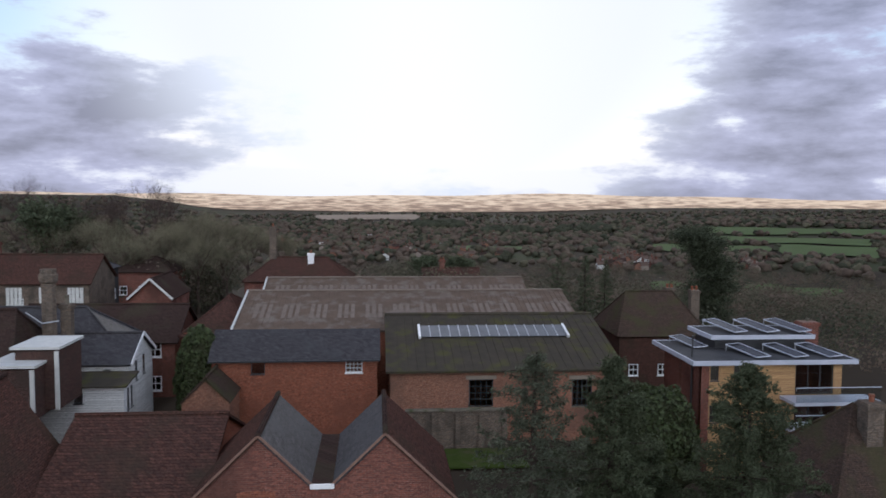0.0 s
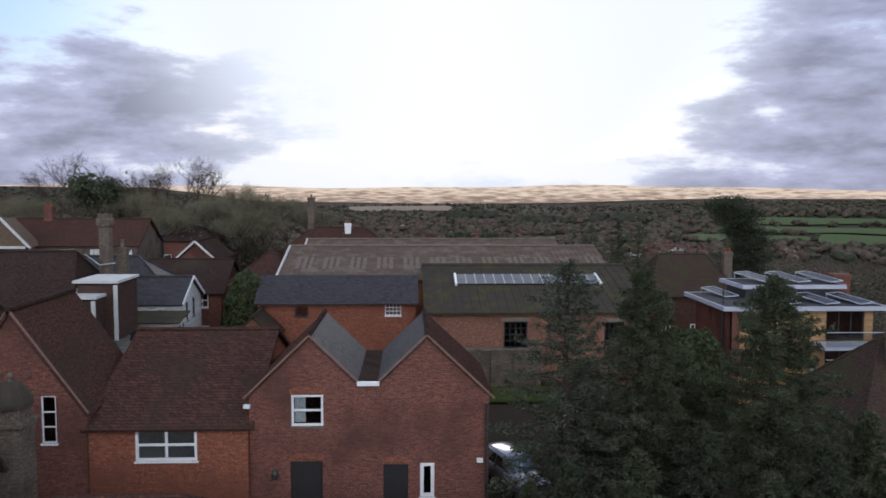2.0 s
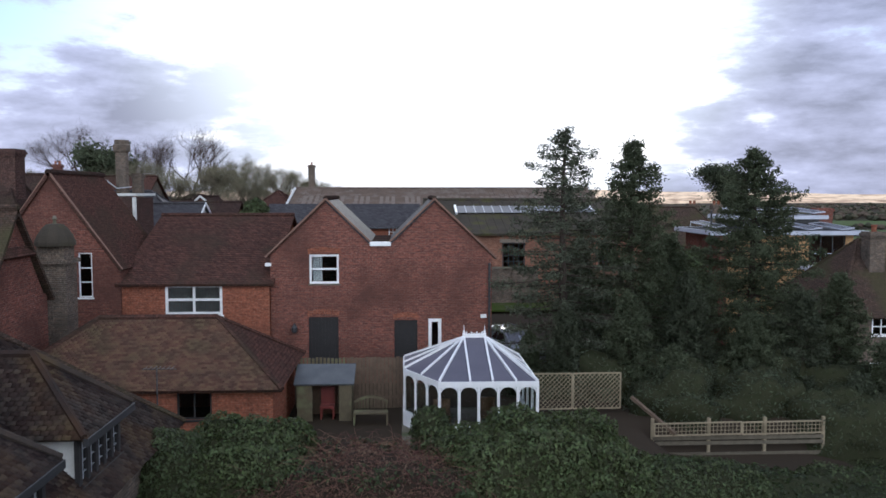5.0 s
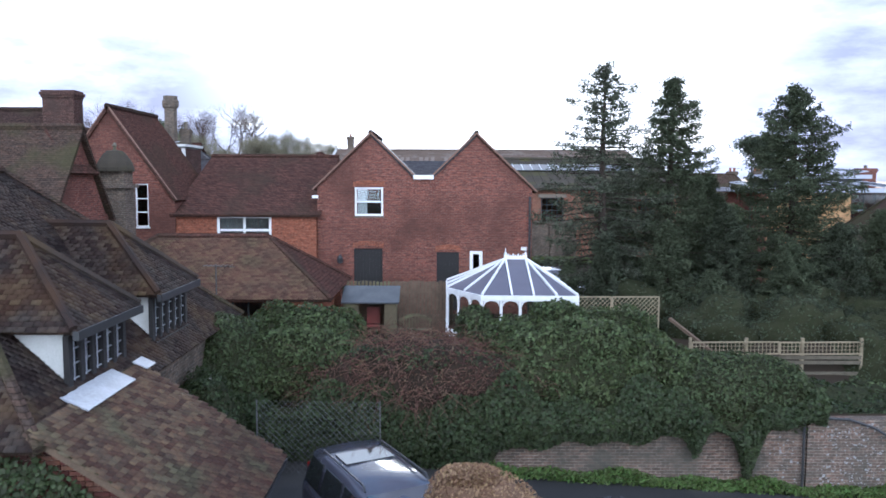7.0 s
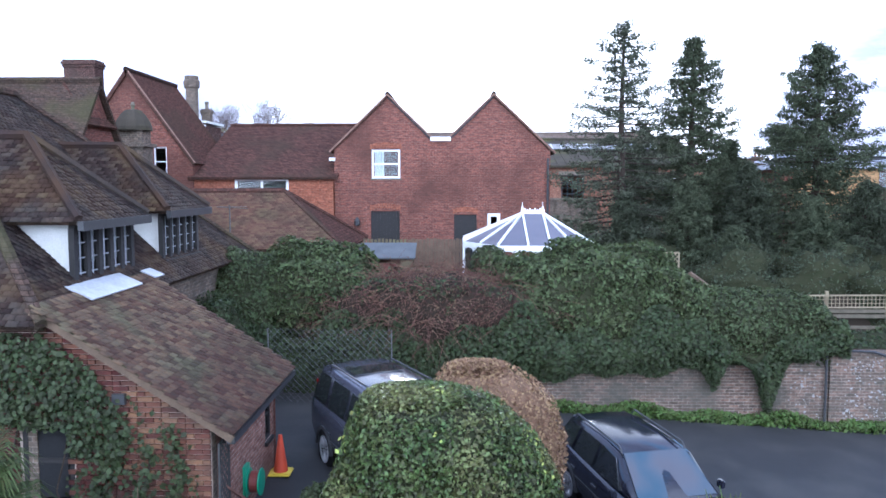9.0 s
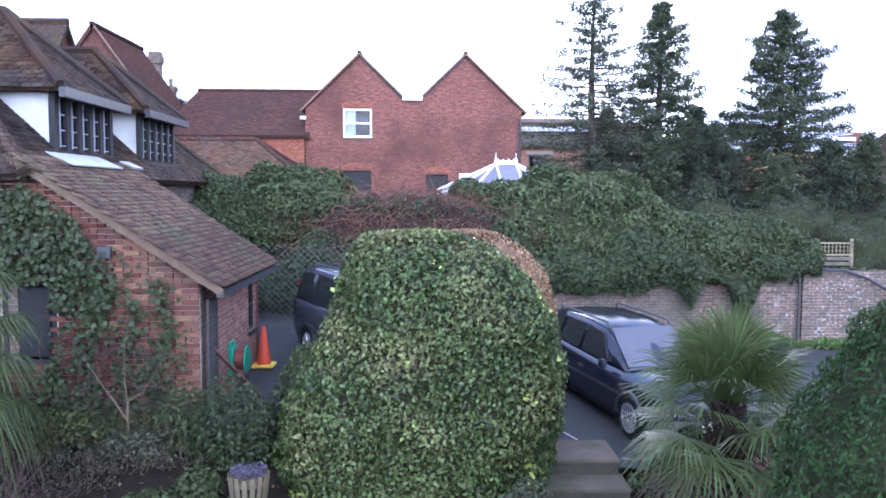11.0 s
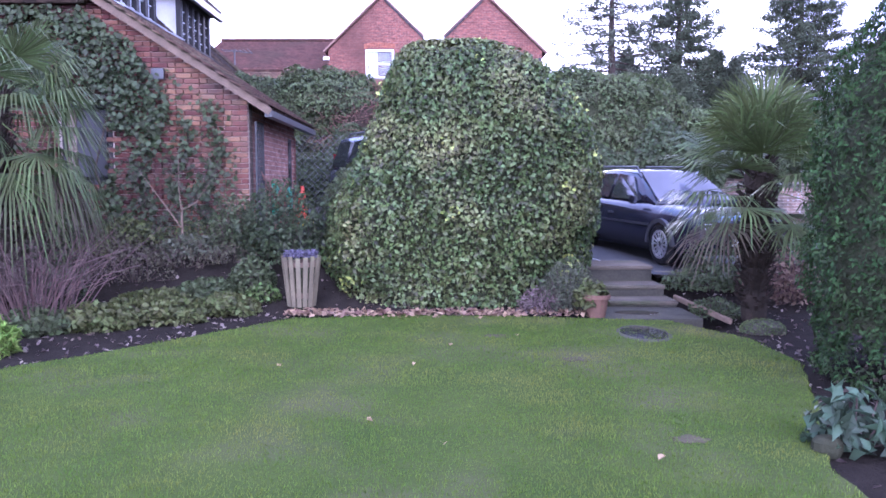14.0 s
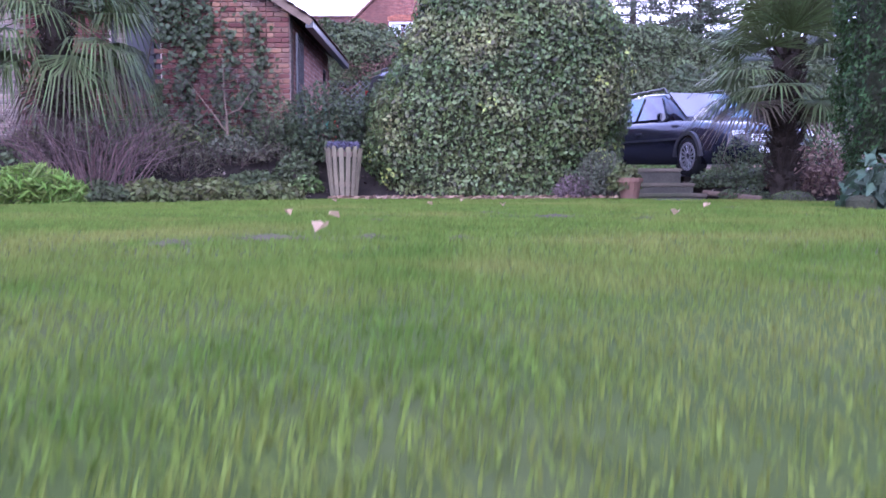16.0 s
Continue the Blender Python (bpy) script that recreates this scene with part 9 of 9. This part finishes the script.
clump("border_shrub", (-0.35, 8.9, bz(-0.35, 8.9)), (0.35, 0.3), 0.9, 1200, 0.06, bank_leaf, "thin evergreen shrub at the garage corner", "shrub", 0.6, 0.5)
clump("border_shrub", (6.1, 8.55, bz(6.1, 8.55)), (0.7, 0.4), 0.34, 1600, 0.06, bank_leaf, "low spreading shrub below the kerb", "shrub")
clump("border_shrub", (6.4, 9.0, bz(6.4, 9.0)), (0.6, 0.3), 0.8, 1700, 0.06, bank_leaf, "thin grey shrub in front of the car", "shrub", 0.7, 0.3)
clump("border_shrub", (6.9, 8.2, bz(6.9, 8.2)), (0.6, 0.5), 0.7, 1500, 0.07, creeper_leaf, "brownish dying shrub by the palm", "shrub")
clump("border_shrub", (7.4, 9.1, bz(7.4, 9.1)), (0.6, 0.4), 0.9, 1800, 0.08, bank_leaf, "dark shrub by the drive", "shrub")
clump("border_shrub", (5.75, 7.5, bz(5.75, 7.5)), (0.3, 0.4), 0.22, 700, 0.05, bank_leaf, "small sprouting plants in the bed", "shrub")
for i, (x, y, rx, ry, h, n, m, lb) in enumerate([(-2.6, 8.7, 0.6, 0.4, 0.7, 900, bank_leaf, "dark evergreen shrub under the garage window"), (-1.8, 8.9, 0.5, 0.3, 0.4, 700, perennial_leaf, "fading shrub along the garage wall"), (-0.9, 8.7, 0.45, 0.3, 0.35, 500, grey_leaf, "greyish shrub along the garage wall"), (-3.3, 6.6, 0.6, 0.7, 1.1, 1800, bank_leaf, "dark shrub beneath the palm"), (-2.5, 7.9, 0.6, 0.5, 0.8, 1400, ivy_leaf, "dark ground cover beneath the palm"), (1.0, 9.2, 0.4, 0.3, 1.0, 1300, ivy_leaf, "dark shrub beside the clipped hedge"), (0.05, 8.15, 0.3, 0.25, 0.45, 700, bank_leaf, "small leafy shrub behind the planter")]):
    clump("border_shrub", (x, y, bz(x, y)), (rx, ry), h, n, 0.075, m, lb, "shrub", 0.6, 0.5)
rb = random.Random(61)
for i in range(20):
    x, y = rb.uniform(-4.2, 0.3), rb.uniform(8.2, 9.25)
    m, lb = rb.choice([(bank_leaf, "loose evergreen shrub in the border by the garage"), (perennial_leaf, "fading leafy perennial in the garage border"), (twig_leaf, "brown twiggy shrub in the garage border"), (twig_leaf, "brown twiggy shrub in the garage border"), (ivy_leaf, "dark low shrub in the garage border")])
    h = rb.uniform(0.2, 0.45)
    clump("border_shrub", (x, y, bz(x, y)), (rb.uniform(0.3, 0.55), rb.uniform(0.25, 0.4)), h, 600, 0.05, m, lb, "shrub", 0.6, 0.45)
mossy_stone = material("mossy_stone", (0.040, 0.040, 0.024), (0.026, 0.028, 0.016), 0.95, scale=9, fine=60, bump=0.9)
edge_stone = thing("edging_stone", 4.62, 2.5, 0.0, "rounded mossy stone at the lawn edge", "stone")
bm = BM()
lathe(bm, (4.62, 2.50, 0.0), [(0.075, -0.02), (0.09, 0.02), (0.088, 0.065), (0.066, 0.09), (0.03, 0.098), (0.0, 0.096)], 11, 1.0, 0.8)
part("stone_body", bm, mossy_stone, edge_stone)
clump("bed_plant", (4.80, 2.62, 0.0), (0.26, 0.22), 0.36, 210, 0.12, leaf_material("trough_leaf", (0.032, 0.058, 0.03), (0.058, 0.088, 0.05), 0.5), "glossy pale-veined plant behind the edging stone", "plant", 0.3, 0.5)
clump("border_shrub", (5.6, 2.4, 0.0), (0.4, 0.6), 0.3, 700, 0.08, bank_leaf, "low dark plants in the bed", "shrub")
# dogwood stems
dog = thing("dogwood", -2.05, 6.75, 0.0, "thicket of dark red dogwood stems", "shrub")
bm = BM()
rnd = random.Random(31)
tips = []
for i in range(130):
    a, r = rnd.uniform(0, 6.28), rnd.uniform(0.02, 0.45)
    x, y = -2.05 + r * math.cos(a), 6.75 + r * math.sin(a)
    l = rnd.uniform(0.5, 1.3)
    a += rnd.uniform(-0.9, 0.9)
    q = (x + 0.75 * l * math.cos(a) * rnd.uniform(0.2, 1.3), y + 0.6 * l * math.sin(a), l * rnd.uniform(0.55, 1.0))
    tube(bm, [(x, y, -0.05), ((x + q[0]) / 2 + rnd.uniform(-0.06, 0.06), (y + q[1]) / 2, l * 0.55), q], [0.008, 0.006, 0.003], 4, False)
    tips += [q, ((x + 2 * q[0]) / 3, (y + 2 * q[1]) / 3, l * 0.7)]
part("stem_mass", bm, material("dogwood_stem", (0.105, 0.055, 0.048), (0.07, 0.045, 0.038), 0.7, scale=9, bump=0, island=0.3), dog, kind="stuff")
P = np.repeat(np.array(tips), 14, 0) + RNG.normal(0, 0.05, (len(tips) * 14, 3))
part("twig_spray", twig_mesh("twig_spray", P, RNG.normal(0, 1, P.shape) + np.array([0, 0, 0.6]), 0.16, 0.0025), twig, dog, kind="stuff")
# small trained tree with a plant label
esp = thing("trained_tree", -1.12, 8.95, 0.15, "small bare tree trained on the garage wall", "tree")
bm = BM()
tube(bm, [(-1.12, 8.95, 0.1), (-1.10, 8.98, 0.7), (-1.12, 9.05, 1.25)], [0.024, 0.02, 0.015], 6)
part("trunk", bm, timber, esp)
for q in ((-1.55, 9.1, 1.5), (-0.75, 9.15, 1.6), (-1.2, 9.2, 2.0), (-1.75, 9.2, 1.75)):
    bm = BM()
    tube(bm, [(-1.11, 9.0, 0.95 if q[0] < -1.3 else 1.2), ((-1.11 + q[0]) / 2, 9.06, (1.2 + q[2]) / 2 - 0.1), q], [0.011, 0.008, 0.004], 5)
    part("limb", bm, timber, esp)
n = 900
P = np.stack([RNG.uniform(-2.0, -0.6, n), RNG.uniform(9.0, 9.4, n), RNG.uniform(0.3, 1.9, n)], 1)
part("twig_spray", leaf_mesh("twig_spray", P, np.tile([0, -1.0, 0.2], (n, 1)), 0.16, 1.0, 0.045, 0.0), twig, esp, kind="stuff")
lab = thing("plant_label", -1.3, 8.85, 0.3, "white plastic plant label with dark bars of writing", "label")
bm = BM()
box(bm, -1.375, -1.255, 8.84, 8.846, 0.38, 0.44)
box(bm, -1.32, -1.31, 8.85, 8.856, 0.1, 0.40)
part("card", bm, white_paint, lab)
bm = BM()
box(bm, -1.36, -1.31, 8.835, 8.839, 0.40, 0.425)
part("writing", bm, dark_metal, lab)

# ---- ivy on the garage end ----
gi = thing("wall_ivy", -2.2, 9.5, 0.3, "green ivy climbing the garage end wall", "ivy")
P = []
rnd = random.Random(17)
while len(P) < 6200:
    x, z = rnd.uniform(-4.2, -0.45), rnd.uniform(0.3, 4.2)
    if z > 4.05 - 0.70 * max(0, x + 2.6):
        continue
    d = 0.05 + 0.09 * (z < 2.3)
    if x < -1.65 + 0.25 * math.sin(3 * z) and z > 2.75 - 0.5 * (x + 3.0) * (x > -3):
        d = 1.0                                             # thick mass up under the eaves
    for cx, wd, z0, z1 in ((-1.75, 0.16, 0.4, 3.0), (-1.25, 0.10, 0.4, 2.5), (-0.82, 0.10, 0.4, 2.75), (-2.2, 0.12, 0.4, 1.7)):
        if abs(x - cx - 0.10 * math.sin(4 * z + cx)) < wd and z0 < z < z1:
            d = max(d, 0.75)
    if z < 1.35 + 0.25 * math.sin(5 * x):
        d = max(d, 0.45)
    if -2.95 < x < -2.28 and 1.6 < z < 2.7:
        d = 0
    if rnd.random() < d:
        P.append((x, 9.53 - rnd.uniform(0.02, 0.16), z))
P = np.array(P)
part("foliage", leaf_mesh("foliage", P, np.tile([0, -1.0, 0.4], (len(P), 1)), 0.085, 0.5, 0.8), ivy_leaf, gi, kind="stuff")
bm = BM()
for cx, z1 in ((-1.75, 2.9), (-1.25, 2.4), (-0.82, 2.7), (-2.2, 1.6), (-3.1, 3.6), (-2.4, 3.4)):
    tube(bm, [(cx + 0.10 * math.sin(4 * z + cx), 9.535, z) for z in np.linspace(0.2, z1, 9)], [0.014] * 9, 4, False)
part("ivy_stem", bm, bark, gi, kind="stuff")
vent = thing("wall_vent", -1.55, 9.5, 3.1, "small dark vent high on the garage wall", "vent")
bm = BM()
box(bm, -1.64, -1.46, 9.47, 9.54, 3.05, 3.2)
part("vent_box", bm, dark_metal, vent)

# ---- lawn grass, fallen leaves, muddy patches ----
def blades(n, x0, x1, y0, y1, h, w):
    x, y = RNG.uniform(x0, x1, n), RNG.uniform(y0, y1, n)
    patch = noise3(np.stack([x, y, x * 0], 1), 2.4) + 0.6 * noise3(np.stack([x, y, x * 0], 1), 6.1, 3.0)
    keep = np.array([lawn_inside(a, b) for a, b in zip(x, y)]) & (patch > -9)
    x, y, patch = x[keep], y[keep], patch[keep]
    n = len(x)
    a, hh = RNG.uniform(0, 6.28, n), h * RNG.uniform(0.55, 1.25, n) * (0.85 + 0.25 * patch)
    lean = RNG.uniform(0.1, 0.9, n) * hh
    b = RNG.uniform(0, 6.28, n)
    root = np.stack([x, y, np.full(n, 0.008)], 1)
    side = np.stack([np.cos(a), np.sin(a), 0 * a], 1) * w
    mid = root + np.stack([np.cos(b) * lean * 0.35, np.sin(b) * lean * 0.35, hh * 0.62], 1)
    tip = root + np.stack([np.cos(b) * lean, np.sin(b) * lean, hh * 0.95], 1)
    v = np.stack([root - side, root + side, mid + side * 0.8, mid - side * 0.8, tip], 1).reshape(-1, 3)
    i = np.arange(n) * 5
    f = np.concatenate([np.stack([i, i + 1, i + 2], 1), np.stack([i, i + 2, i + 3], 1), np.stack([i + 3, i + 2, i + 4], 1)])
    return v, f


V, F, off = [], [], 0
for args in ((130000, 0.4, 3.9, -2.28, -0.9, 0.019, 0.0011), (100000, -1.0, 5.0, -0.9, 1.0, 0.025, 0.0017), (76000, -1.8, 5.5, 1.0, 4.0, 0.027, 0.0021), (66000, -1.8, 5.6, 4.0, 7.4, 0.028, 0.0026)):
    v, f = blades(*args)
    V.append(v)
    F.append(f + off)
    off += len(v)
grass = thing("lawn_grass", 2.0, 2.5, 0.0, "short damp lawn grass with yellowed patches", "grass", "", "stuff")
part("grass_blades", from_arrays("grass_blades", np.concatenate(V), np.concatenate(F)), grass_blade, grass, kind="stuff")
litter_mat = leaf_material("leaf_litter", (0.22, 0.13, 0.08), (0.27, 0.18, 0.12), 0.75, 0.5)
lit = thing("leaf_litter", 2.8, 7.4, 0.02, "brown fallen leaves along the foot of the hedge", "leaves", "", "stuff")
n = 900
P = np.stack([RNG.uniform(0.6, 4.3, n), 7.42 + RNG.normal(0, 0.13, n), RNG.uniform(0.01, 0.05, n)], 1)
part("leaf_scatter", leaf_mesh("leaf_scatter", P, np.tile([0, 0, 1.0], (n, 1)), 0.07, 0.35, 0.7), litter_mat, lit, kind="stuff")
bed_lit = thing("bed_litter", -1.0, 5.9, 0.0, "leaves and clods on the dark border soil", "leaves", "", "stuff")
P = []
while len(P) < 1500:
    x, y = RNG.uniform(-3.0, 7.0), RNG.uniform(2.0, 8.8)
    if not lawn_inside(x, y) and not (4.2 < x < 5.5 and y > 6.9):
        P.append((x, y, ground_z(x, y) + 0.015))
P = np.array(P)
part("leaf_scatter", leaf_mesh("leaf_scatter", P, np.tile([0, 0, 1.0], (len(P), 1)), 0.06, 0.5, 0.6), leaf_material("bed_leaf", (0.09, 0.06, 0.045), (0.17, 0.14, 0.12), 0.8, 0.6), bed_lit, kind="stuff")
bm = BM()
rnd = random.Random(41)
for x, y in [(1.45, 0.94), (1.78, -0.36), (1.70, 0.63), (1.99, 3.04), (2.44, 2.58), (3.04, 0.92), (2.52, 5.44), (2.2, 4.6), (3.2, 5.9), (1.1, 4.6), (3.6, 2.3)]:
    fl = thing("fallen_leaf", x, y, 0.03, "curled brown fallen leaf lying on the lawn", "leaf", "fallen leaves on the lawn")
    b = BM()
    a, s = rnd.uniform(0, 6.28), rnd.uniform(0.022, 0.034)
    vs = []
    for r, an in ((0, 0), (0.8, 1.1), (1.25, 0.35), (1.5, 0), (1.25, -0.35), (0.8, -1.1)):
        vs.append(b.verts.new((x + s * r * math.cos(a + an), y + s * r * math.sin(a + an), 0.03 + 0.022 * abs(math.sin(an * 2)) + 0.01 * r)))
    for i in range(1, 5):
        b.faces.new((vs[0], vs[i], vs[i + 1]))
    part("blade", b, litter_mat, fl)
mud = material("mud", (0.078, 0.068, 0.040), (0.052, 0.046, 0.029), 0.95, scale=7, fine=40, bump=0.6, depth=0.015)
for i, (x, y, r) in enumerate([(1.67, -0.37, 0.075), (1.92, -0.35, 0.05), (2.31, 1.7, 0.09), (2.59, 1.2, 0.09), (2.92, 0.91, 0.07), (1.5, -0.59, 0.06), (1.83, 0.72, 0.05), (2.15, -0.41, 0.04), (3.9, 2.7, 0.10), (3.6, 4.9, 0.12), (3.0, 6.0, 0.12)]):
    mp = thing("mud_patch", x, y, 0.0, "bare muddy patch worn in the lawn", "mud", "mud patches on the lawn")
    b = BM()
    c = b.verts.new((x, y, 0.026))
    ring = [b.verts.new((x + r * (1 + 0.35 * math.sin(3 * k + i)) * math.cos(k * 0.449), y + 0.75 * r * (1 + 0.3 * math.sin(2 * k + i)) * math.sin(k * 0.449), 0.016)) for k in range(14)]
    low_ = [b.verts.new((v.co.x, v.co.y, 0.0)) for v in ring]
    for k in range(14):
        b.faces.new((c, ring[k], ring[(k + 1) % 14]))
        b.faces.new((ring[k], low_[k], low_[(k + 1) % 14], ring[(k + 1) % 14]))
    part("patch", b, mud, mp)

# aerial on the outbuilding ridge
aer = thing("roof_aerial", -2.7, 22.0, 4.8, "small television aerial on a pole", "aerial")
bm = BM()
tube(bm, [(-3.4, 21.2, 2.0), (-3.4, 21.2, 5.5)], [0.02, 0.02], 6)
part("pole", bm, dark_metal, aer)
bm = BM()
bar(bm, (-3.75, 21.1, 5.45), (-2.9, 21.3, 5.4), 0.02)
for i in range(7):
    x = -3.7 + i * 0.12
    rod = BM()
    bar(rod, (x, 21.0, 5.45), (x, 21.4, 5.45), 0.012)
    part("element", rod, dark_metal, aer)
part("antenna", bm, dark_metal, aer)

# ---- bricks of the garage end wall ----
brick_mat = material("old_brick", (0.178, 0.078, 0.050), (0.098, 0.054, 0.041), 0.9, scale=9, fine=45, bump=0.6, depth=0.006, island=0.35, objrand=0.4, third=(0.075, 0.048, 0.040), third_scale=1.3)
mortar_mat = material("lime_mortar", (0.46, 0.385, 0.33), (0.30, 0.235, 0.195), 0.95, scale=3, fine=50, bump=0.5, third=(0.13, 0.085, 0.066), third_scale=1.1)
bm = BM()
box(bm, -4.2, GX - 0.005, GY0 + 0.035, GY0 + 0.058, 0.0, 1.56)
box(bm, -4.2, -2.98, GY0 + 0.035, GY0 + 0.058, 1.56, 2.74)
box(bm, -2.25, GX - 0.005, GY0 + 0.035, GY0 + 0.058, 1.56, 2.42)
slab(bm, [(-4.2, GY0 + 0.035, 2.74), (-2.25, GY0 + 0.035, 2.74), (-2.25, GY0 + 0.035, 3.99), (-2.7, GY0 + 0.035, 4.28), (-4.2, GY0 + 0.035, 4.28)], 0.023, (0, 1, 0))
slab(bm, [(-2.25, GY0 + 0.035, 2.42), (GX - 0.005, GY0 + 0.035, 2.42), (GX - 0.005, GY0 + 0.035, 2.74), (-2.25, GY0 + 0.035, 3.99)], 0.023, (0, 1, 0))
part("mortar", bm, mortar_mat, garage)


def brick_mesh(name, L):
    b = BM()
    box(b, 0, L, 0, 0.04, 0, 0.061)
    bmesh.ops.bevel(b, geom=[e for e in b.edges if all(v.co.y < 0.01 for v in e.verts)], offset=0.005, segments=1, affect="EDGES")
    me = bpy.data.meshes.new(name)
    b.to_mesh(me)
    b.free()
    me.materials.append(brick_mat)
    return me


stretcher, header = brick_mesh("brick", 0.215), brick_mesh("brick", 0.1025)
inv = world_of(garage).inverted()
rnd = random.Random(77)
rest, count = BM(), 0
z, row = 0.30, 0
while z < 4.25:
    x = GX - 0.01
    k = row % 2
    while x > -4.15:
        L = 0.215 if k % 2 == 0 else 0.1025
        a = x - L
        mid = (a + x) / 2
        ok = z + 0.07 < 2.66 + 0.65 * (0.05 - mid) - 0.05 and not (-2.98 < mid < -2.25 and 1.56 < z < 2.74) and z < 4.2
        if ok:
            y = GY0 + rnd.uniform(0.0, 0.008)
            if mid > -1.45 and count < 300:
                ob = new("brick", stretcher if L > 0.2 else header)
                ob.parent = garage
                ob.matrix_basis = inv @ pose(a, y, z, 0, 0, rnd.uniform(-0.4, 0.4))
                count += 1
            else:
                box(rest, a, x, y, y + 0.04, z, z + 0.061)
        x = a - 0.0105
        k += 1
    z += 0.075
    row += 1
part("brickwork", rest, brick_mat, garage, kind="stuff")

# ---- tiles of the garage roof ----
boxes = tile_rows(g_roof, 0.0, 0.105, 0.168, seed=61)
cy = boxes[:, :, 1].mean(1)
cx = boxes[:, :, 0].mean(1)
near_rows = np.argsort(-cx)[:300]
mask = np.zeros(len(boxes), bool)
mask[near_rows] = True
tiles_joined("tiles", boxes[~mask], warm_tile_mat, garage)
c = boxes[near_rows[0]].mean(0)
proto = from_arrays("tile", boxes[near_rows[0]] - c, TILE_FACES)
proto.materials.append(warm_tile_mat)
for i in near_rows:
    q = boxes[i].mean(0)
    ob = new("tile", proto)
    ob.parent = garage
    ob.matrix_basis = inv @ pose(float(q[0]), float(q[1]), float(q[2]))
